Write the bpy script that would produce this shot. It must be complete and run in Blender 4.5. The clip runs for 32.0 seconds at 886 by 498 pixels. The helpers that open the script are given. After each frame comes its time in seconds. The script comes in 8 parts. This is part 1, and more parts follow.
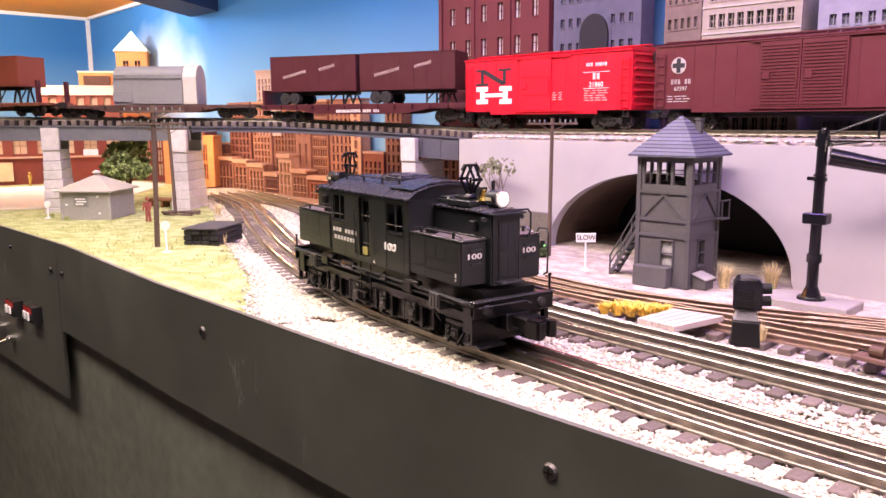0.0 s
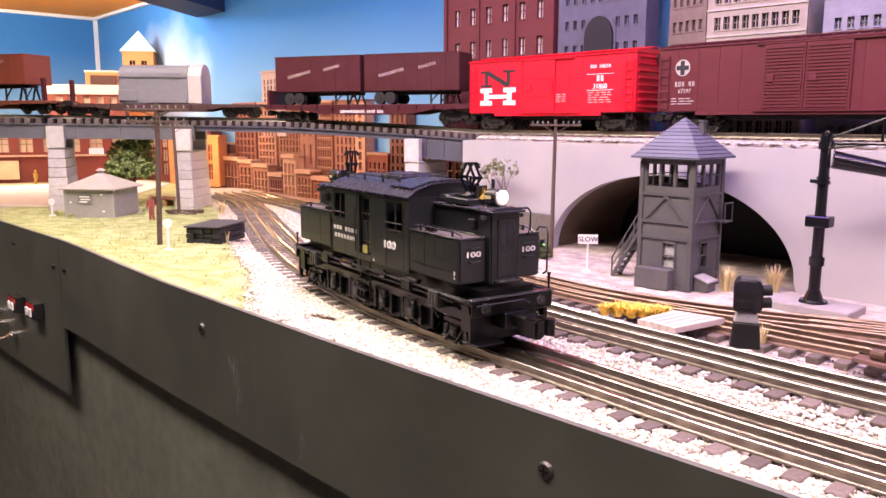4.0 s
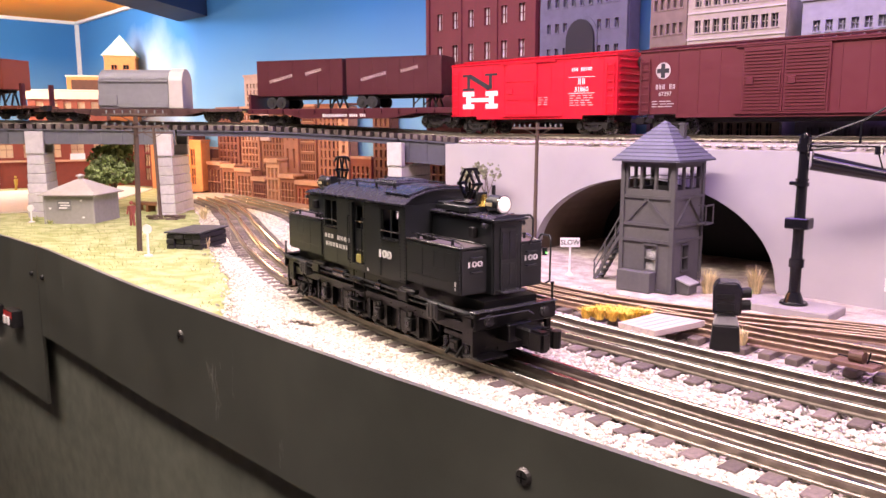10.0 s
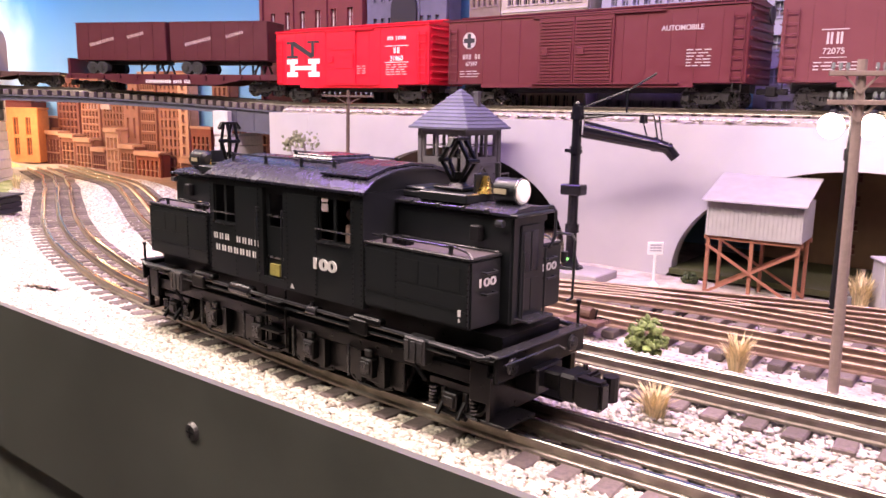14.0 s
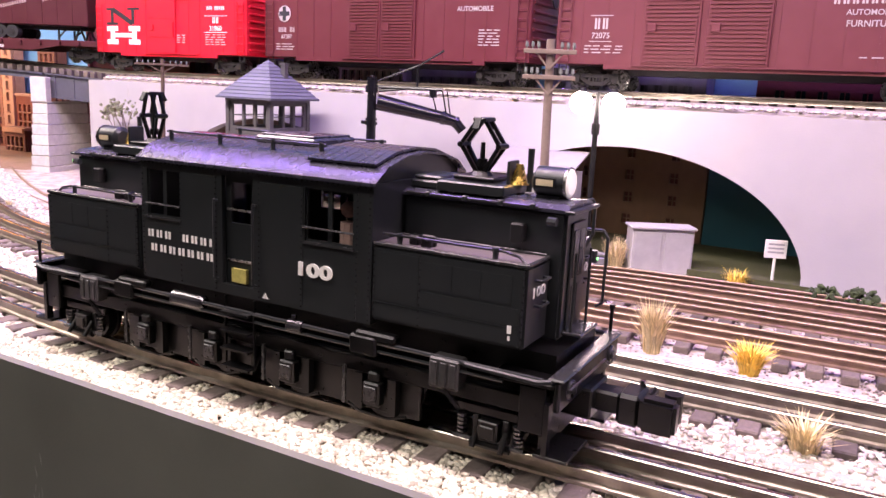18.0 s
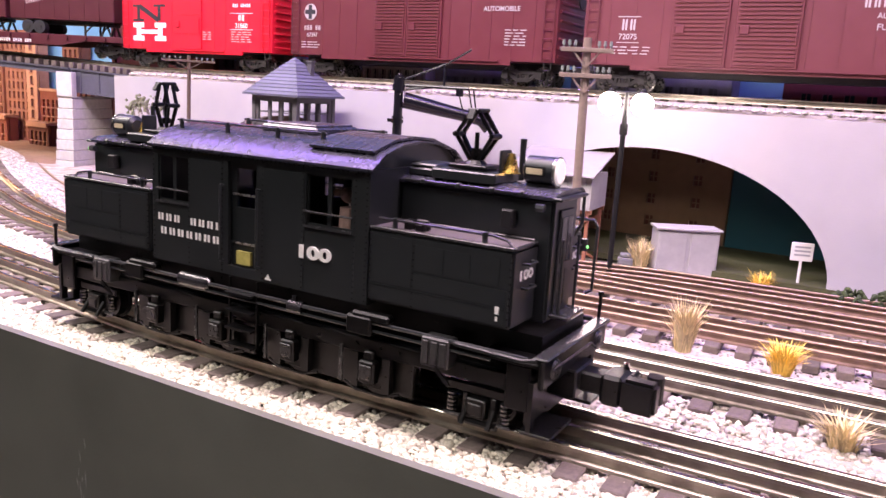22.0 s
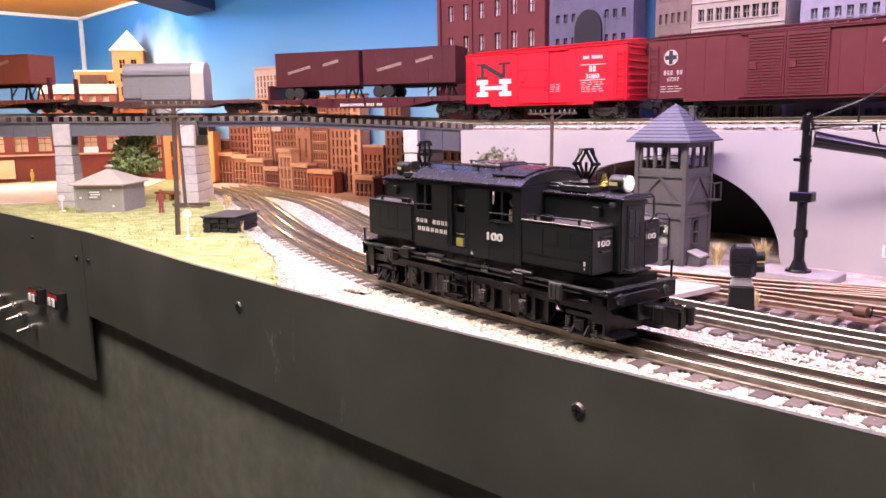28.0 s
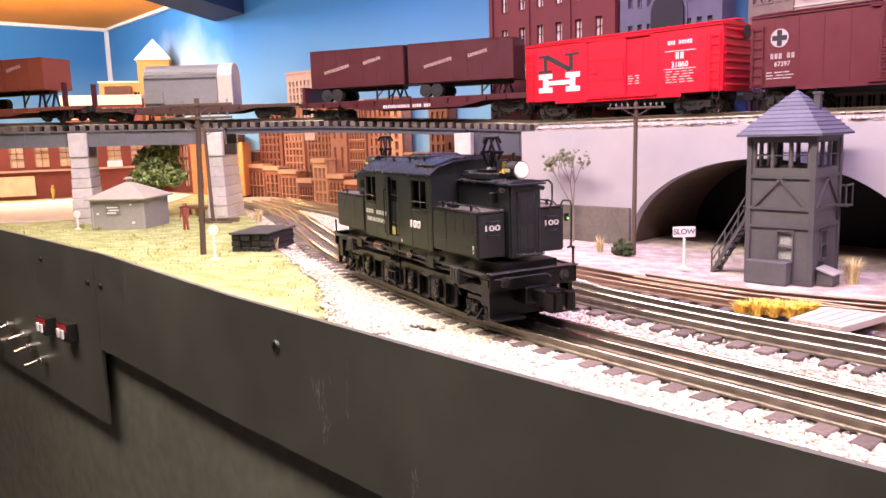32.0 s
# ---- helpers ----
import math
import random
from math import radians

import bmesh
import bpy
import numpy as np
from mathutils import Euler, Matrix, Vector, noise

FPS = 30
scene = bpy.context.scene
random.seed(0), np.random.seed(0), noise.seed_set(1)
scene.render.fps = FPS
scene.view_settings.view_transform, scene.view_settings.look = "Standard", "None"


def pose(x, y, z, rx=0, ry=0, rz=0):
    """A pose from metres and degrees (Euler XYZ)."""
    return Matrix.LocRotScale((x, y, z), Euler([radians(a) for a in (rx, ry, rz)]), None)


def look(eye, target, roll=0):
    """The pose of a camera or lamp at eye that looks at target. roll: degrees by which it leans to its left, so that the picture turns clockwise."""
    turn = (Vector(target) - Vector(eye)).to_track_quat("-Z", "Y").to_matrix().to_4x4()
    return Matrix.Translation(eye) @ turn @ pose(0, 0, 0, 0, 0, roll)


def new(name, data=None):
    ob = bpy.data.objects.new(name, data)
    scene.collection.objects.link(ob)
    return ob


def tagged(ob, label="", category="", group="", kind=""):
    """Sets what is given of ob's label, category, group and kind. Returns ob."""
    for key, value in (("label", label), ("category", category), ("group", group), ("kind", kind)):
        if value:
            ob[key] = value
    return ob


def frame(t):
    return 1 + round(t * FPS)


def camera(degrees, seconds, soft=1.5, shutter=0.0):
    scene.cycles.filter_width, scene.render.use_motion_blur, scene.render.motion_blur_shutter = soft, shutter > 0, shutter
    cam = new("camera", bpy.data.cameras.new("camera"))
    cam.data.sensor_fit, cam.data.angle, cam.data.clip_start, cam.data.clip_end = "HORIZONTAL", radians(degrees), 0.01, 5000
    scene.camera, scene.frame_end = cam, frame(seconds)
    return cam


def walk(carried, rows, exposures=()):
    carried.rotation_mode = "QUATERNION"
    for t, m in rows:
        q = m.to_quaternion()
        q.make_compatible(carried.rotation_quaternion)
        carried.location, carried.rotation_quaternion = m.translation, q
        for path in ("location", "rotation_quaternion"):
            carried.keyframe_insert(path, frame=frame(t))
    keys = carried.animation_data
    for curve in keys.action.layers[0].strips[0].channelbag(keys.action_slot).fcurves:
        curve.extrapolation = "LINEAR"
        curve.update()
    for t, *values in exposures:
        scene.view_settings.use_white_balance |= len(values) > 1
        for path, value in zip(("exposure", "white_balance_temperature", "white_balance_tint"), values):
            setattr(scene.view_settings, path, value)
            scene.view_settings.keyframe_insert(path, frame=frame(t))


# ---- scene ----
cam = camera(59.18, 32.0, soft=1.5, shutter=0.4)
PATH = [
    (0, (0.7290, -0.7707, 0.1508), (0.0300, -0.0747, -0.0136), -0.33),
    (0.5, (0.7293, -0.7706, 0.1499), (0.0311, -0.0743, -0.0166), -0.14),
    (1, (0.7301, -0.7693, 0.1488), (0.0284, -0.0758, -0.0147), 0.09),
    (1.5, (0.7301, -0.7703, 0.1501), (0.0269, -0.0785, -0.0145), -0.22),
    (2, (0.7301, -0.7681, 0.1483), (0.0302, -0.0730, -0.0158), -0.12),
    (2.5, (0.7306, -0.7678, 0.1469), (0.0309, -0.0724, -0.0168), 0.14),
    (3, (0.7299, -0.7683, 0.1472), (0.0303, -0.0732, -0.0180), -0.05),
    (3.5, (0.7306, -0.7675, 0.1473), (0.0287, -0.0735, -0.0129), 0.13),
    (5.5, (0.7318, -0.7700, 0.1477), (0.0229, -0.0833, -0.0136), -0.04),
    (6, (0.7311, -0.7673, 0.1477), (0.0287, -0.0752, -0.0184), -0.38),
    (6.5, (0.7310, -0.7652, 0.1485), (0.0366, -0.0632, -0.0096), 0.05),
    (7, (0.7324, -0.7623, 0.1491), (0.0376, -0.0602, -0.0071), -0.24),
    (7.5, (0.7331, -0.7617, 0.1490), (0.0379, -0.0599, -0.0066), -0.51),
    (8, (0.7325, -0.7635, 0.1491), (0.0377, -0.0613, -0.0062), -0.36),
    (8.5, (0.7332, -0.7621, 0.1488), (0.0388, -0.0590, -0.0044), -0.19),
    (9, (0.7331, -0.7615, 0.1476), (0.0395, -0.0583, -0.0082), -0.06),
    (9.5, (0.7328, -0.7616, 0.1448), (0.0377, -0.0606, -0.0120), -0.37),
    (10, (0.7331, -0.7623, 0.1480), (0.0399, -0.0587, -0.0080), -0.10),
    (10.5, (0.7360, -0.7571, 0.1461), (0.0452, -0.0513, -0.0112), 0.02),
    (11, (0.7439, -0.7496, 0.1458), (0.0671, -0.0315, -0.0163), 0.21),
    (11.5, (0.7563, -0.7358, 0.1435), (0.0947, -0.0035, -0.0172), 0.64),
    (12, (0.7646, -0.7282, 0.1437), (0.1097, 0.0104, -0.0161), 0.47),
    (12.5, (0.7712, -0.7231, 0.1439), (0.1239, 0.0218, -0.0177), 0.53),
    (13, (0.7836, -0.7143, 0.1430), (0.1535, 0.0444, -0.0218), 0.42),
    (13.5, (0.7976, -0.7033, 0.1395), (0.1853, 0.0683, -0.0330), 0.68),
    (15.5, (0.8364, -0.6836, 0.1259), (0.2949, 0.1344, -0.0684), 2.15),
    (16, (0.8501, -0.6818, 0.1247), (0.3390, 0.1545, -0.0739), 2.55),
    (16.5, (0.8659, -0.6758, 0.1265), (0.3730, 0.1700, -0.0775), 2.47),
    (17, (0.8819, -0.6722, 0.1279), (0.4104, 0.1847, -0.0804), 2.58),
    (17.5, (0.8879, -0.6739, 0.1301), (0.4227, 0.1882, -0.0711), 2.88),
    (18, (0.8900, -0.6792, 0.1321), (0.4174, 0.1792, -0.0676), 2.66),
    (18.5, (0.8899, -0.6801, 0.1316), (0.4199, 0.1798, -0.0678), 3.19),
    (19, (0.8889, -0.6809, 0.1303), (0.4138, 0.1757, -0.0711), 2.93),
    (19.5, (0.8864, -0.6815, 0.1301), (0.4149, 0.1761, -0.0751), 3.06),
    (20, (0.8858, -0.6838, 0.1295), (0.4106, 0.1724, -0.0730), 3.49),
    (20.5, (0.8851, -0.6833, 0.1297), (0.4061, 0.1711, -0.0718), 3.32),
    (21, (0.8831, -0.6873, 0.1297), (0.4019, 0.1663, -0.0700), 3.36),
    (21.5, (0.8825, -0.6879, 0.1293), (0.4018, 0.1660, -0.0700), 3.49),
    (22, (0.8815, -0.6883, 0.1289), (0.3972, 0.1639, -0.0692), 3.38),
    (22.5, (0.8758, -0.6929, 0.1297), (0.3827, 0.1545, -0.0672), 3.15),
    (23, (0.8673, -0.7006, 0.1314), (0.3577, 0.1377, -0.0625), 2.83),
    (23.5, (0.8539, -0.7108, 0.1331), (0.3236, 0.1153, -0.0576), 2.32),
    (24, (0.8412, -0.7213, 0.1363), (0.2903, 0.0915, -0.0528), 1.38),
    (24.5, (0.8296, -0.7322, 0.1369), (0.2622, 0.0704, -0.0475), 1.23),
    (25, (0.8172, -0.7460, 0.1388), (0.2310, 0.0432, -0.0440), 0.80),
    (25.5, (0.8054, -0.7605, 0.1412), (0.1975, 0.0129, -0.0386), 0.35),
    (26, (0.7891, -0.7768, 0.1427), (0.1560, -0.0221, -0.0288), -0.12),
    (26.5, (0.7755, -0.7911, 0.1417), (0.1269, -0.0507, -0.0347), -0.26),
    (28.5, (0.7360, -0.8307, 0.1433), (0.0429, -0.1293, -0.0231), -1.06),
    (29, (0.7309, -0.8337, 0.1443), (0.0308, -0.1402, -0.0254), -1.28),
    (29.5, (0.7231, -0.8268, 0.1453), (0.0211, -0.1328, -0.0145), -1.58),
    (30, (0.7034, -0.8100, 0.1427), (0.0028, -0.1141, -0.0155), -1.34),
    (30.5, (0.6852, -0.7932, 0.1404), (-0.0187, -0.1015, -0.0208), -2.06),
    (31, (0.6701, -0.7799, 0.1370), (-0.0309, -0.0843, -0.0207), -1.66),
    (31.5, (0.6483, -0.7700, 0.1326), (-0.0610, -0.0811, -0.0168), -1.84),
    (32, (0.6276, -0.7584, 0.1276), (-0.0835, -0.0712, -0.0211), -1.83),
]
# the picture's exposure and white balance: seconds, stops, kelvin, tint
EXPOSURES = [(0, -0.1, 6700, 18), (9, -0.15, 6700, 18), (13, -0.1, 6700, 19), (16, 0.05, 6400, 16), (19, 0.05, 6250, 16), (22, 0.02, 6150, 16), (24, -0.15, 5900, 16), (26, -0.12, 6100, 16), (29, -0.1, 6550, 17), (32, -0.08, 6750, 16)]
walk(cam, [(t, look(eye, target, roll)) for t, eye, target, roll in PATH], EXPOSURES)

# ---- world and lights: a dim room, lit by lamps over the layout ----
world = bpy.data.worlds.new("room_air")
scene.world = world
world.use_nodes = True
world.node_tree.nodes["Background"].inputs[0].default_value = (0.55, 0.52, 0.60, 1)
world.node_tree.nodes["Background"].inputs[1].default_value = 0.10
scene.view_settings.exposure = 0.0


def area(name, at, to, sx, sy, watts, colour):
    data = bpy.data.lights.new(name, "AREA")
    data.shape, data.size, data.size_y, data.energy, data.color = "RECTANGLE", sx, sy, watts, colour
    ob = new(name, data)
    ob.matrix_basis = look(at, to)
    return ob


# valance strips over the scene, cool pinkish on the right, warm on the left, and the aisle's ceiling lamp
area("valance_lamp", (0.72, -0.50, 0.66), (0.72, -0.62, 0.0), 1.1, 0.10, 17.0, (1.0, 0.76, 0.79))
area("valance_lamp", (-0.14, -0.50, 0.66), (-0.16, -0.38, 0.0), 0.55, 0.10, 8.0, (1.0, 0.86, 0.76))
area("violet_strip", (0.52, -0.22, 0.72), (0.52, -0.04, 0.10), 1.3, 0.05, 8.2, (0.46, 0.26, 1.0))
area("backdrop_strip", (-1.08, -0.06, 0.435), (-1.16, 0.17, 0.22), 0.35, 0.03, 1.1, (0.92, 0.96, 1.0))
area("alcove_strip", (-1.10, -0.62, 0.455), (-1.45, 0.15, 0.26), 0.5, 0.04, 12.0, (0.92, 0.94, 1.0))
area("aisle_lamp", (0.10, -1.15, 1.25), (0.10, -0.60, 0.0), 1.9, 0.3, 25.0, (1.0, 0.90, 0.80))


def bulb(name, at, radius, watts, colour):
    data = bpy.data.lights.new(name, "POINT")
    data.shadow_soft_size, data.energy, data.color = radius, watts, colour
    new(name, data).location = at


bulb("alcove_bulb", (-1.22, -0.34, 0.31), 0.04, 9.0, (1.0, 0.80, 0.56))
bulb("bridge_bulb", (-0.42, -0.020, 0.104), 0.004, 0.9, (1.0, 0.56, 0.26))
bulb("bridge_bulb", (-0.74, 0.010, 0.100), 0.004, 0.8, (1.0, 0.58, 0.28))

# ---- materials ----
MATS = {}


def mat(name, colour, rough=0.6, metal=0.0, var=0.18, scale=300.0, bump=0.0, fine=2500.0, rand=0.0, island=0.0, spec=0.5, tint=None):
    """A procedural surface: two scales of noise on the colour and roughness, fine relief, and variation by object or island."""
    if name in MATS:
        return MATS[name]
    m = bpy.data.materials.new(name)
    m.use_nodes = True
    n, l = m.node_tree.nodes, m.node_tree.links
    b = n["Principled BSDF"]
    b.inputs["Roughness"].default_value, b.inputs["Metallic"].default_value = rough, metal
    b.inputs["Specular IOR Level"].default_value = spec
    tc = n.new("ShaderNodeTexCoord")
    big, small = n.new("ShaderNodeTexNoise"), n.new("ShaderNodeTexNoise")
    big.inputs["Scale"].default_value, small.inputs["Scale"].default_value = scale * 0.12, scale
    big.inputs["Detail"].default_value, small.inputs["Detail"].default_value = 4, 6
    for t in (big, small):
        l.new(tc.outputs["Object"], t.inputs["Vector"])
    add = n.new("ShaderNodeMath")
    add.operation = "ADD"
    l.new(big.outputs["Fac"], add.inputs[0])
    l.new(small.outputs["Fac"], add.inputs[1])
    ramp = n.new("ShaderNodeMapRange")
    ramp.inputs["From Min"].default_value, ramp.inputs["From Max"].default_value = 0.6, 1.4
    ramp.inputs["To Min"].default_value, ramp.inputs["To Max"].default_value = 1 - var, 1 + var
    l.new(add.outputs[0], ramp.inputs["Value"])
    value = ramp.outputs["Result"]
    for kind, amount in (("obj", rand), ("isl", island)):
        if amount:
            src = n.new("ShaderNodeObjectInfo").outputs["Random"] if kind == "obj" else n.new("ShaderNodeNewGeometry").outputs["Random Per Island"]
            r2 = n.new("ShaderNodeMapRange")
            r2.inputs["To Min"].default_value, r2.inputs["To Max"].default_value = 1 - amount, 1 + amount
            l.new(src, r2.inputs["Value"])
            mul = n.new("ShaderNodeMath")
            mul.operation = "MULTIPLY"
            l.new(value, mul.inputs[0])
            l.new(r2.outputs["Result"], mul.inputs[1])
            value = mul.outputs[0]
    mix = n.new("ShaderNodeVectorMath")
    mix.operation = "SCALE"
    if tint:
        cm = n.new("ShaderNodeMix")
        cm.data_type = "RGBA"
        cm.inputs["A"].default_value, cm.inputs["B"].default_value = (*colour, 1), (*tint, 1)
        st = n.new("ShaderNodeMapRange")
        st.inputs["From Min"].default_value, st.inputs["From Max"].default_value = 0.42, 0.62
        l.new(big.outputs["Fac"], st.inputs["Value"])
        l.new(st.outputs["Result"], cm.inputs["Factor"])
        l.new(cm.outputs["Result"], mix.inputs[0])
    else:
        mix.inputs[0].default_value = colour
    l.new(value, mix.inputs["Scale"])
    l.new(mix.outputs[0], b.inputs["Base Color"])
    rr = n.new("ShaderNodeMapRange")
    rr.inputs["To Min"].default_value, rr.inputs["To Max"].default_value = max(rough - 0.12, 0.03), min(rough + 0.12, 1)
    l.new(small.outputs["Fac"], rr.inputs["Value"])
    l.new(rr.outputs["Result"], b.inputs["Roughness"])
    if bump:
        f = n.new("ShaderNodeTexNoise")
        f.inputs["Scale"].default_value, f.inputs["Detail"].default_value = fine, 3
        l.new(tc.outputs["Object"], f.inputs["Vector"])
        bp = n.new("ShaderNodeBump")
        bp.inputs["Strength"].default_value, bp.inputs["Distance"].default_value = bump, 0.0004
        l.new(f.outputs["Fac"], bp.inputs["Height"])
        l.new(bp.outputs[0], b.inputs["Normal"])
    MATS[name] = m
    return m


def glow(name, colour, strength):
    if name in MATS:
        return MATS[name]
    m = bpy.data.materials.new(name)
    m.use_nodes = True
    b = m.node_tree.nodes["Principled BSDF"]
    b.inputs["Base Color"].default_value = (*colour, 1)
    b.inputs["Emission Color"].default_value, b.inputs["Emission Strength"].default_value = (*colour, 1), strength
    MATS[name] = m
    return m


def glass(name, colour=(1, 1, 1), rough=0.05, alpha=0.25):
    if name in MATS:
        return MATS[name]
    m = bpy.data.materials.new(name)
    m.use_nodes = True
    b = m.node_tree.nodes["Principled BSDF"]
    b.inputs["Base Color"].default_value, b.inputs["Roughness"].default_value = (*colour, 1), rough
    b.inputs["Alpha"].default_value = alpha
    MATS[name] = m
    return m


LOCO = mat("loco_black_paint", (0.0165, 0.0190, 0.0205), 0.34, 0.0, 0.12, 160, spec=0.45)
# body black lifted towards violet: the strip lamp's sheen is in the base colour
LOCO_ROOF = mat("loco_roof_violet_sheen", (0.030, 0.029, 0.042), 0.26, 0.0, 0.12, 160, spec=0.5)
# body black made paler: overhead lamp light on the hood tops, put into the colour
HOOD_TOP = mat("lamplit_hood_top_paint", (0.115, 0.098, 0.105), 0.34, 0.0, 0.2, 160, spec=0.6)
# lighter than the body black: the highlight along edges and lips is painted in
LOCO_EDGE = mat("loco_edge_highlight_paint", (0.030, 0.030, 0.032), 0.24, 0.0, 0.2, 300)
IRON = mat("loco_running_gear", (0.0040, 0.0040, 0.0042), 0.32, 0.0, 0.35, 400, 0.06, spec=0.28)
TANK_BLACK = mat("glossy_black_reservoir", (0.016, 0.016, 0.018), 0.16, 0.0, 0.15, 300, spec=0.7)
OILED = mat("oiled_pipe_metal", (0.040, 0.040, 0.042), 0.26, 0.0, 0.3, 500)
STEEL = mat("worn_steel", (0.34, 0.33, 0.32), 0.28, 1.0, 0.25, 500, 0.05)
CHROME = mat("bright_steel", (0.62, 0.60, 0.58), 0.18, 1.0, 0.1, 500)
RAIL_HEAD = mat("polished_rail", (0.68, 0.66, 0.61), 0.24, 1.0, 0.2, 160, 0.03, tint=(0.55, 0.49, 0.37))
RAIL_WEB = mat("brown_rail_web", (0.25, 0.225, 0.18), 0.34, 0.75, 0.35, 200, 0.1)
RAIL_RUST = mat("rusty_rail", (0.27, 0.185, 0.135), 0.36, 0.6, 0.35, 200, 0.1)
TIE = mat("creosoted_tie_wood", (0.130, 0.104, 0.092), 0.82, 0, 0.4, 500, 0.5, 900, rand=0.35)
STONE = mat("ballast_stone", (0.55, 0.51, 0.415), 0.9, 0, 0.15, 900, 0.3, island=0.48)
STONE_PINK = mat("lilac_grey_ballast", (0.57, 0.525, 0.49), 0.9, 0, 0.15, 900, 0.3, island=0.4)
BED = mat("ballast_bed", (0.33, 0.30, 0.25), 0.95, 0, 0.35, 700, 0.6, 1400)
YARD = mat("yard_cinders", (0.41, 0.345, 0.31), 0.95, 0, 0.4, 600, 0.7, 1500, tint=(0.48, 0.43, 0.38))
GRASS = mat("grass_mat", (0.27, 0.305, 0.105), 0.95, 0, 0.25, 420, 0.3, 1800, tint=(0.36, 0.375, 0.185))
BLADE = mat("grass_tuft_straw", (0.68, 0.57, 0.32), 0.85, 0, 0.2, 400, island=0.35)
BLADE_GREEN = mat("grass_blade_green", (0.36, 0.385, 0.16), 0.85, 0, 0.2, 400, island=0.35)
BLADE_GOLD = mat("golden_field_grass", (0.82, 0.60, 0.12), 0.85, 0, 0.2, 400, island=0.35)
FASCIA = mat("fascia_dark_olive_paint", (0.096, 0.098, 0.082), 0.50, 0, 0.25, 30, 0.15, 900, tint=(0.118, 0.120, 0.100))
SKIRT = mat("dark_olive_cloth_skirt", (0.19, 0.195, 0.155), 0.95, 0, 0.3, 60, 0.4, 1800)
WALLPAINT = mat("white_retaining_wall", (0.415, 0.390, 0.392), 0.75, 0, 0.07, 40, 0.2, 700, tint=(0.365, 0.358, 0.395))
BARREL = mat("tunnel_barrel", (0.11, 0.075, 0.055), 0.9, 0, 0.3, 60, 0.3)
TOWER = mat("grey_tower_siding", (0.088, 0.085, 0.090), 0.7, 0, 0.18, 300, 0.2)
TOWER_DARK = mat("grey_tower_trim", (0.074, 0.072, 0.077), 0.7, 0, 0.18, 300, 0.2)
SLATE = mat("blue_grey_shingle", (0.12, 0.125, 0.165), 0.7, 0, 0.2, 300, 0.3, rand=0.12)
POLE = mat("brown_pole_wood", (0.10, 0.068, 0.050), 0.8, 0, 0.3, 500, 0.4)
BLACK = mat("gloss_black_enamel", (0.008, 0.008, 0.011), 0.16, 0, 0.2, 200)
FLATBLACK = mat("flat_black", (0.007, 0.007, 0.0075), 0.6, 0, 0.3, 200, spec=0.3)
WHITE = mat("white_plastic", (0.75, 0.74, 0.72), 0.5, 0, 0.06, 200)
GREYWHITE = mat("weathered_light_grey", (0.39, 0.38, 0.385), 0.7, 0, 0.14, 150, 0.2)
CONCRETE = mat("pale_stone_pier", (0.50, 0.48, 0.46), 0.85, 0, 0.18, 180, 0.4, 900, rand=0.10)
GIRDER = mat("grey_girder", (0.115, 0.12, 0.13), 0.65, 0, 0.18, 150, 0.2)
GIRDER_DARK = mat("slate_girder", (0.075, 0.075, 0.098), 0.65, 0, 0.2, 150, 0.2)
RED = mat("bright_red_car_paint", (0.62, 0.012, 0.030), 0.38, 0, 0.07, 100)
OXIDE = mat("oxide_brown_car_paint", (0.110, 0.018, 0.025), 0.45, 0, 0.10, 100)
OXIDE_DARK = mat("dark_tuscan_paint", (0.066, 0.013, 0.018), 0.42, 0, 0.12, 100)
OXIDE_LIGHT = mat("boxcar_brown_paint", (0.130, 0.030, 0.036), 0.5, 0, 0.10, 100)
ORANGE = mat("orange_brown_paint", (0.17, 0.055, 0.03), 0.5, 0, 0.12, 100)
INSULATOR = mat("grey_green_glass_insulator", (0.20, 0.23, 0.22), 0.25, 0, 0.1, 400)
DECAL = mat("white_lettering", (0.78, 0.77, 0.74), 0.6, 0, 0.05, 400)
DECAL_CAR = mat("weathered_car_lettering", (0.46, 0.41, 0.40), 0.6, 0, 0.1, 400)
DECAL_BLACK = mat("black_lettering", (0.02, 0.02, 0.025), 0.6, 0, 0.05, 400)
TRUCK = mat("car_truck_black", (0.018, 0.016, 0.016), 0.5, 0.1, 0.3, 300)
CAR_GREY = mat("grey_load", (0.17, 0.17, 0.178), 0.6, 0, 0.12, 160, 0.1)
TIMBER = mat("red_brown_timber", (0.30, 0.125, 0.075), 0.7, 0, 0.2, 400, 0.2)
PLANK = mat("pale_crossing_planks", (0.46, 0.40, 0.36), 0.8, 0, 0.12, 300, 0.2)
CRATE = mat("black_tarred_timber", (0.016, 0.016, 0.019), 0.55, 0, 0.35, 400, 0.3, rand=0.3)
LEAF = mat("foliage_clumps", (0.19, 0.25, 0.085), 0.85, 0, 0.3, 600, 0.6, island=0.5)
BUSH = mat("dark_bush_foliage", (0.05, 0.07, 0.03), 0.9, 0, 0.3, 600, 0.6, island=0.45)
BARK = mat("bark", (0.09, 0.06, 0.04), 0.9, 0, 0.3, 600, 0.6)
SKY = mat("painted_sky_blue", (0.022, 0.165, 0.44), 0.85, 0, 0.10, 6)
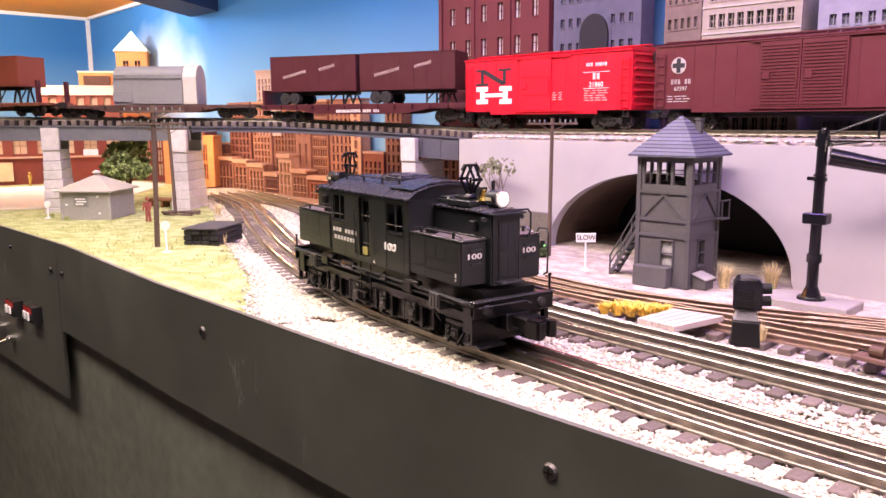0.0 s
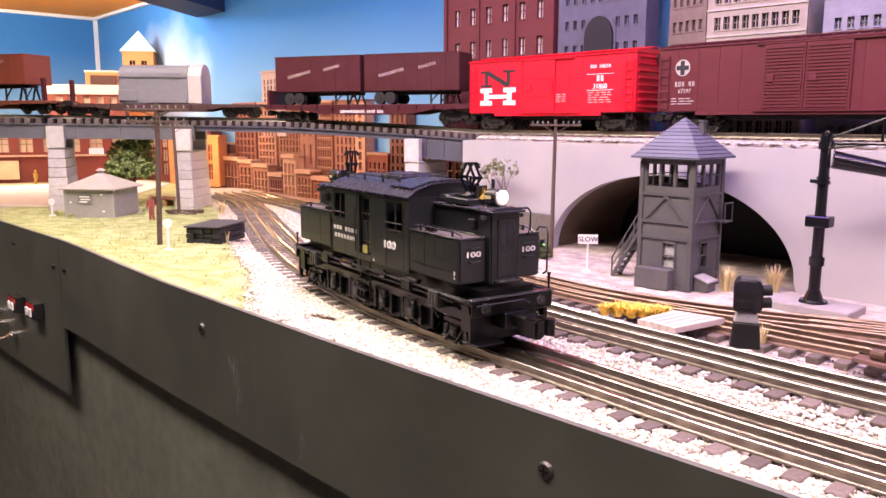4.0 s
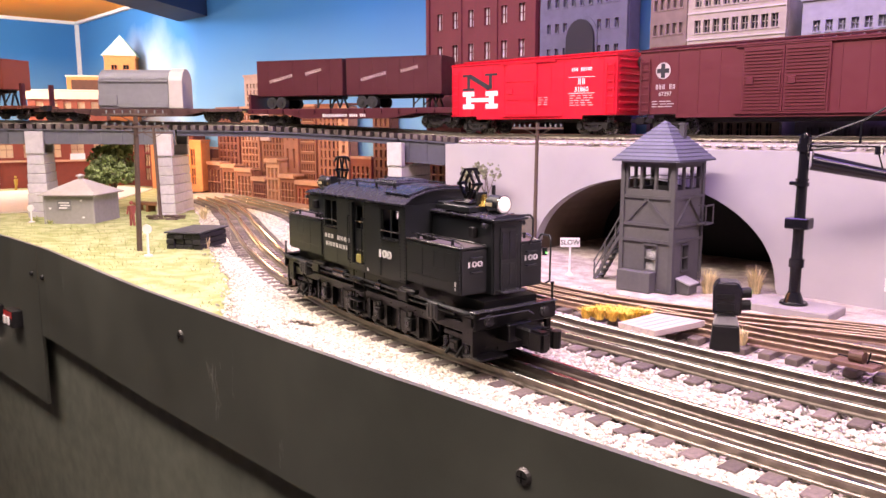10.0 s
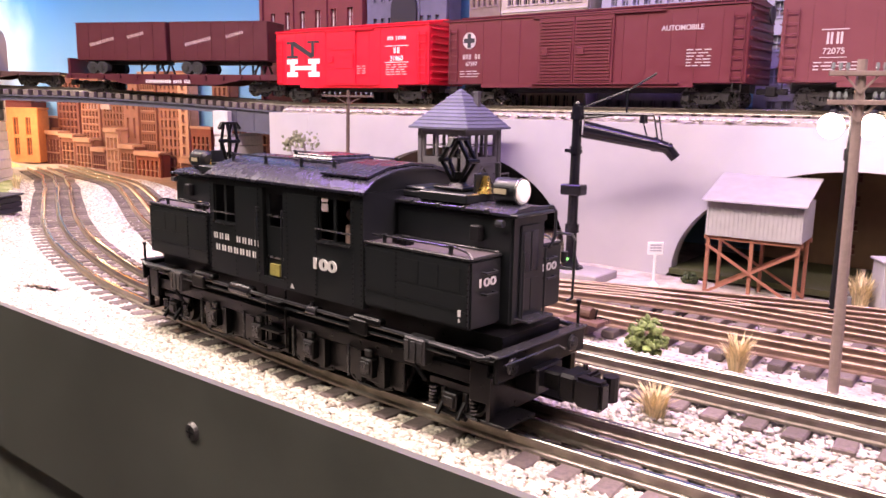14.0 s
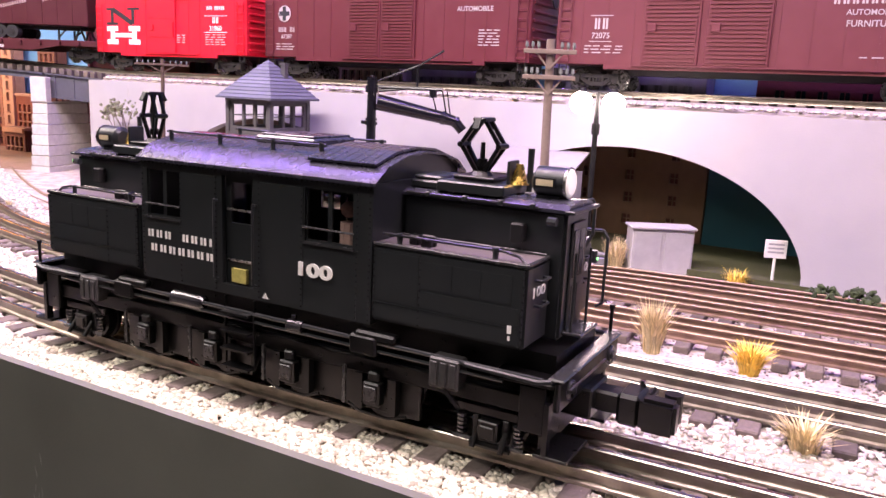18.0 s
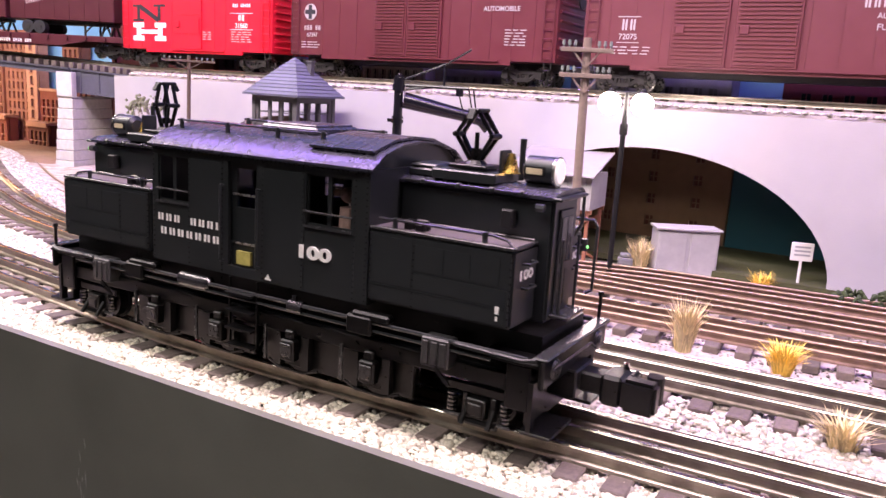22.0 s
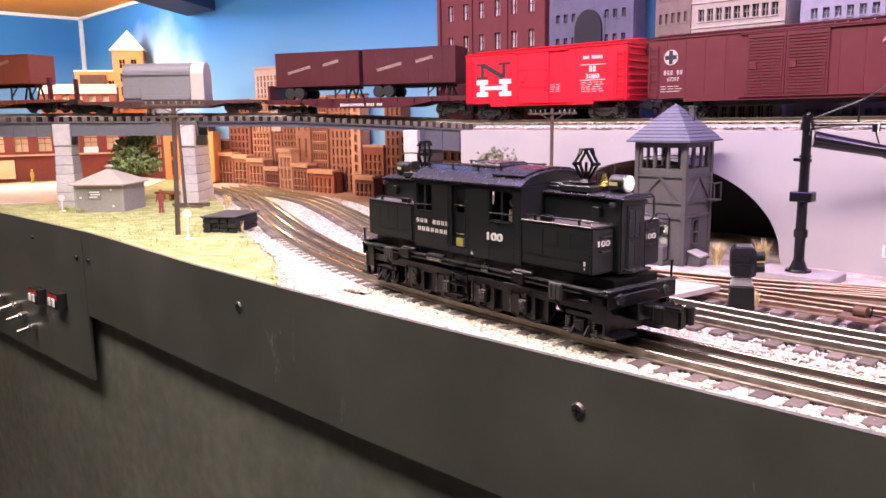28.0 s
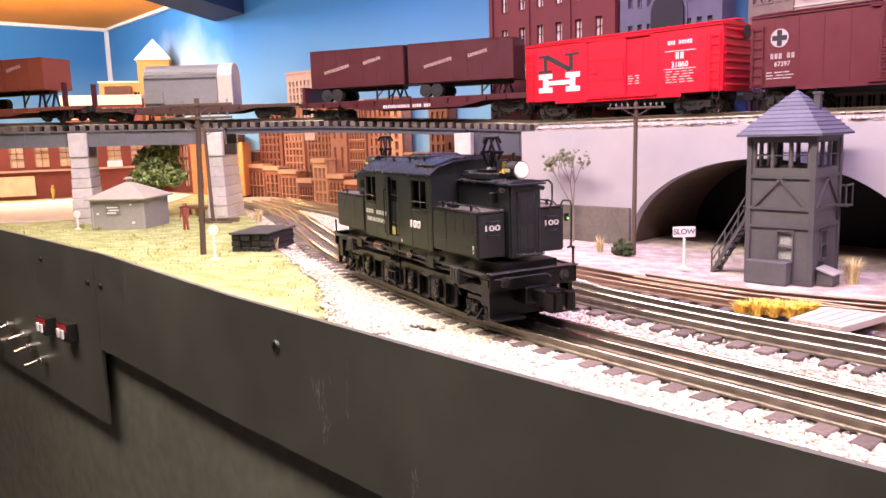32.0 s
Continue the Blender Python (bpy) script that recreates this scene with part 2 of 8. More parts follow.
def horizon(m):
    """Painted sky: pale near the board's foot, blue above, with a lamp's whitish glow mixed into the paint."""
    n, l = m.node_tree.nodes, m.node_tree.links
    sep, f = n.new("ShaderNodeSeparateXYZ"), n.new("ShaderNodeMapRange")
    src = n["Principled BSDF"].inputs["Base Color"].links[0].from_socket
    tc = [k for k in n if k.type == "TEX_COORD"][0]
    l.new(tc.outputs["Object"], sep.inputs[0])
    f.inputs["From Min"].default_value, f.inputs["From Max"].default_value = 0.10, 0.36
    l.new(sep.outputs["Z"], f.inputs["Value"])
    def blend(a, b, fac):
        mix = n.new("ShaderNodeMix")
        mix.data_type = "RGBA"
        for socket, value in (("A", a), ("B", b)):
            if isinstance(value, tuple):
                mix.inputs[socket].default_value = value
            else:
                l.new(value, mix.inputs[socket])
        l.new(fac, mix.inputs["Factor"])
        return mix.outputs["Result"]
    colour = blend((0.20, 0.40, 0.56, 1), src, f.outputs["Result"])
    # a lamp's soft pale glow painted round one spot of the board, its edge broken by noise
    spot, stretch, ramp, glow_noise = n.new("ShaderNodeVectorMath"), n.new("ShaderNodeVectorMath"), n.new("ShaderNodeMapRange"), n.new("ShaderNodeTexNoise")
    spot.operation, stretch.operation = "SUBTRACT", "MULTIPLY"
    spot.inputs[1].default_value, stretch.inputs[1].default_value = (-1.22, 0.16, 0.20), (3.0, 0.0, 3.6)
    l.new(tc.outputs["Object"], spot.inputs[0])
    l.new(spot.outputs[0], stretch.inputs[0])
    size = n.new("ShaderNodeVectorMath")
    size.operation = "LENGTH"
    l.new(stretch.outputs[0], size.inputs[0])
    glow_noise.inputs["Scale"].default_value, glow_noise.inputs["Detail"].default_value = 5.0, 5
    l.new(tc.outputs["Object"], glow_noise.inputs["Vector"])
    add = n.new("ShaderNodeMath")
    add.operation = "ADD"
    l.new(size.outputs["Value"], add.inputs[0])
    l.new(glow_noise.outputs["Fac"], add.inputs[1])
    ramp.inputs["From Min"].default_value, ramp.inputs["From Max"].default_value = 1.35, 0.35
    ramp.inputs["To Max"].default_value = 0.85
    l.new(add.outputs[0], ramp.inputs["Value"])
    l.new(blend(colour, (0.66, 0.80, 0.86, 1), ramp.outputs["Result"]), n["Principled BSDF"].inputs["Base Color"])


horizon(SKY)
SKY_DARK = mat("dark_blue_soffit", (0.010, 0.030, 0.085), 0.8, 0, 0.2, 10)
# the warm lamp's orange glow on the alcove board is painted into this colour
CEIL = mat("orange_lit_ceiling", (0.90, 0.33, 0.02), 0.7, 0, 0.10, 12)
BRICK = mat("red_brick_flat", (0.115, 0.020, 0.026), 0.8, 0, 0.2, 220, 0.4, 700)
GREYFLAT = mat("grey_masonry_flat", (0.095, 0.098, 0.145), 0.85, 0, 0.25, 90, 0.3)
CREAM = mat("cream_terracotta_flat", (0.36, 0.315, 0.265), 0.8, 0, 0.2, 120, 0.3)
PALEFLAT = mat("pale_stone_flat", (0.28, 0.28, 0.34), 0.85, 0, 0.2, 120, 0.3)
BROWNFLAT = mat("sepia_city_flat", (0.175, 0.064, 0.034), 0.85, 0, 0.3, 70, 0.3)
TEAL = mat("teal_panel", (0.008, 0.085, 0.11), 0.6, 0, 0.1, 40)
WINDARK = mat("dark_window", (0.02, 0.022, 0.028), 0.2, 0, 0.3, 200)
WINLIGHT = mat("pale_window", (0.50, 0.47, 0.48), 0.4, 0, 0.2, 200)
ROOM = mat("room_wall_paint", (0.20, 0.19, 0.18), 0.9, 0, 0.1, 10)
LENS_ON = glow("lit_headlight_lens", (1.0, 0.93, 0.84), 0.34)
LAMP_ON = glow("lit_lamp_globe", (1.0, 0.80, 0.70), 60.0)
BRASS = mat("brass", (0.92, 0.62, 0.16), 0.28, 1.0, 0.15, 500)
GREEN_LED = glow("green_marker_glow", (0.25, 1.0, 0.2), 1.4)
GLASS = glass("clear_glazing")


# ---- mesh helpers ----
def part(name, bm, material, parent=None, label="", m=None):
    """Link a bmesh as one mesh object under a thing or a part."""
    me = bpy.data.meshes.new(name)
    bm.to_mesh(me)
    bm.free()
    me.materials.append(material)
    ob = new(name, me)
    if parent is not None:
        ob.parent = parent
    if m is not None:
        ob.matrix_basis = m
    if label:
        ob["label"] = label
    return ob


def share(name, me, parent, m):
    """Another object on a mesh that exists."""
    ob = new(name, me)
    ob.parent, ob.matrix_basis = parent, m
    return ob


def thing(name, m, label, category, group="", kind=""):
    ob = new(name)
    ob.empty_display_size = 0.01
    ob.matrix_basis = m
    return tagged(ob, label, category, group, kind)


def B(*boxes, bevel=0.0, seg=1):
    """A bmesh of boxes (x0, x1, y0, y1, z0, z1), bevelled."""
    bm = bmesh.new()
    for x0, x1, y0, y1, z0, z1 in boxes:
        bmesh.ops.create_cube(bm, size=1, matrix=Matrix.Translation(((x0 + x1) / 2, (y0 + y1) / 2, (z0 + z1) / 2)) @ Matrix.Diagonal((abs(x1 - x0), abs(y1 - y0), abs(z1 - z0), 1)))
    if bevel:
        bmesh.ops.bevel(bm, geom=bm.edges[:], offset=bevel, segments=seg, affect="EDGES", clamp_overlap=True)
    return bm


def tube(bm, p0, p1, r0, r1=None, seg=10):
    p0, p1 = Vector(p0), Vector(p1)
    d = p1 - p0
    m = Matrix.Translation((p0 + p1) / 2) @ d.to_track_quat("Z", "Y").to_matrix().to_4x4()
    bmesh.ops.create_cone(bm, cap_ends=True, segments=seg, radius1=r0, radius2=r0 if r1 is None else r1, depth=d.length, matrix=m)
    return bm


def T(*rods, seg=8):
    """A bmesh of round rods (p0, p1, r0[, r1])."""
    bm = bmesh.new()
    for rod in rods:
        tube(bm, *rod, seg=seg)
    return bm


def pipe(points, r, seg=6):
    bm = bmesh.new()
    for a, b in zip(points, points[1:]):
        tube(bm, a, b, r, seg=seg)
    for p in points[1:-1]:
        bmesh.ops.create_icosphere(bm, subdivisions=1, radius=r, matrix=Matrix.Translation(p))
    return bm


def beam(bm, p0, p1, w, h):
    """A square-edged bar between two points."""
    p0, p1 = Vector(p0), Vector(p1)
    d = p1 - p0
    m = Matrix.Translation((p0 + p1) / 2) @ d.to_track_quat("Z", "Y").to_matrix().to_4x4() @ Matrix.Diagonal((w, h, d.length, 1))
    bmesh.ops.create_cube(bm, size=1, matrix=m)
    return bm


def prism(outline, axis, a, b, bevel=0.0):
    """An outline of 2D points pushed along an axis from a to b. axis x: outline is (y, z); y: (x, z); z: (x, y)."""
    bm = bmesh.new()
    put = {"x": lambda p, q, c: (c, p, q), "y": lambda p, q, c: (p, c, q), "z": lambda p, q, c: (p, q, c)}[axis]
    lo = [bm.verts.new(put(p, q, a)) for p, q in outline]
    hi = [bm.verts.new(put(p, q, b)) for p, q in outline]
    bm.faces.new(lo)
    bm.faces.new(hi[::-1])
    for i in range(len(lo)):
        j = (i + 1) % len(lo)
        bm.faces.new((lo[i], hi[i], hi[j], lo[j]))
    bmesh.ops.recalc_face_normals(bm, faces=bm.faces[:])
    if bevel:
        bmesh.ops.bevel(bm, geom=bm.edges[:], offset=bevel, segments=1, affect="EDGES", clamp_overlap=True)
    return bm


def smooth(ob, angle=0.6):
    for p in ob.data.polygons:
        p.use_smooth = True
    ob.data.set_sharp_from_angle(angle=angle)
    return ob


def dense(points, n=16):
    """A smooth curve through plan points, with its running length."""
    P = np.array(points, float)
    P = np.vstack([2 * P[0] - P[1], P, 2 * P[-1] - P[-2]])
    out = []
    for i in range(1, len(P) - 2):
        a, b, c, d = P[i - 1:i + 3]
        for k in range(n):
            u = k / n
            out.append(0.5 * (2 * b + (c - a) * u + (2 * a - 5 * b + 4 * c - d) * u * u + (3 * b - a - 3 * c + d) * u ** 3))
    D = np.array(out + [P[-2]])
    return D, np.r_[0, np.cumsum(np.hypot(*np.diff(D, axis=0).T))]


class Line:
    def __init__(self, points):
        self.D, self.S = dense(points)

    def at(self, s):
        return np.array([np.interp(s, self.S, self.D[:, 0]), np.interp(s, self.S, self.D[:, 1])])

    def s_of_x(self, x):
        order = np.argsort(self.D[:, 0])
        return float(np.interp(x, self.D[order, 0], self.S[order]))

    def heading(self, s, half=0.004):
        a, b = self.at(s - half), self.at(s + half)
        return math.atan2(b[1] - a[1], b[0] - a[0])

    def seat(self, s, half=0.055):
        """Centre and heading of a vehicle on two trucks."""
        a, b = self.at(s - half), self.at(s + half)
        return (a + b) / 2, math.atan2(b[1] - a[1], b[0] - a[0])


def sweep(line, s0, s1, profile, z, step=0.02, closed=True):
    """A profile of (across, up) points swept along a line; z is a height or a function of the plan."""
    bm = bmesh.new()
    rings = []
    n = max(2, int((s1 - s0) / step) + 1)
    for s in np.linspace(s0, s1, n):
        c, h = line.at(s), line.heading(s)
        nx, ny = -math.sin(h), math.cos(h)
        z0 = z(c[0], c[1]) if callable(z) else z
        rings.append([bm.verts.new((c[0] + nx * o, c[1] + ny * o, z0 + u)) for o, u in profile])
    k = len(profile)
    for a, b in zip(rings, rings[1:]):
        for i in range(k if closed else k - 1):
            j = (i + 1) % k
            bm.faces.new((a[i], a[j], b[j], b[i]))
    if closed:
        bm.faces.new(rings[0])
        bm.faces.new(rings[-1][::-1])
    bmesh.ops.recalc_face_normals(bm, faces=bm.faces[:])
    return bm


def words(text, size, material, parent, m, name="lettering", depth=0.00008, wide=1.0, stroke=0.012):
    """Raised lettering in the built-in font, centred on the pose m, lying in its x-y plane."""
    cu = bpy.data.curves.new(name, "FONT")
    cu.body, cu.size, cu.align_x, cu.align_y, cu.extrude, cu.offset = text, size, "CENTER", "CENTER", depth, size * stroke
    tmp = bpy.data.objects.new(name, cu)
    me = bpy.data.meshes.new_from_object(tmp)
    bpy.data.objects.remove(tmp)
    bpy.data.curves.remove(cu)
    me.materials.append(material)
    ob = new(name, me)
    ob.parent, ob.matrix_basis = parent, m
    if wide != 1.0:
        for v in me.vertices:
            v.co.x *= wide
    return ob


def marks(text, size, material, parent, m, name="lettering", wide=0.62, gap=0.29):
    """Plain letter-sized bars in a row, standing for a name, centred on m in its x-y plane: two upright bars a letter."""
    bm = bmesh.new()
    w, gap = size * (wide - 0.12), size * gap
    x = -(len(text) * (w + gap) - gap) / 2
    for c in text:
        if c != " ":
            for u in (0.0, 0.62):
                bmesh.ops.create_cube(bm, size=1, matrix=Matrix.Translation((x + w * (u + 0.19), 0, 0.00005)) @ Matrix.Diagonal((w * 0.38, size, 0.00012, 1)))
        x += w + gap
    return part(name, bm, material, parent, m=m)


def repeat(name, bm, material, parent, poses):
    """Alike pieces, each an object of its own on one mesh."""
    me = None
    for m in poses:
        if me is None:
            me = part(name, bm, material, parent, m=m).data
        else:
            share(name, me, parent, m)


def pierced(axis, u0, u1, v0, v1, n0, n1, holes):
    """One plate with openings. axis y: u is x, v is z, the plate lies between y = n0 and n1; axis x: u is y."""
    us = sorted({u0, u1} | {c for h in holes for c in h[:2]})
    vs = sorted({v0, v1} | {c for h in holes for c in h[2:]})
    put = (lambda u, v, n: (u, n, v)) if axis == "y" else (lambda u, v, n: (n, u, v))
    bm, pts = bmesh.new(), {}
    def P(i, j, n):
        if (i, j, n) not in pts:
            pts[i, j, n] = bm.verts.new(put(us[i], vs[j], n))
        return pts[i, j, n]
    def solid(i, j):
        if not (0 <= i < len(us) - 1 and 0 <= j < len(vs) - 1):
            return False
        a, b = (us[i] + us[i + 1]) / 2, (vs[j] + vs[j + 1]) / 2
        return not any(h[0] < a < h[1] and h[2] < b < h[3] for h in holes)
    for i in range(len(us) - 1):
        for j in range(len(vs) - 1):
            if not solid(i, j):
                continue
            for n in (n0, n1):
                bm.faces.new((P(i, j, n), P(i + 1, j, n), P(i + 1, j + 1, n), P(i, j + 1, n)))
            for di, dj, a, b in ((-1, 0, (i, j), (i, j + 1)), (1, 0, (i + 1, j), (i + 1, j + 1)), (0, -1, (i, j), (i + 1, j)), (0, 1, (i, j + 1), (i + 1, j + 1))):
                if not solid(i + di, j + dj):
                    bm.faces.new((P(*a, n0), P(*b, n0), P(*b, n1), P(*a, n1)))
    bmesh.ops.recalc_face_normals(bm, faces=bm.faces[:])
    return bm


def near_side(x, z, y):
    """A pose on a side that faces -y: text reads along +x, up is +z."""
    return pose(x, y, z, 90, 0, 0)


def end_side(x, y, z):
    """A pose on an end that faces +x."""
    return pose(x, y, z, 90, 0, 90)


# ---- the plan: lines of the tracks ----
MAIN_1 = Line([(-0.72, 0.005), (-0.60, -0.033), (-0.46, -0.0775), (-0.39, -0.110), (-0.30, -0.1495), (-0.25, -0.176), (-0.142, -0.229), (-0.017, -0.2895), (0.0305, -0.3105), (0.103, -0.3415), (0.1745, -0.3675), (0.2745, -0.3985),
               (0.3375, -0.4125), (0.4125, -0.4235), (0.5025, -0.4335), (0.574, -0.4405), (0.627, -0.4430), (0.68, -0.4437), (0.745, -0.4420), (0.83, -0.4390), (0.95, -0.435), (1.3, -0.425)])
MAIN_2 = Line([(-0.75, 0.060), (-0.589, 0.022), (-0.4595, -0.014), (-0.3696, -0.034), (-0.2691, -0.0632), (-0.1322, -0.1269), (0.0262, -0.2063), (0.1242, -0.2516), (0.20, -0.2835), (0.3, -0.318),
               (0.42, -0.340), (0.51, -0.348), (0.60, -0.355), (0.70, -0.355), (0.82, -0.353), (0.95, -0.348), (1.3, -0.335)])
YARD_1 = Line([(-0.6, 0.065), (-0.40, 0.035), (-0.25, -0.010), (-0.12, -0.068), (0, -0.128), (0.10, -0.172), (0.18, -0.196), (0.26, -0.210), (0.36, -0.221), (0.5, -0.228), (0.63, -0.2265), (0.81, -0.2225), (1.3, -0.20)])
YARD_2 = Line([(0.27, -0.202), (0.36, -0.211), (0.45, -0.200), (0.55, -0.174), (0.63, -0.1605), (0.81, -0.1600), (1.3, -0.14)])
YARD_3 = Line([(0.50, -0.187), (0.60, -0.152), (0.70, -0.122), (0.81, -0.107), (1.3, -0.08)])
UPPER = Line([(-1.2, -0.492), (-0.85, -0.488), (-0.70, -0.47), (-0.60, -0.43), (-0.552, -0.378), (-0.512, -0.312), (-0.455, -0.238), (-0.388, -0.168), (-0.3, -0.090), (-0.2, -0.030), (-0.1, 0.010), (0.0, 0.029),
              (0.12, 0.032), (0.3, 0.029), (0.66, 0.020), (1.4, 0.0)])
RAIL_Z, YARD_Z = 0.0167, 0.004


def deck_z(x):
    """Top of the wall, and level of the bridge, which climbs to the left."""
    return 0.1245 - 0.017 * min(x, 0.0) + 0.010 * min(max(-x / 0.3, 0.0), 1.0)


def fascia_y(x):
    """Plan line of the layout's front edge."""
    return float(np.interp(x, (-1.2, -0.09, 0.14, 0.36), (-0.492, -0.492, -0.503, -0.508)))


def lift(x, y):
    """The ground: main line on a low bed, the yard behind it lower, a lawn in front on the left."""
    d1, d2 = np.hypot(*(MAIN_1.D - (x, y)).T).min(), np.hypot(*(MAIN_2.D - (x, y)).T).min()
    back = -0.0065 + 0.0065 * min(max((0.30 - x) / 0.15, 0), 1) + 0.004 * min(max((-0.05 - x) / 0.1, 0), 1)
    f = min(max((min(d1, d2) - 0.040) / 0.045, 0), 1)
    z = 0.0082 + (back - 0.0082) * f
    if y < np.interp(x, MAIN_1.D[:, 0], MAIN_1.D[:, 1]):
        rim = 0.0055 * min(max((0.20 - x) / 0.2, 0), 1) * min(max((fascia_y(x) + 0.07 - y) / 0.06, 0), 1)
        z = rim + 0.0082 + (0.0162 - 0.0082) * (min(max((d1 - 0.036) / 0.022, 0), 1) if x < 0.30 else min(max((d1 - 0.044) / 0.022, 0), 1) * 0.9)
    return z


# ---- the setting ----
def ground():
    xs = np.concatenate([np.arange(-2.0, -0.62, 0.06), np.arange(-0.62, 1.0, 0.012), np.arange(1.0, 1.5, 0.06)])
    ys = np.concatenate([np.arange(0.0, 0.500, 0.0105), np.arange(0.500, 0.705, 0.03)])
    verts, faces, kinds = [], [], []
    for v in ys:
        for x in xs:
            y0 = fascia_y(x) + 0.0038
            y = y0 + (0.2 - y0) * v / 0.7
            r = 0.0012 * noise.noise((x * 30, y * 30, 0.3))
            verts.append((x, y, lift(x, y) + (r if v > 0 else 0)))
    w = len(xs)
    for j in range(len(ys) - 1):
        for i in range(w - 1):
            x, y = (xs[i] + xs[i + 1]) / 2, (verts[j * w + i][1] + verts[(j + 1) * w + i][1]) / 2
            faces.append((j * w + i, j * w + i + 1, (j + 1) * w + i + 1, (j + 1) * w + i))
            d1 = np.hypot(*(MAIN_1.D - (x, y)).T).min()
            d2 = np.hypot(*(MAIN_2.D - (x, y)).T).min()
            front = y < np.interp(x, MAIN_1.D[:, 0], MAIN_1.D[:, 1])
            edge = 0.050 + 0.012 * noise.noise((x * 14, y * 14, 2)) + (0.30 * max(x - 0.12, 0) if front else 0)
            if d1 < edge or d2 < edge * 0.85 or (front and x > 0.33 + 0.06 * noise.noise((y * 20, 1, 1))):
                kinds.append(1)
            elif front:
                kinds.append(0)
            elif y < np.interp(x, MAIN_2.D[:, 0], MAIN_2.D[:, 1]) and x < 0.3:
                kinds.append(1)
            elif y > -0.13 and x > 0.0:
                kinds.append(2)
            else:
                kinds.append(2 if x > -0.1 else 3)
    me = bpy.data.meshes.new("ground")
    me.from_pydata(verts, [], faces)
    for m in (GRASS, BED, YARD, mat("brown_dirt_lane", (0.27, 0.165, 0.11), 0.95, 0, 0.25, 200, 0.5)):
        me.materials.append(m)
    me.polygons.foreach_set("material_index", kinds)
    ob = new("ground", me)
    smooth(ob, 1.0)
    tagged(ob, "layout ground of green grass mat, pale ballast and dark cinders", "ground", kind="structure")
    part("ground_edge", prism([(-1.2, -0.481), (-0.09, -0.481), (0.14, -0.492), (0.36, -0.497), (1.5, -0.497), (1.5, 0.2), (-1.2, 0.2)], "z", -0.045, -0.020), BED, ob)


def fascia():
    f = thing("fascia", pose(0, 0, 0), "dark olive-grey painted fascia board screwed along the layout's edge", "fascia", kind="structure")
    def board(x0, x1, z0, z1, name, label=""):
        xs = [x0] + [x for x in np.arange(-0.45, 1.6, 0.05) if x0 + 0.01 < x < x1 - 0.01] + [x1]
        bm = bmesh.new()
        rings = [[bm.verts.new(p) for p in ((x, fascia_y(x), z0), (x, fascia_y(x) + 0.0035, z0), (x, fascia_y(x) + 0.0035, z1(x)), (x, fascia_y(x), z1(x)))] for x in xs]
        for a, b in zip(rings, rings[1:]):
            for k in range(4):
                bm.faces.new((a[k], a[(k + 1) % 4], b[(k + 1) % 4], b[k]))
        bm.faces.new(rings[0])
        bm.faces.new(rings[-1][::-1])
        bmesh.ops.recalc_face_normals(bm, faces=bm.faces[:])
        return part(name, bm, FASCIA, f, label)
    top = lambda x: float(np.interp(x, (-1.2, -0.09, 0.14, 0.45), (0.031, 0.0265, 0.0225, 0.021)))
    board(-0.1210, 1.6, -0.068, top, "fascia_board")
    board(-1.2, -0.1225, -0.143, top, "control_board", "lower fascia board that carries the switches")
    for x, z in ((0.212, -0.002), (0.532, -0.004), (0.86, -0.010), (1.18, -0.012)):
        y = fascia_y(x)
        s = part("screw", T(((x, y, z), (x, y - 0.0016, z), 0.0044, 0.0034), seg=16), mat("dull_screw_steel", (0.10, 0.095, 0.09), 0.4, 0.7, 0.3, 600), f, "steel screw with a cross slot")
        part("screw_slot", B((x - 0.0024, x + 0.0024, y - 0.0019, y - 0.0017, z - 0.0004, z + 0.0004), (x - 0.0004, x + 0.0004, y - 0.0020, y - 0.0018, z - 0.0024, z + 0.0024)), FLATBLACK, s)
    for x, z in ((-0.138, -0.004), (-0.106, -0.004), (-0.27, 0.006)):
        y = fascia_y(x)
        part("screw", T(((x, y, z), (x, y - 0.0023, z), 0.0028, 0.002), seg=12), FLATBLACK, f)
    # scuffs of pale chalky paint: ragged clusters of thin streaks
    rng = random.Random(6)
    for x, z, w, h, n in ((0.262, -0.036, 0.004, 0.016, 26), (0.255, -0.020, 0.004, 0.008, 14), (0.342, -0.050, 0.003, 0.009, 12), (-0.045, 0.002, 0.002, 0.010, 8), (0.285, -0.02, 0.002, 0.016, 6), (0.06, -0.052, 0.008, 0.002, 8), (-0.30, -0.02, 0.004, 0.012, 8), (-0.23, -0.085, 0.006, 0.012, 12), (0.62, -0.03, 0.003, 0.014, 8)):
        bm = bmesh.new()
        for _ in range(n):
            u, v = x + rng.gauss(0, w * 0.6), z + rng.gauss(0, h * 0.5)
            bmesh.ops.create_icosphere(bm, subdivisions=1, radius=1, matrix=Matrix.Translation((u, fascia_y(u), v)) @ pose(0, 0, 0, 0, rng.uniform(-14, 14), 0) @ Matrix.Diagonal((rng.uniform(0.0002, 0.0007), 0.00012, rng.uniform(0.0010, 0.0042) if h > w else 0.0004, 1)))
        ob = part("scuff", bm, mat("chalky_scuff", (0.19, 0.19, 0.175), 0.9, 0, 0.4, 800), f)
        ob["kind"] = "stuff"
    sk = thing("skirt", pose(0, 0, 0), "dark olive cloth skirt hung almost flat below the fascia", "skirt", kind="structure")
    bm = bmesh.new()
    rows = []
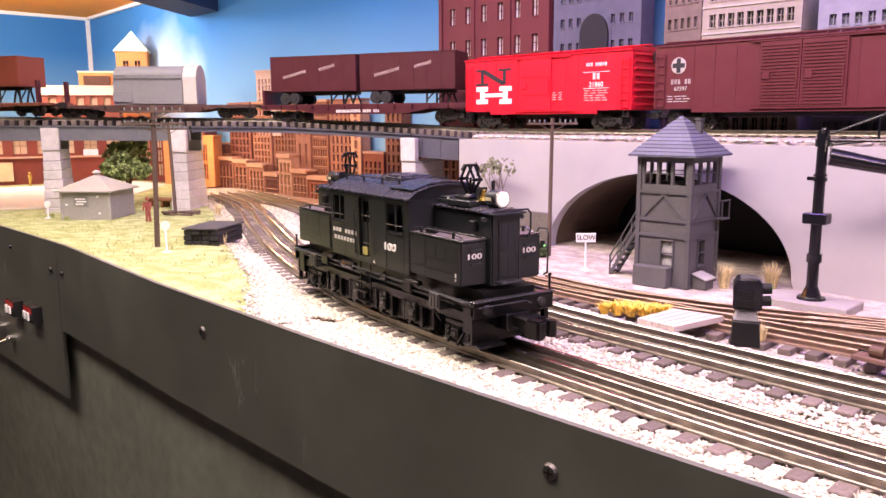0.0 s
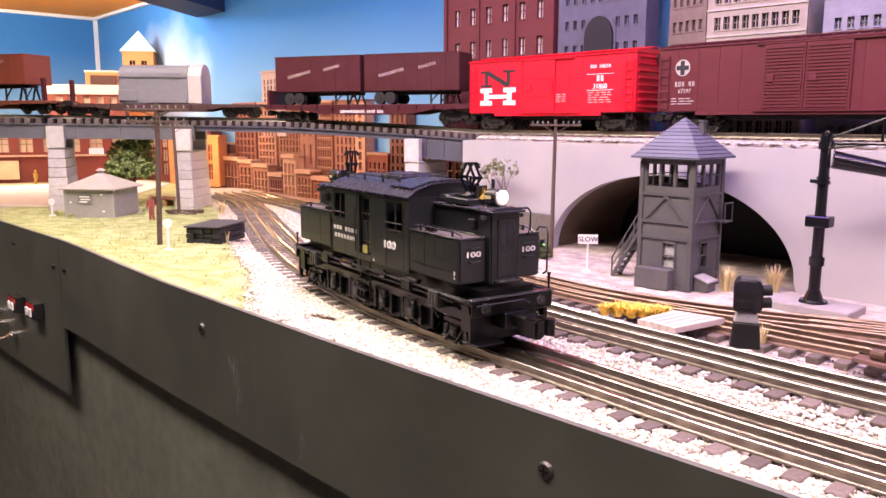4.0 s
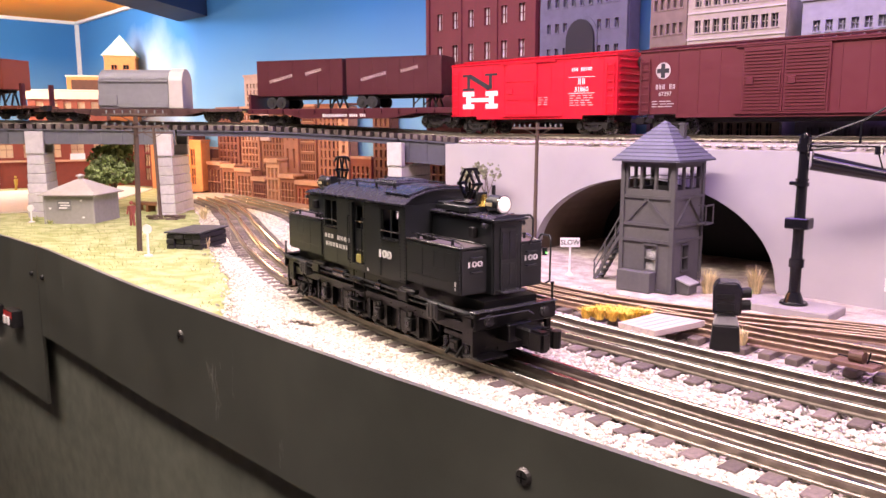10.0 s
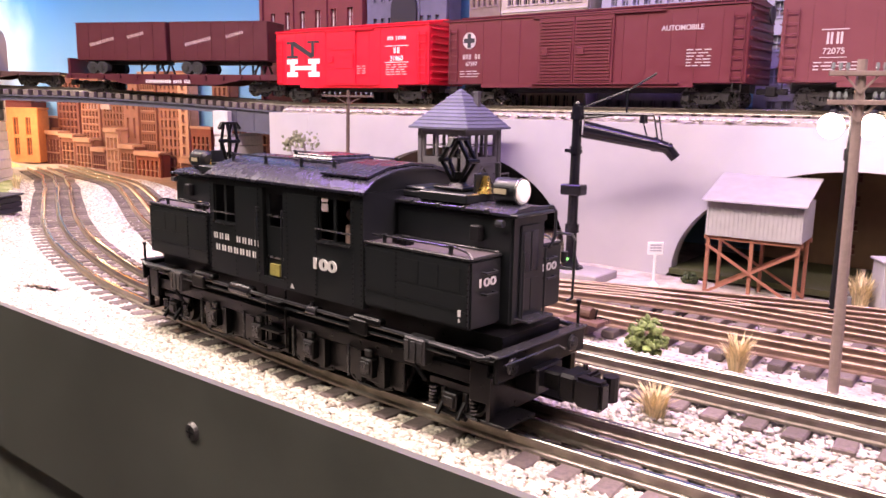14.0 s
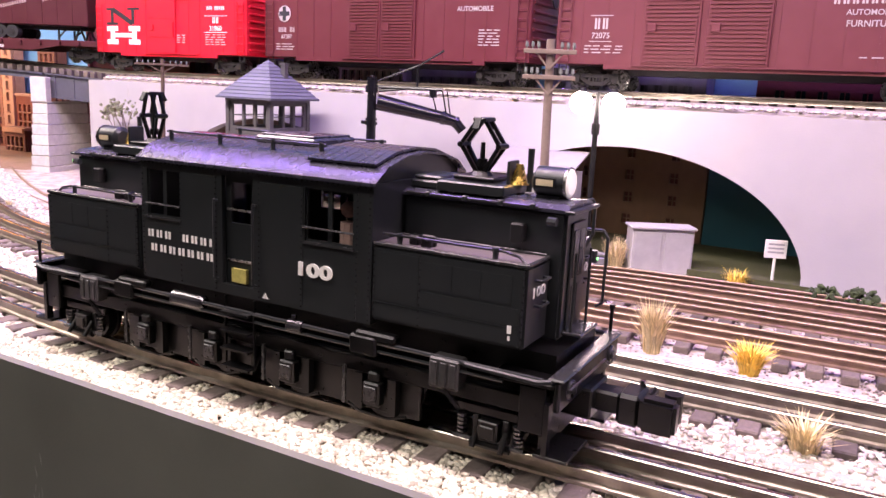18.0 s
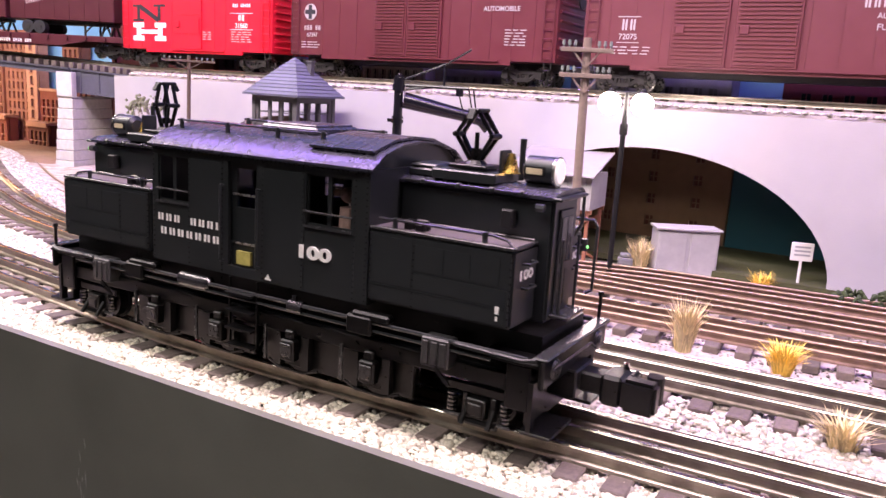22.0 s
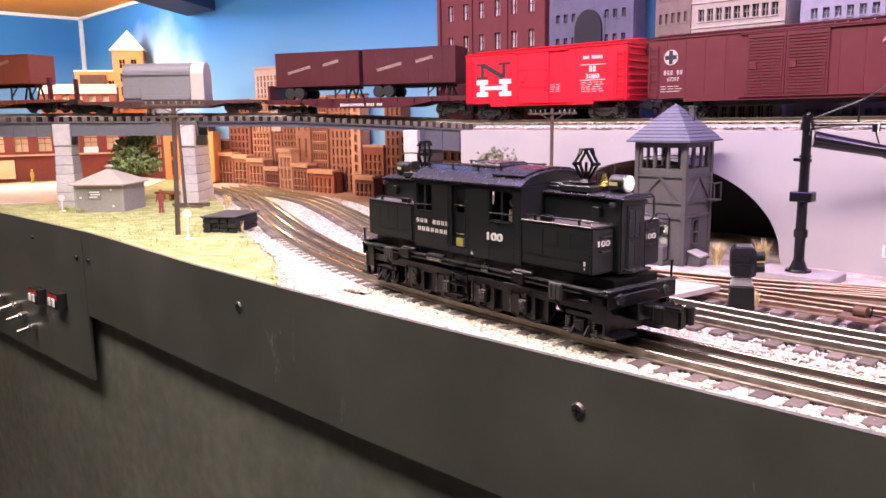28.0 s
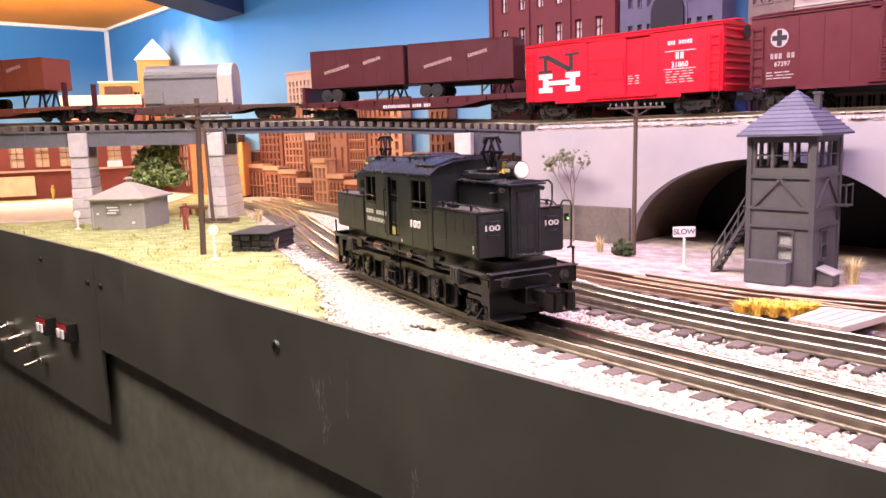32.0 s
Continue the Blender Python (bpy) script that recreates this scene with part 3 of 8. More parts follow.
    for z in (-0.07, -0.3, -0.6, -1.05):
        rows.append([bm.verts.new((x, fascia_y(x) + 0.014 + 0.0012 * math.sin(x * 17) * (0.3 - z) + 0.0004 * math.sin(x * 61 + z * 3) + 0.06 * max(0, -z - 0.2) * 0.2, z)) for x in np.arange(-1.6, 1.7, 0.012)])
    for a, b in zip(rows, rows[1:]):
        for i in range(len(a) - 1):
            bm.faces.new((a[i], b[i], b[i + 1], a[i + 1]))
    bmesh.ops.recalc_face_normals(bm, faces=bm.faces[:])
    ob = part("cloth", bm, SKIRT, sk)
    smooth(ob)
    part("lining", prism([(-1.6, -0.455), (-0.09, -0.455), (0.36, -0.472), (1.7, -0.472), (1.7, -0.465), (0.36, -0.465), (-0.09, -0.448), (-1.6, -0.448)], "z", -1.06, -0.07), SKIRT, sk)


def room():
    tagged(part("floor", B((-3.2, 3.6, -3.2, 0.6, -1.12, -1.06)), ROOM), "dark room floor", "floor", kind="structure")
    tagged(part("wall_aisle", B((-3.2, 3.6, -3.28, -3.2, -1.06, 1.4)), ROOM), "plain wall behind the aisle", "wall", kind="structure")
    tagged(part("wall_right", B((3.52, 3.6, -3.2, 0.6, -1.06, 1.4)), ROOM), "plain room wall", "wall", kind="structure")
    tagged(part("wall_left", B((-3.28, -3.2, -3.2, 0.6, -1.06, 1.4)), ROOM), "plain room wall", "wall", kind="structure")
    tagged(part("ceiling", B((-3.2, 3.6, -3.2, 0.6, 1.4, 1.46)), mat("room_ceiling", (0.5, 0.48, 0.45), 0.9, 0, 0.08, 10)), "plain room ceiling", "ceiling", kind="structure")
    # the painted sky: back board, its turn at the far left and the boards over it
    sky = thing("backdrop", pose(0, 0, 0), "painted blue sky board behind the layout, paler towards the horizon", "backdrop", kind="structure")
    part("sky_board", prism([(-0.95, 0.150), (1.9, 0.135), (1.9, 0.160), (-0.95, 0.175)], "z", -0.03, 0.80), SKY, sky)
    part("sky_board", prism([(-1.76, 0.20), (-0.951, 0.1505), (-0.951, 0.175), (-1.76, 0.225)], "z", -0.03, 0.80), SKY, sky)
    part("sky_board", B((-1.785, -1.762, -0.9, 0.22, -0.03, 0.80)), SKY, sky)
    part("corner_strip", B((-1.7618, -1.754, 0.188, 0.1985, 0.0, 0.456)), WHITE, sky, "pale strip in the corner of the sky boards")
    tagged(part("ceiling_alcove", prism([(-1.76, 0.199), (-1.76, -0.9), (-0.35, -0.9), (-0.92, -0.02), (-1.03, 0.155)], "z", 0.460, 0.475), CEIL), "board over the far alcove, painted orange as if lamplit", "ceiling", kind="structure")
    edge = beam(bmesh.new(), (-1.757, 0.192, 0.4545), (-1.032, 0.146, 0.4545), 0.010, 0.008)
    part("ceiling_edge", edge, WHITE, sky, "white edge strip under the orange board")
    part("ceiling_edge", B((-1.7615, -1.752, -0.9, 0.186, 0.4500, 0.4590)), WHITE, sky)
    tagged(part("ceiling_soffit", prism([(-1.03, 0.149), (-0.889, -0.038), (-0.42, -0.66), (-0.30, -0.66), (-0.78, -0.02), (-0.90, 0.149)], "z", 0.390, 0.440), SKY_DARK), "dark blue board under the valance", "ceiling", kind="structure")


def arch_edge(x):
    """Height of the opening at x, or None."""
    for c in (0.309, 0.706):
        u = (x - c) / 0.1448
        if abs(u) < 1:
            return 0.0932 * math.sqrt(1 - u * u) if abs(u) > 0.02 else 0.0932
    return None


def wall_y(x):
    return -0.024 - 0.035 * x


def retaining_wall():
    w = thing("wall_retaining", pose(0, 0, 0), "white painted retaining wall with two wide arched openings", "retaining wall", kind="structure")
    bm = bmesh.new()
    xs = set(np.linspace(0.011, 1.5, 60).round(4))
    for c in (0.309, 0.706):
        xs |= {round(c - 0.1448 * math.cos(k * math.pi / 40), 5) for k in range(41)}
    xs = sorted(xs)
    cols = []
    for x in xs:
        e = arch_edge(x)
        lo = -0.03 if e is None else max(e, -0.03)
        y = wall_y(x)
        cols.append([bm.verts.new(p) for p in ((x, y, lo), (x, y, deck_z(x)), (x, y + 0.014, deck_z(x)), (x, y + 0.014, lo))])
    for a, b in zip(cols, cols[1:]):
        for i in range(4):
            j = (i + 1) % 4
            bm.faces.new((a[i], b[i], b[j], a[j]))
    bm.faces.new(cols[0])
    bm.faces.new(cols[-1][::-1])
    bmesh.ops.recalc_face_normals(bm, faces=bm.faces[:])
    part("wall_face", bm, WALLPAINT, w)
    # end return of the wall under the bridge
    part("wall_return", B((0.0115, 0.024, -0.010, 0.12, -0.03, deck_z(0.01) - 0.0005)), WALLPAINT, w)
    part("panel_joint", B((0.0870, 0.0876, wall_y(0.087) - 0.0003, wall_y(0.087) + 0.002, 0.0, 0.122)), mat("fine_joint", (0.42, 0.40, 0.40), 0.8, 0, 0.1, 100), w)
    part("wainscot", B((0.030, 0.168, wall_y(0.03) - 0.010, wall_y(0.03) - 0.0055, -0.01, 0.040), bevel=0.0006), mat("weathered_grey_boards", (0.13, 0.115, 0.10), 0.85, 0, 0.3, 300, 0.4), w, "weathered dark board along the foot of the wall")
    # the vault of the dark arch, and the recess behind the other
    bm = bmesh.new()
    prev = None
    for k in range(25):
        a = math.pi * k / 24
        x, z = 0.309 - 0.152 * math.cos(a), 0.100 * math.sin(a)
        row = [bm.verts.new((x, wall_y(x) + 0.0145, z)), bm.verts.new((x, 0.125, z))]
        if prev:
            bm.faces.new((prev[0], row[0], row[1], prev[1]))
        prev = row
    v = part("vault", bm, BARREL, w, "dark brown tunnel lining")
    sol = v.modifiers.new("thick", "SOLIDIFY")
    sol.thickness = 0.003
    # added black sheet that stands in for the darkness deep in the tunnel
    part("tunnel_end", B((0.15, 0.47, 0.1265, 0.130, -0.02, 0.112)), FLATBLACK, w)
    return w


def sleepers(track, line, s0, s1, z, spacing, size, material):
    tie = B((-size[0] / 2, size[0] / 2, -size[1] / 2, size[1] / 2, -size[2], 0), bevel=0.0006)
    me, s = None, s0
    while s < s1:
        c, h = line.at(s), line.heading(s)
        zz = z(c[0]) if callable(z) else z
        m = pose(c[0], c[1], zz, 0, 0, math.degrees(h) + random.uniform(-1.6, 1.6))
        if me is None:
            me = part("tie", tie, material, track, m=m).data
        else:
            share("tie", me, track, m)
        s += spacing * random.uniform(0.96, 1.04)


def rails(track, line, s0, s1, top, gauge=0.0317, height=0.0055, head=0.0027, middle=True, web=None, cap=None):
    """Outer rails and the middle rail: a dark web and foot with a bright head."""
    for o in ((-gauge / 2, 0, gauge / 2) if middle else (-gauge / 2, gauge / 2)):
        h, t = head / 2, height
        prof = [(o - 0.0021, -t), (o + 0.0021, -t), (o + 0.0018, -t + 0.0009), (o + 0.0006, -t + 0.0016), (o + 0.0006, -0.0018), (o + h, -0.0014), (o + h, -0.0004),
                (o - h, -0.0004), (o - h, -0.0014), (o - 0.0006, -0.0018), (o - 0.0006, -t + 0.0016), (o - 0.0018, -t + 0.0009)]
        r = part("rail", sweep(line, s0, s1, prof, top, 0.015), web or RAIL_WEB, track)
        smooth(r, 0.5)
        part("rail_head", sweep(line, s0, s1, [(o - h * 0.86, -0.00042), (o + h * 0.86, -0.00042), (o + h * 0.6, 0.0), (o - h * 0.6, 0.0)], top, 0.015), cap or RAIL_HEAD, r)


def stones(name, line, s0, s1, z, inner, outer, count, size, material, both=True, seed=1, fan=False):
    """Loose stones along a track, one joined scatter."""
    rng = np.random.default_rng(seed)
    base = np.array([(0.9, 0, -0.35), (-0.45, 0.8, -0.35), (-0.45, -0.8, -0.35), (0.35, 0.55, 0.5), (-0.75, 0.05, 0.45), (0.4, -0.6, 0.55)])
    tri = np.array([(0, 3, 5), (3, 4, 5), (1, 4, 3), (0, 1, 3), (2, 5, 4), (0, 5, 2), (1, 2, 4), (0, 2, 1)])
    s = rng.uniform(s0, s1, count)
    o = rng.uniform(inner, outer, count) * (rng.choice((-1, 1), count) if both else -1)
    P = np.stack([np.interp(s, line.S, line.D[:, 0]), np.interp(s, line.S, line.D[:, 1])], 1)
    Q = np.stack([np.interp(s + 0.004, line.S, line.D[:, 0]), np.interp(s + 0.004, line.S, line.D[:, 1])], 1)
    d = Q - P
    d /= np.linalg.norm(d, axis=1)[:, None] + 1e-9
    P = P + np.stack([-d[:, 1], d[:, 0]], 1) * o[:, None]
    keep = np.array([y > fascia_y(x) + 0.0050 for x, y in P])
    if fan:
        keep &= np.abs(o) < 0.050 + 0.30 * np.maximum(P[:, 0] - 0.12, 0) + rng.normal(0, 0.006, count)
    P = P[keep]
    n = len(P)
    zz = np.array([z(x, y) for x, y in P]) if callable(z) else np.full(n, z)
    k = size * rng.uniform(0.55, 1.3, n)
    ang, tilt = rng.uniform(0, 6.283, n), rng.uniform(-0.6, 0.6, n)
    V = base[None] * rng.uniform(0.7, 1.25, (n, 6, 3)) * k[:, None, None]
    c, sn = np.cos(ang)[:, None], np.sin(ang)[:, None]
    x, y, w = V[..., 0] * c - V[..., 1] * sn, V[..., 0] * sn + V[..., 1] * c, V[..., 2] * 0.8
    y, w = y * np.cos(tilt)[:, None] - w * np.sin(tilt)[:, None], y * np.sin(tilt)[:, None] + w * np.cos(tilt)[:, None]
    V = np.stack([x + P[:, :1], y + P[:, 1:], w + zz[:, None] + k[:, None] * 0.25], -1).reshape(-1, 3)
    F = (tri[None] + 6 * np.arange(n)[:, None, None]).reshape(-1, 3)
    me = bpy.data.meshes.new(name)
    me.vertices.add(len(V))
    me.vertices.foreach_set("co", V.ravel())
    me.loops.add(F.size)
    me.loops.foreach_set("vertex_index", F.ravel().astype(np.int32))
    me.polygons.add(len(F))
    me.polygons.foreach_set("loop_start", np.arange(0, F.size, 3, dtype=np.int32))
    me.update(calc_edges=True)
    me.materials.append(material)
    return tagged(new(name, me), "loose pale crushed-stone ballast beside the track", "ballast", kind="stuff")


def tracks():
    lo = -0.62
    for line, label, top, a, b, sp, sz, web, cap in (
            (MAIN_1, "near main line of three-rail track on dark ties", RAIL_Z, lo, 1.2, 0.0165, (0.0085, 0.058, 0.007), RAIL_WEB, RAIL_HEAD),
            (MAIN_2, "second main line of three-rail track on dark ties", RAIL_Z, lo, 1.2, 0.0165, (0.0085, 0.058, 0.007), RAIL_WEB, RAIL_HEAD),
            (YARD_1, "rusty yard track of three rails", YARD_Z, -0.55, 1.2, 0.017, (0.0085, 0.056, 0.005), RAIL_RUST, mat("dull_yard_rail_head", (0.34, 0.255, 0.185), 0.5, 0.9, 0.35, 160, 0.1)),
            (YARD_3, "rusty siding track at the foot of the wall", YARD_Z + 0.0006, 0.52, 1.2, 0.017, (0.0085, 0.056, 0.005), RAIL_RUST, mat("dull_yard_rail_head", (0.34, 0.255, 0.185), 0.5, 0.9, 0.35, 160, 0.1)),
            (YARD_2, "rusty siding leaving the yard track at a turnout", YARD_Z + 0.0003, 0.28, 1.2, 0.017, (0.0085, 0.056, 0.005), RAIL_RUST, mat("dull_yard_rail_head", (0.34, 0.255, 0.185), 0.5, 0.9, 0.35, 160, 0.1))):
        t = thing("railway_track", pose(0, 0, 0), label, "railway track", "model railway tracks")
        s0, s1 = line.s_of_x(a), line.s_of_x(b)
        rails(t, line, s0, s1, top, web=web, cap=cap)
        sleepers(t, line, s0, s1, top - 0.0055, sp, sz, TIE)
    t = thing("railway_track", pose(0, 0, 0), "upper railway track on close dark ties along the bridge and wall", "railway track", "model railway tracks")
    s0, s1 = UPPER.s_of_x(-1.2), UPPER.s_of_x(1.3)
    rails(t, UPPER, s0, s1, lambda x, y: deck_z(x) + 0.0135, web=RAIL_WEB, cap=RAIL_HEAD, height=0.005)
    sleepers(t, UPPER, s0, s1, lambda x: deck_z(x) + 0.0085, 0.0135, (0.0075, 0.060, 0.0075), TIE)
    bed = part("ballast_shoulder", sweep(UPPER, UPPER.s_of_x(0.02), s1, [(-0.050, -0.003), (-0.034, 0.0065), (0.034, 0.0065), (0.060, -0.003)], lambda x, y: deck_z(x), 0.03), BED)
    tagged(bed, "grey ballast shoulder of the upper track", "ballast", kind="structure")
    near = lambda x, y: lift(x, y) + 0.0012
    stones("ballast", MAIN_1, MAIN_1.s_of_x(0.02), MAIN_1.s_of_x(0.95), near, 0.0195, 0.100, 56000, 0.00155, STONE, both=False, seed=2, fan=True)
    stones("ballast", MAIN_1, MAIN_1.s_of_x(0.10), MAIN_1.s_of_x(1.0), lambda x, y: lift(x, y), 0.0195, 0.060, 17000, 0.0017, STONE, seed=12)
    stones("ballast", MAIN_1, MAIN_1.s_of_x(-0.45), MAIN_1.s_of_x(0.30), lift, 0.0, 0.056, 15000, 0.0016, STONE, seed=3)
    stones("ballast", MAIN_1, MAIN_1.s_of_x(-0.5), MAIN_1.s_of_x(1.0), RAIL_Z - 0.0078, 0.0, 0.027, 16000, 0.0016, STONE, seed=4)
    stones("ballast", MAIN_2, MAIN_2.s_of_x(-0.3), MAIN_2.s_of_x(1.0), RAIL_Z - 0.0078, 0.0, 0.027, 9000, 0.0017, STONE_PINK, seed=9)
    stones("ballast", MAIN_2, MAIN_2.s_of_x(-0.4), MAIN_2.s_of_x(1.05), lift, 0.0, 0.062, 17000, 0.0017, STONE_PINK, seed=5)
    stones("ballast", UPPER, UPPER.s_of_x(0.02), UPPER.s_of_x(1.15), lambda x, y: deck_z(x) + 0.003, 0.030, 0.047, 3600, 0.0021, STONE_PINK, seed=6)
    stones("ballast", YARD_1, YARD_1.s_of_x(0.3), YARD_1.s_of_x(1.05), lift, 0.0, 0.075, 6000, 0.0012, mat("yard_cinder_stone", (0.30, 0.26, 0.24), 0.95, 0, 0.2, 900, island=0.5), seed=7)


def bridge():
    b = thing("bridge", pose(0, 0, 0), "grey plate-girder bridge carrying the upper track on pale stone piers", "bridge")
    s0, s1 = UPPER.s_of_x(-1.2), UPPER.s_of_x(0.012)
    # deep plate girders on the outer spans, a shallow one between the two right-hand piers
    for x0, x1, depth, paint in ((-1.2, -0.402, 0.0205, GIRDER), (-0.3995, -0.0975, 0.0070, GIRDER_DARK), (-0.0945, 0.012, 0.0300, GIRDER_DARK)):
        a, b1 = UPPER.s_of_x(x0), UPPER.s_of_x(x1)
        for o in (-0.027, 0.027):
            g = part("girder", sweep(UPPER, a, b1, [(o - 0.002, -depth), (o + 0.002, -depth), (o + 0.002, 0.0005), (o - 0.002, 0.0005)], lambda x, y: deck_z(x), 0.02), paint, b)
            for u in (-depth + 0.0005, 0.0):
                part("flange", sweep(UPPER, a, b1, [(o - 0.0045, u - 0.001), (o + 0.0045, u - 0.001), (o + 0.0045, u + 0.001), (o - 0.0045, u + 0.001)], lambda x, y: deck_z(x), 0.02), paint, g)
            if depth > 0.01:
                for k in range(int((b1 - a) / 0.032)):
                    c, h = UPPER.at(a + 0.016 + 0.032 * k), UPPER.heading(a + 0.016 + 0.032 * k)
                    part("stiffener", B((-0.0006, 0.0006, o - 0.0032, o + 0.0032, -depth + 0.002, -0.0012)), paint, g, m=pose(c[0], c[1], deck_z(c[0]), 0, 0, math.degrees(h)))
    part("deck", sweep(UPPER, s0, s1, [(-0.024, -0.004), (0.024, -0.004), (0.024, -0.001), (-0.024, -0.001)], lambda x, y: deck_z(x), 0.02), FLATBLACK, b)
    for x, top in ((-0.096, 0.1250), (-0.412, 0.1366), (-0.531, 0.1412)):
        s = UPPER.s_of_x(x)
        c, h = UPPER.at(s), UPPER.heading(s)
        p = thing("bridge_pier", pose(c[0], c[1], top - 0.1205, 0, 0, math.degrees(h)), "tapered pale stone-block pier under the bridge", "bridge pier", "bridge piers")
        for k in range(7):
            z0, z1 = -0.01 + k * 0.0138, -0.01 + (k + 1) * 0.0138 - 0.0005
            t = 0.0245 - k * 0.0009
            part("stone_block", B((-0.0145 + k * 0.0005, 0.0145 - k * 0.0005, -t - 0.022, t + 0.02, z0, z1), bevel=0.0007), CONCRETE, p)
        part("cap", B((-0.0122, 0.0122, -0.041, 0.040, 0.0868, 0.0878)), CONCRETE, p)
        for y0, y1 in ((-0.0425, -0.0325), (0.0325, 0.0415)):
            part("pilaster", B((-0.0120, 0.0120, y0, y1, 0.0880, 0.1205), bevel=0.0007), CONCRETE, p)


# ---- rolling stock ----
def freight_truck(parent, x, name="truck"):
    """A four-wheel truck: side frames, bolster, axle sets."""
    bm = bmesh.new()
    for sy in (-1, 1):
        y = sy * 0.0215
        for p0, p1, w in (((x - 0.021, y, 0.0125), (x + 0.021, y, 0.0125), 0.0032), ((x - 0.016, y, 0.0115), (x - 0.006, y, 0.0055), 0.0026), ((x + 0.016, y, 0.0115), (x + 0.006, y, 0.0055), 0.0026),
                          ((x - 0.007, y, 0.0055), (x + 0.007, y, 0.0055), 0.0032), ((x - 0.006, y, 0.0055), (x - 0.006, y, 0.0125), 0.0022), ((x + 0.006, y, 0.0055), (x + 0.006, y, 0.0125), 0.0022)):
            beam(bm, p0, p1, w, 0.0035)
        for dx in (-0.0175, 0.0175):
            bmesh.ops.create_cube(bm, size=1, matrix=Matrix.Translation((x + dx, y - sy * -0.001, 0.0095)) @ Matrix.Diagonal((0.006, 0.006, 0.0065, 1)))
        for dx in (-0.003, 0, 0.003):
            tube(bm, (x + dx, y, 0.006), (x + dx, y, 0.012), 0.0013, seg=6)
    bmesh.ops.create_cube(bm, size=1, matrix=Matrix.Translation((x, 0, 0.0135)) @ Matrix.Diagonal((0.008, 0.044, 0.006, 1)))
    t = part(name, bm, TRUCK, parent)
    for dx in (-0.0175, 0.0175):
        w = bmesh.new()
        for sy in (-1, 1):
            tube(w, (x + dx, sy * 0.0140, 0.0085), (x + dx, sy * 0.0175, 0.0085), 0.0086, seg=20)
            tube(w, (x + dx, sy * 0.0130, 0.0085), (x + dx, sy * 0.0141, 0.0085), 0.0100, seg=20)
        tube(w, (x + dx, -0.0175, 0.0085), (x + dx, 0.0175, 0.0085), 0.0018, seg=8)
        part("wheelset", w, STEEL, t)
    return t


def knuckle(parent, x, way):
    bm = B((min(x, x + way * 0.012), max(x, x + way * 0.012), -0.0025, 0.0025, 0.0125, 0.0175), (min(x + way * 0.009, x + way * 0.017), max(x + way * 0.009, x + way * 0.017), -0.006, 0.004, 0.011, 0.019), bevel=0.0006)
    part("coupler", bm, TRUCK, parent)


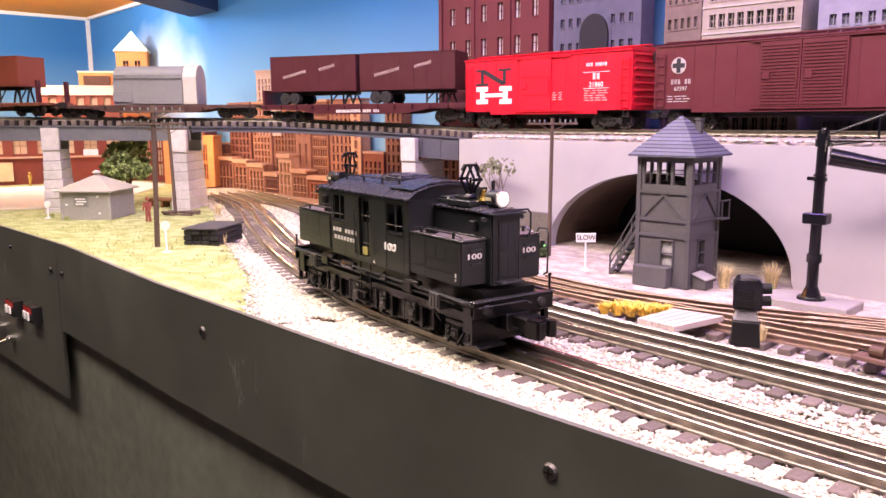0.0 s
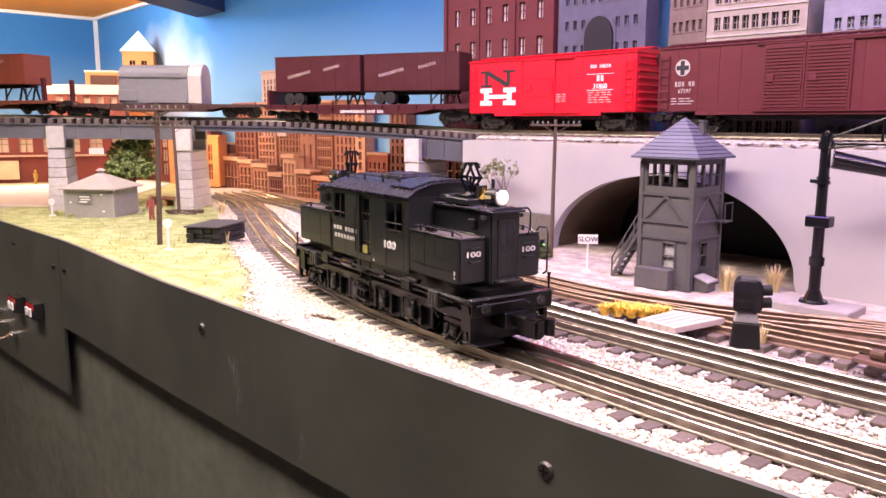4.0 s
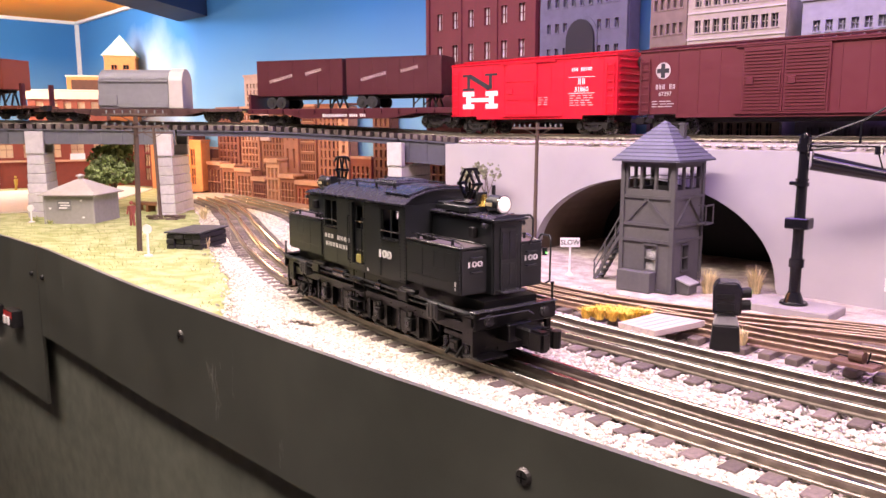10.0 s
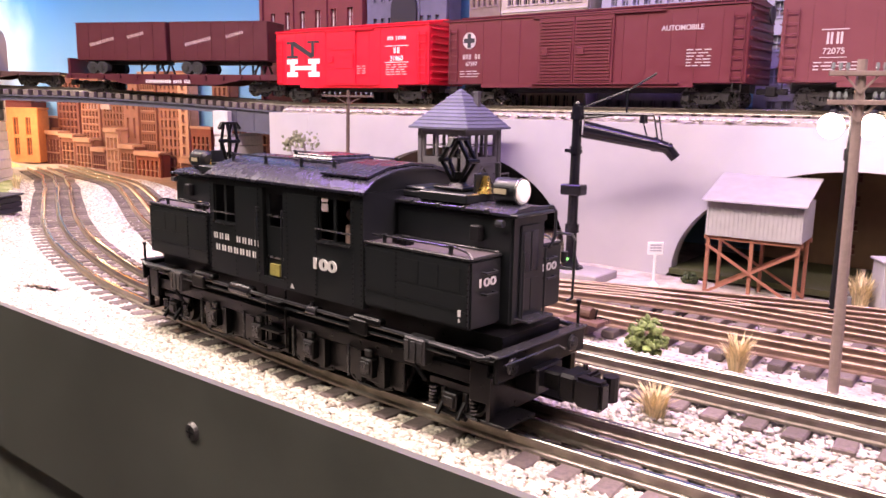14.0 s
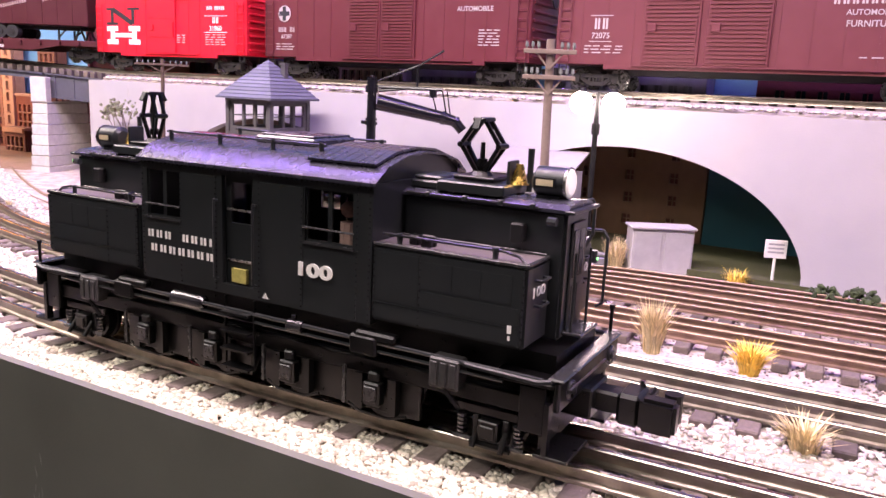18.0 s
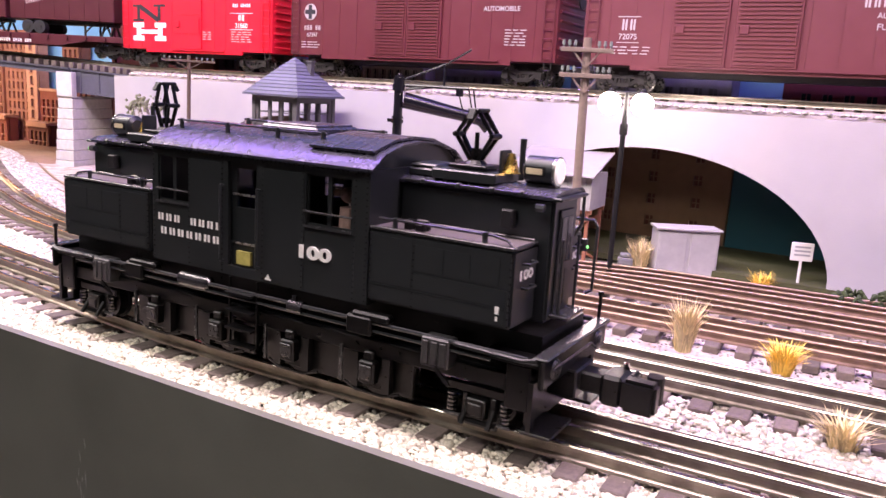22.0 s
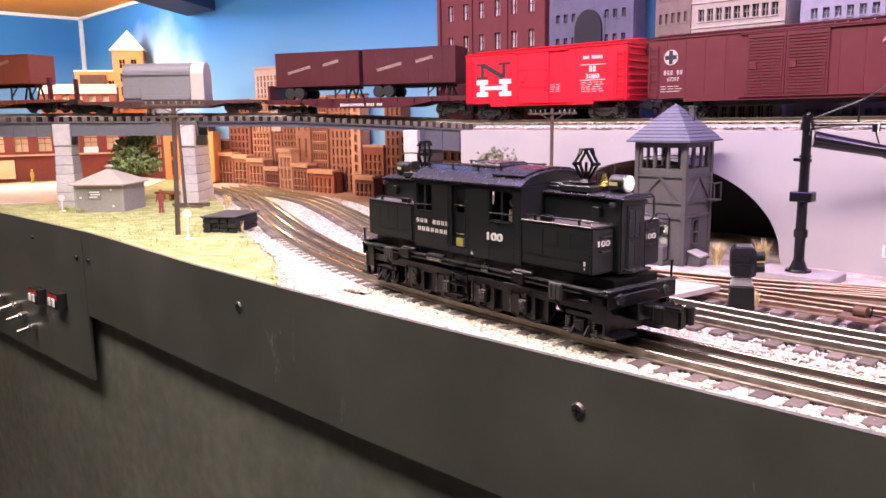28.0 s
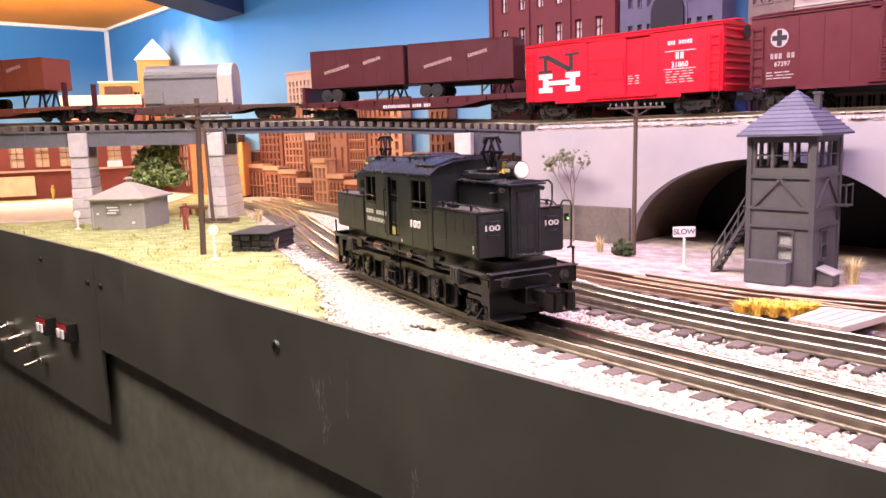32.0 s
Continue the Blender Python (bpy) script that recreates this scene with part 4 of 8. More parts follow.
def boxcar(name, x0, length, paint, doors, label, top=0.0865, roof_paint=None, ribs=False, ladders=True):
    """A boxcar on the upper track whose body begins at x0. z = 0 is the rail's top."""
    s = UPPER.s_of_x(x0 + length / 2)
    c, h = UPPER.seat(s, length * 0.36)
    car = thing(name, pose(c[0], c[1], deck_z(c[0]) + 0.0135, 0, 0, math.degrees(h)), label, "boxcar", "freight cars on the upper track")
    L, W, z0 = length / 2, 0.0325, 0.0215
    part("body", B((-L, L, -W, W, z0, top), bevel=0.0006), paint, car)
    # roof: low gable with raised ribs and a running board
    rp = roof_paint or paint
    rf = part("roof", prism([(-W - 0.0012, top), (W + 0.0012, top), (W + 0.0012, top + 0.0012), (0, top + 0.0055), (-W - 0.0012, top + 0.0012)], "x", -L - 0.0008, L + 0.0008), rp, car)
    n = int(length / 0.0115)
    for sy in (-1, 1):
        bm = beam(bmesh.new(), (0, sy * (W + 0.0008), top + 0.0017), (0, sy * 0.006, top + 0.0055), 0.0012, 0.0016)
        repeat("roof_rib", bm, rp, rf, [pose(-L + 0.0015 + i * (length - 0.003) / n, 0, 0) for i in range(n + 1)])
    repeat("running_board", B((-L - 0.004, L + 0.004, -0.0016, 0.0016, top + 0.0066, top + 0.0076)), rp, car, [pose(0, y, 0) for y in (-0.0036, 0, 0.0036)])
    # side sill with its stepped ends
    repeat("side_sill", B((-L + 0.045, L - 0.045, -0.0007, 0.0006, z0 - 0.0035, z0 + 0.0005)), paint, car, [pose(0, -W + 0.0004, 0), pose(0, W - 0.0003, 0)])
    part("underframe", B((-L + 0.004, L - 0.004, -0.007, 0.007, z0 - 0.008, z0 - 0.0004)), TRUCK, car)
    # panel seams with rivets, set proud
    seams = [-L + i * length / 14 for i in range(1, 14)]
    bm = B((-0.0007, 0.0007, -0.0002, 0.0002, z0 + 0.0005, top - 0.0005))
    repeat("panel_seam", bm, paint, car, [pose(x, sy * (W + 0.0001), 0) for x in seams for sy in (-1, 1) if not any(a - 0.004 < x < b + 0.004 for a, b in doors)])
    for a, b in doors:
        d = part("door", B((a, b, -W - 0.0019, -W - 0.0002, z0 + 0.001, top - 0.0022), bevel=0.0004), paint, car)
        if ribs:
            repeat("door_rib", B((-(b - a) / 2 + 0.002, (b - a) / 2 - 0.002, -0.0005, 0.0006, -0.0006, 0.0007)), paint, d, [pose((a + b) / 2, -W - 0.0023, z0 + 0.004 + i * (top - z0 - 0.010) / 18) for i in range(19)])
        else:
            repeat("door_rib", B((-(b - a) / 2 + 0.001, (b - a) / 2 - 0.001, -0.0003, 0.0003, -0.0006, 0.0006)), paint, d, [pose((a + b) / 2, -W - 0.0021, z) for z in (z0 + 0.02, z0 + 0.042)])
        part("latch_bar", B((b - 0.0036, b - 0.0024, -W - 0.0032, -W - 0.0020, z0 + 0.019, z0 + 0.037)), paint, d)
        part("handle", B((a + 0.004, a + 0.011, -W - 0.0036, -W - 0.0024, z0 + 0.027, z0 + 0.034), bevel=0.0004), paint, d)
    lo, hi = min(a for a, b in doors), max(b for a, b in doors)
    for grow, z in ((0.8, z0 - 0.0005), (0.6, top - 0.0020)):
        part("door_track", B((lo - 0.008, hi + (hi - lo) * grow, -W - 0.0024, -W - 0.0004, z, z + 0.0013)), paint, car)
    # corrugated ends, ladders, brake wheel
    for sx in (-1, 1):
        repeat("end_rib", T(((0, -W + 0.004, 0), (0, W - 0.004, 0), 0.0016), seg=8), paint, car, [pose(sx * (L + 0.0001), 0, z0 + 0.006 + i * (top - z0 - 0.010) / 7) for i in range(8)])
        if ladders:
            bm = bmesh.new()
            for i in range(7):
                z = z0 + 0.004 + i * 0.0085
                x1, x2 = sx * (L - 0.003), sx * (L - 0.013)
                tube(bm, (x1, -W - 0.0022, z), (x2, -W - 0.0022, z), 0.0005, seg=5)
                tube(bm, (sx * (L + 0.0026), -W + 0.004, z), (sx * (L + 0.0026), -W + 0.014, z), 0.0005, seg=5)
            for x in (sx * (L - 0.003), sx * (L - 0.013)):
                beam(bm, (x, -W - 0.0016, z0 + 0.002), (x, -W - 0.0016, z0 + 0.058), 0.0008, 0.001)
            part("ladder", bm, paint, car)
        bm = pipe([(sx * (L - 0.004), -W + 0.001, z0), (sx * (L - 0.004), -W + 0.001, z0 - 0.007), (sx * (L - 0.011), -W + 0.001, z0 - 0.007), (sx * (L - 0.011), -W + 0.001, z0)], 0.0006, 5)
        part("sill_step", bm, TRUCK, car)
        knuckle(car, sx * L, sx)
        freight_truck(car, sx * (L - 0.036))
    part("brake_wheel", T(((L + 0.004, 0.010, top - 0.006), (L + 0.0052, 0.010, top - 0.006), 0.0075), seg=14), TRUCK, car)
    return car, L, W, z0, top


def data_bars(car, x, z, y, rows, w=0.022, h=0.0009, gap=0.0027, material=None):
    """Small unreadable data lines as plain bars."""
    bm = bmesh.new()
    rng = random.Random(int(x * 1e4))
    for i in range(rows):
        a = -w / 2
        while a < w / 2 - 0.003:
            b = min(a + rng.uniform(0.004, 0.009), w / 2)
            bmesh.ops.create_cube(bm, size=1, matrix=Matrix.Translation((x + (a + b) / 2, y, z - i * gap)) @ Matrix.Diagonal((b - a, 0.0001, h, 1)))
            a = b + rng.uniform(0.001, 0.004)
    part("data_panel", bm, material or DECAL_CAR, car)


def freight_cars():
    y = -0.0326
    # bright red car
    car, L, W, z0, top = boxcar("boxcar", 0.0, 0.254, RED, [(-0.031, 0.016)], "bright red steel boxcar with black and white emblem")
    for x0, x1, a, b in ((-0.1065, -0.0860, 0.0315, 0.0375), (-0.0665, -0.0460, 0.0315, 0.0375), (-0.1065, -0.0860, 0.0475, 0.0535), (-0.0665, -0.0460, 0.0475, 0.0535), (-0.1000, -0.0920, 0.0375, 0.0475), (-0.0605, -0.0525, 0.0375, 0.0475), (-0.0920, -0.0605, 0.0400, 0.0450)):
        part("white_emblem", B((x0, x1, y - 0.0004, y - 0.0002, a, b)), DECAL, car)
    em = bmesh.new()
    for x0, x1, a, b in ((-0.1065, -0.0860, 0.0550, 0.0578), (-0.0985, -0.0935, 0.0578, 0.0725), (-0.1065, -0.0935, 0.0725, 0.0752), (-0.0610, -0.0560, 0.0560, 0.0725), (-0.0680, -0.0470, 0.0725, 0.0752)):
        bmesh.ops.create_cube(em, size=1, matrix=Matrix.Translation(((x0 + x1) / 2, y - 0.0003, (a + b) / 2)) @ Matrix.Diagonal((x1 - x0, 0.00015, b - a, 1)))
    beam(em, (-0.0945, y - 0.0003, 0.0735), (-0.0595, y - 0.0003, 0.0565), 0.00015, 0.0058)
    part("black_emblem", em, DECAL_BLACK, car)
    marks("XXX XXXXX", 0.0040, DECAL, car, near_side(0.080, 0.0735, y - 0.0003))
    marks("XX", 0.0068, DECAL, car, near_side(0.080, 0.0600, y - 0.0003))
    words("31860", 0.0078, DECAL, car, near_side(0.080, 0.0508, y - 0.0003))
    part("data_panel", B((0.062, 0.098, y - 0.0004, y - 0.0002, 0.0646, 0.0652), (0.062, 0.098, y - 0.0004, y - 0.0002, 0.0464, 0.0470)), DECAL, car)
    data_bars(car, 0.080, 0.0440, y - 0.0003, 5, 0.032)
    data_bars(car, 0.026, 0.0430, y - 0.0020, 4, 0.014)
    # oxide automobile car with ribbed doors
    car, L, W, z0, top = boxcar("boxcar", 0.283, 0.319, OXIDE, [(-0.044, -0.0045), (-0.004, 0.037)], "oxide-brown automobile boxcar with paired ribbed doors", ribs=True)
    disc = part("round_emblem", T(((-0.131, y - 0.0001, 0.0665), (-0.131, y - 0.0005, 0.0665), 0.0085), seg=28), DECAL_CAR, car)
    part("emblem_cross", B((-0.1380, -0.1240, y - 0.0009, y - 0.0006, 0.0642, 0.0688), (-0.1333, -0.1287, y - 0.00095, y - 0.00065, 0.0592, 0.0738)), DECAL_BLACK, disc)
    marks("XXX XX", 0.0050, DECAL_CAR, car, near_side(-0.128, 0.0500, y - 0.0003))
    words("67397", 0.0060, DECAL_CAR, car, near_side(-0.128, 0.0425, y - 0.0003))
    data_bars(car, -0.130, 0.0350, y - 0.0003, 3, 0.026)
    words("AUTOMOBILE", 0.0062, DECAL_CAR, car, near_side(0.102, 0.0690, y - 0.0003))
    data_bars(car, 0.118, 0.0500, y - 0.0003, 6, 0.022)
    # brown automobile car with wide double doors
    car, L, W, z0, top = boxcar("boxcar", 0.6275, 0.319, OXIDE_LIGHT, [(-0.082, -0.036), (-0.031, 0.018)], "dull brown automobile boxcar with wide ribbed double doors", top=0.0895, ribs=True)
    marks("XX", 0.0090, DECAL_CAR, car, near_side(-0.119, 0.0555, y - 0.0003))
    words("72075", 0.0066, DECAL_CAR, car, near_side(-0.119, 0.0455, y - 0.0003))
    part("data_panel", B((-0.129, -0.109, y - 0.0004, y - 0.0002, 0.0618, 0.0625), (-0.129, -0.109, y - 0.0004, y - 0.0002, 0.0405, 0.0411)), DECAL_CAR, car)
    data_bars(car, -0.116, 0.0370, y - 0.0003, 3, 0.034)
    marks("XXXX", 0.0080, DECAL_CAR, car, near_side(0.075, 0.0835, y - 0.0003))
    marks("XXXXXXXXX", 0.0078, DECAL_CAR, car, near_side(0.085, 0.0730, y - 0.0003))
    words("AUTOMOBILE", 0.0056, DECAL_CAR, car, near_side(0.085, 0.0630, y - 0.0003))
    words("FURNITURE", 0.0064, DECAL_CAR, car, near_side(0.085, 0.0550, y - 0.0003))
    data_bars(car, 0.095, 0.0310, y - 0.0003, 1, 0.030)


def flatcar(s, length, paint, label, low=0.0):
    c, h = UPPER.seat(s, length * 0.38)
    car = thing("flatcar", pose(c[0], c[1], deck_z(c[0]) + 0.0135, 0, 0, math.degrees(h)), label, "flatcar", "freight cars on the upper track")
    L, W = length / 2, 0.0325
    part("deck", B((-L, L, -W, W, 0.0215 - low * 0.85, 0.0265 - low), bevel=0.0005), paint, car)
    for sy in (-1, 1):
        part("side_sill", prism([(-L, 0.0255 - low), (L, 0.0255 - low), (L, 0.0195 - low * 0.7), (L * 0.62, 0.0190 - low * 0.7), (L * 0.42, 0.0125 - low * 0.6), (-L * 0.42, 0.0125 - low * 0.6), (-L * 0.62, 0.0190 - low * 0.7), (-L, 0.0195 - low * 0.7)], "y", sy * W - sy * 0.0005, sy * (W + 0.0016)), paint, car)
    repeat("stake_pocket", B((-0.0015, 0.0015, -0.0015, 0.0015, 0.0203 - low * 0.8, 0.0248 - low)), paint, car, [pose(-L + 0.008 + i * (length - 0.016) / 12, sy * (W + 0.0030), 0) for i in range(13) for sy in (-1, 1)])
    for sx in (-1, 1):
        knuckle(car, sx * L, sx)
        freight_truck(car, sx * (L - 0.034))
    return car, c, h


def trailer(c, h, along, paint, length, label, base=0.0268, z0=0.0180, z1=0.0698):
    """A road trailer standing on a flatcar's deck: van body, wheels at the rear, landing legs."""
    dx, dy = math.cos(h) * along, math.sin(h) * along
    t = thing("road_trailer", pose(c[0] + dx, c[1] + dy, deck_z(c[0]) + 0.0135 + base, 0, 0, math.degrees(h)), label, "trailer", "road trailers on the flatcars")
    L, W = length / 2, 0.0255
    part("van_body", B((-L, L, -W, W, z0, z1), bevel=0.0009, seg=2), paint, t)
    part("roof_rail", B((-L - 0.0004, L + 0.0004, -W - 0.0005, W + 0.0005, z1 - 0.0015, z1 - 0.0005)), paint, t)
    repeat("side_post", B((-0.00055, 0.00055, -W - 0.0004, W + 0.0004, z0 + 0.0012, z1 - 0.0018)), paint, t, [pose(-L + i * length / 7, 0, 0) for i in range(1, 7)])
    part("chassis", B((-L + 0.01, L - 0.01, -0.008, 0.008, z0 - 0.0045, z0 - 0.0001)), TRUCK, t)
    for x in (-L + 0.024, -L + 0.040)[:2]:
        for sy in (-1, 1):
            w = part("wheel", T(((x, sy * 0.0150, 0.0086), (x, sy * 0.0245, 0.0086), 0.0085), seg=20), mat("tyre_rubber", (0.016, 0.016, 0.016), 0.8, 0, 0.2, 300), t)
            part("hub", T(((x, sy * 0.0243, 0.0086), (x, sy * 0.0252, 0.0086), 0.0036), seg=12), TRUCK, w)
    for sy in (-1, 1):
        leg = bmesh.new()
        beam(leg, (L - 0.045, sy * 0.018, 0.0003), (L - 0.045, sy * 0.018, z0), 0.002, 0.002)
        beam(leg, (L - 0.045, sy * 0.018, 0.004), (L - 0.030, sy * 0.018, z0), 0.0015, 0.0015)
        part("landing_leg", leg, TRUCK, t)
    stand = bmesh.new()
    for sy in (-1, 1):
        beam(stand, (L - 0.012, sy * 0.012, 0.0003), (L - 0.019, sy * 0.012, z0), 0.002, 0.002)
        beam(stand, (L - 0.026, sy * 0.012, 0.0003), (L - 0.019, sy * 0.012, z0), 0.002, 0.002)
    part("trailer_hitch", stand, TRUCK, t)
    for i, (text, x) in enumerate((("XXXXXXXXXXXX", -0.012), ("XXXXXXXX", 0.044 * length / 0.149))):
        m = near_side(x - 0.018, (z0 + z1) / 2 - 0.0065 + (x + 0.05) * 0.16, -W - 0.0004) @ pose(0, 0, 0, 0, 0, 13)
        marks(text, 0.0043, mat("faded_lettering", (0.42, 0.32, 0.30), 0.7, 0, 0.2, 400), t, m)
    return t


def flat_loads():
    sC = UPPER.s_of_x(-0.169)
    car, c, h = flatcar(sC, 0.335, OXIDE_DARK, "dark tuscan-red flatcar loaded with two road trailers")
    marks("XXXXXXXXXXXX XXXX XXX", 0.0042, DECAL, car, near_side(-0.005, 0.0165, -0.0343))
    part("end_board", B((-0.1675, -0.1635, -0.030, 0.030, 0.0266, 0.0480)), OXIDE_DARK, car)
    trailer(c, h, -0.083, OXIDE_DARK, 0.144, "dark tuscan road trailer with pale slanted lettering")
    trailer(c, h, 0.068, OXIDE_DARK, 0.146, "dark tuscan road trailer with pale slanted lettering")
    sB = sC - 0.335 / 2 - 0.020 - 0.15
    car, c, h = flatcar(sB, 0.30, mat("dark_brown_flat_paint", (0.055, 0.022, 0.018), 0.6, 0, 0.2, 100), "dark brown flatcar carrying a grey machine under way", low=0.0080)
    # the grey load: a ribbed housing with a pale rounded end
    g = thing("machine_load", pose(c[0] + math.cos(h) * 0.002, c[1] + math.sin(h) * 0.002, deck_z(c[0]) + 0.0135 + 0.0187, 0, 0, math.degrees(h)), "grey round-topped machine housing chained on a flatcar", "machine load")
    out = [(-0.028, 0.0), (0.028, 0.0), (0.028, 0.040), (0.020, 0.052), (0.008, 0.0575), (-0.008, 0.0575), (-0.020, 0.052), (-0.028, 0.040)]
    part("housing", prism(out, "x", -0.061, 0.040, bevel=0.0006), CAR_GREY, g)
    part("end_cap", prism([(p * 1.04, q * 1.03) for p, q in out], "x", 0.0405, 0.061, bevel=0.001), mat("cream_end_cap", (0.42, 0.395, 0.35), 0.6, 0, 0.1, 100), g, "pale cream end cap")
    part("roof_ledge", B((-0.060, 0.039, -0.0300, -0.0270, 0.0385, 0.0402), (-0.060, 0.039, -0.0296, -0.0280, 0.0455, 0.0462)), CAR_GREY, g)
    bm = bmesh.new()
    for i in range(16):
        bmesh.ops.create_cube(bm, size=1, matrix=Matrix.Translation((-0.056 + i * 0.0062, -0.0290, 0.0425)) @ Matrix.Diagonal((0.0016, 0.001, 0.0022, 1)))
    part("rivet", bm, CAR_GREY, g)
    part("side_plate", B((-0.061, -0.034, -0.0306, -0.0282, 0.004, 0.020), (-0.032, 0.038, -0.0300, -0.0282, 0.001, 0.008), bevel=0.0005), CAR_GREY, g)
    sA = sB - 0.15 + 0.004 - 0.17
    car, c, h = flatcar(sA, 0.34, ORANGE, "orange-brown flatcar loaded with a road trailer", low=0.0080)
    part("end_post", B((0.163, 0.1675, -0.030, -0.024, 0.0186, 0.0500)), OXIDE_DARK, car)
    part("end_post", B((0.163, 0.1675, 0.024, 0.030, 0.0186, 0.0500)), OXIDE_DARK, car)
    trailer(c, h, 0.050, mat("red_brown_trailer", (0.20, 0.050, 0.028), 0.5, 0, 0.1, 100), 0.160, "red-brown road trailer with pale lettering", base=0.0187, z0=0.0235, z1=0.0672)


# ---- the locomotive ----
LOCO_S = [(0, 1.1265), (9.5, 1.1265), (9.75, 1.1352), (10, 1.1470), (10.5, 1.1695), (11, 1.1910), (11.5, 1.2160), (12, 1.2408), (12.5, 1.2662), (13, 1.2928), (13.5, 1.3210), (14.5, 1.3740), (15.5, 1.4250), (16, 1.4478),
          (16.5, 1.4735), (16.9, 1.4945), (17.05, 1.4975), (21.3, 1.4973), (21.6, 1.4926), (22, 1.4780), (22.5, 1.4550), (23, 1.4343), (23.5, 1.4125), (24, 1.3910), (24.5, 1.3695), (25, 1.3472), (25.5, 1.3247),
          (26, 1.3020), (26.5, 1.2788), (28.5, 1.1872), (29, 1.1640), (29.5, 1.1415), (30, 1.1193), (30.5, 1.0980), (31, 1.0765), (31.5, 1.0540), (32, 1.0317)]
# the frame's small play against the track, by running length: sideways metres and degrees
LOCO_PLAY = [(1.03, 0.001, 0.6), (1.127, 0.0016, 0.5), (1.147, 0.0016, -0.3), (1.19, 0.0004, -1.0), (1.24, -0.0012, -0.8), (1.28, -0.0008, 0.6), (1.30, -0.0006, 0.9), (1.345, -0.0002, 1.7), (1.37, -0.0004, 1.6), (1.39, -0.0002, 1.4), (1.435, -0.0013, 0.1), (1.478, 0.0004, -0.2), (1.50, 0.0014, -0.4)]


def travel(t):
    return float(np.interp(t, [a for a, b in LOCO_S], [b for a, b in LOCO_S]))


WHEELS = []


def pantograph(parent, x, z, half=0.0066, top=0.0198):
    """A half-raised diamond pantograph on a small base."""
    base = part("pantograph_base", B((x - 0.0075, x + 0.0075, -0.0065, 0.0065, z, z + 0.0014), bevel=0.0003), IRON, parent)
    part("insulator", T(((x, 0, z + 0.0014), (x, 0, z + 0.0028), 0.0044, 0.0030), seg=12), IRON, base)
    knee = z + 0.0028 + (top - 0.0028) * 0.52
    for sy in (-1, 1):
        y = sy * 0.0022
        for sx in (-1, 1):
            part("lower_arm", beam(bmesh.new(), (x + sx * 0.0014, y * 0.6, z + 0.0026), (x + sx * half, y, knee), 0.0010, 0.0014), IRON, base)
            part("upper_arm", beam(bmesh.new(), (x + sx * half, y, knee), (x + sx * 0.0016, y, z + top), 0.0010, 0.0013), IRON, base)
    for sx in (-1, 1):
        part("knee_bar", T(((x + sx * half, -0.0034, knee), (x + sx * half, 0.0034, knee), 0.0010), seg=8), IRON, base)
    part("spring", T(((x, 0, z + 0.002), (x, 0, z + 0.0125), 0.0010, 0.0008), ((x, 0, z + 0.0045), (x, 0, z + 0.0070), 0.0022, 0.0018)), IRON, base)
    part("contact_shoe", B((x - 0.0024, x + 0.0024, -0.0042, 0.0042, z + top - 0.0002, z + top + 0.0012), bevel=0.0004), IRON, base)
    for sy in (-1, 1):
        part("shoe_horn", beam(bmesh.new(), (x, sy * 0.0041, z + top + 0.0006), (x, sy * 0.0062, z + top - 0.0026), 0.0022, 0.0012), IRON, base)


def headlight(parent, x, z, way, lit):
    bm = T(((x - way * 0.0045, 0, z), (x + way * 0.0055, 0, z), 0.0049), ((x - way * 0.0058, 0, z), (x - way * 0.0045, 0, z), 0.0030, 0.0049), seg=24)
    h = part("headlight", bm, LOCO, parent)
    smooth(h)
    part("bracket", B((x - 0.004, x + 0.004, -0.003, 0.003, z - 0.0066, z - 0.0044)), LOCO, h)
    part("rim", T(((x + way * 0.0056, 0, z), (x + way * 0.0064, 0, z), 0.0052), seg=24), STEEL, h)
    part("lens", T(((x + way * 0.0065, 0, z), (x + way * 0.0071, 0, z), 0.0046, 0.0039), seg=24), LENS_ON if lit else mat("dull_glass_lens", (0.30, 0.30, 0.32), 0.12, 0.0, 0.1, 300), h, "glowing headlight lens" if lit else "unlit headlight lens")
    for sy in (-1, 1):
        nb = part("number_board", B((x - 0.004, x + 0.003, *sorted((sy * 0.0046, sy * 0.0054)), z - 0.0016, z + 0.0016)), FLATBLACK, h)
        part("number_plate", B((x - 0.0034, x + 0.0024, *sorted((sy * 0.0054, sy * 0.0056)), z - 0.0010, z + 0.0010)), mat("cream_plate", (0.55, 0.47, 0.30), 0.5, 0, 0.2, 400), nb)


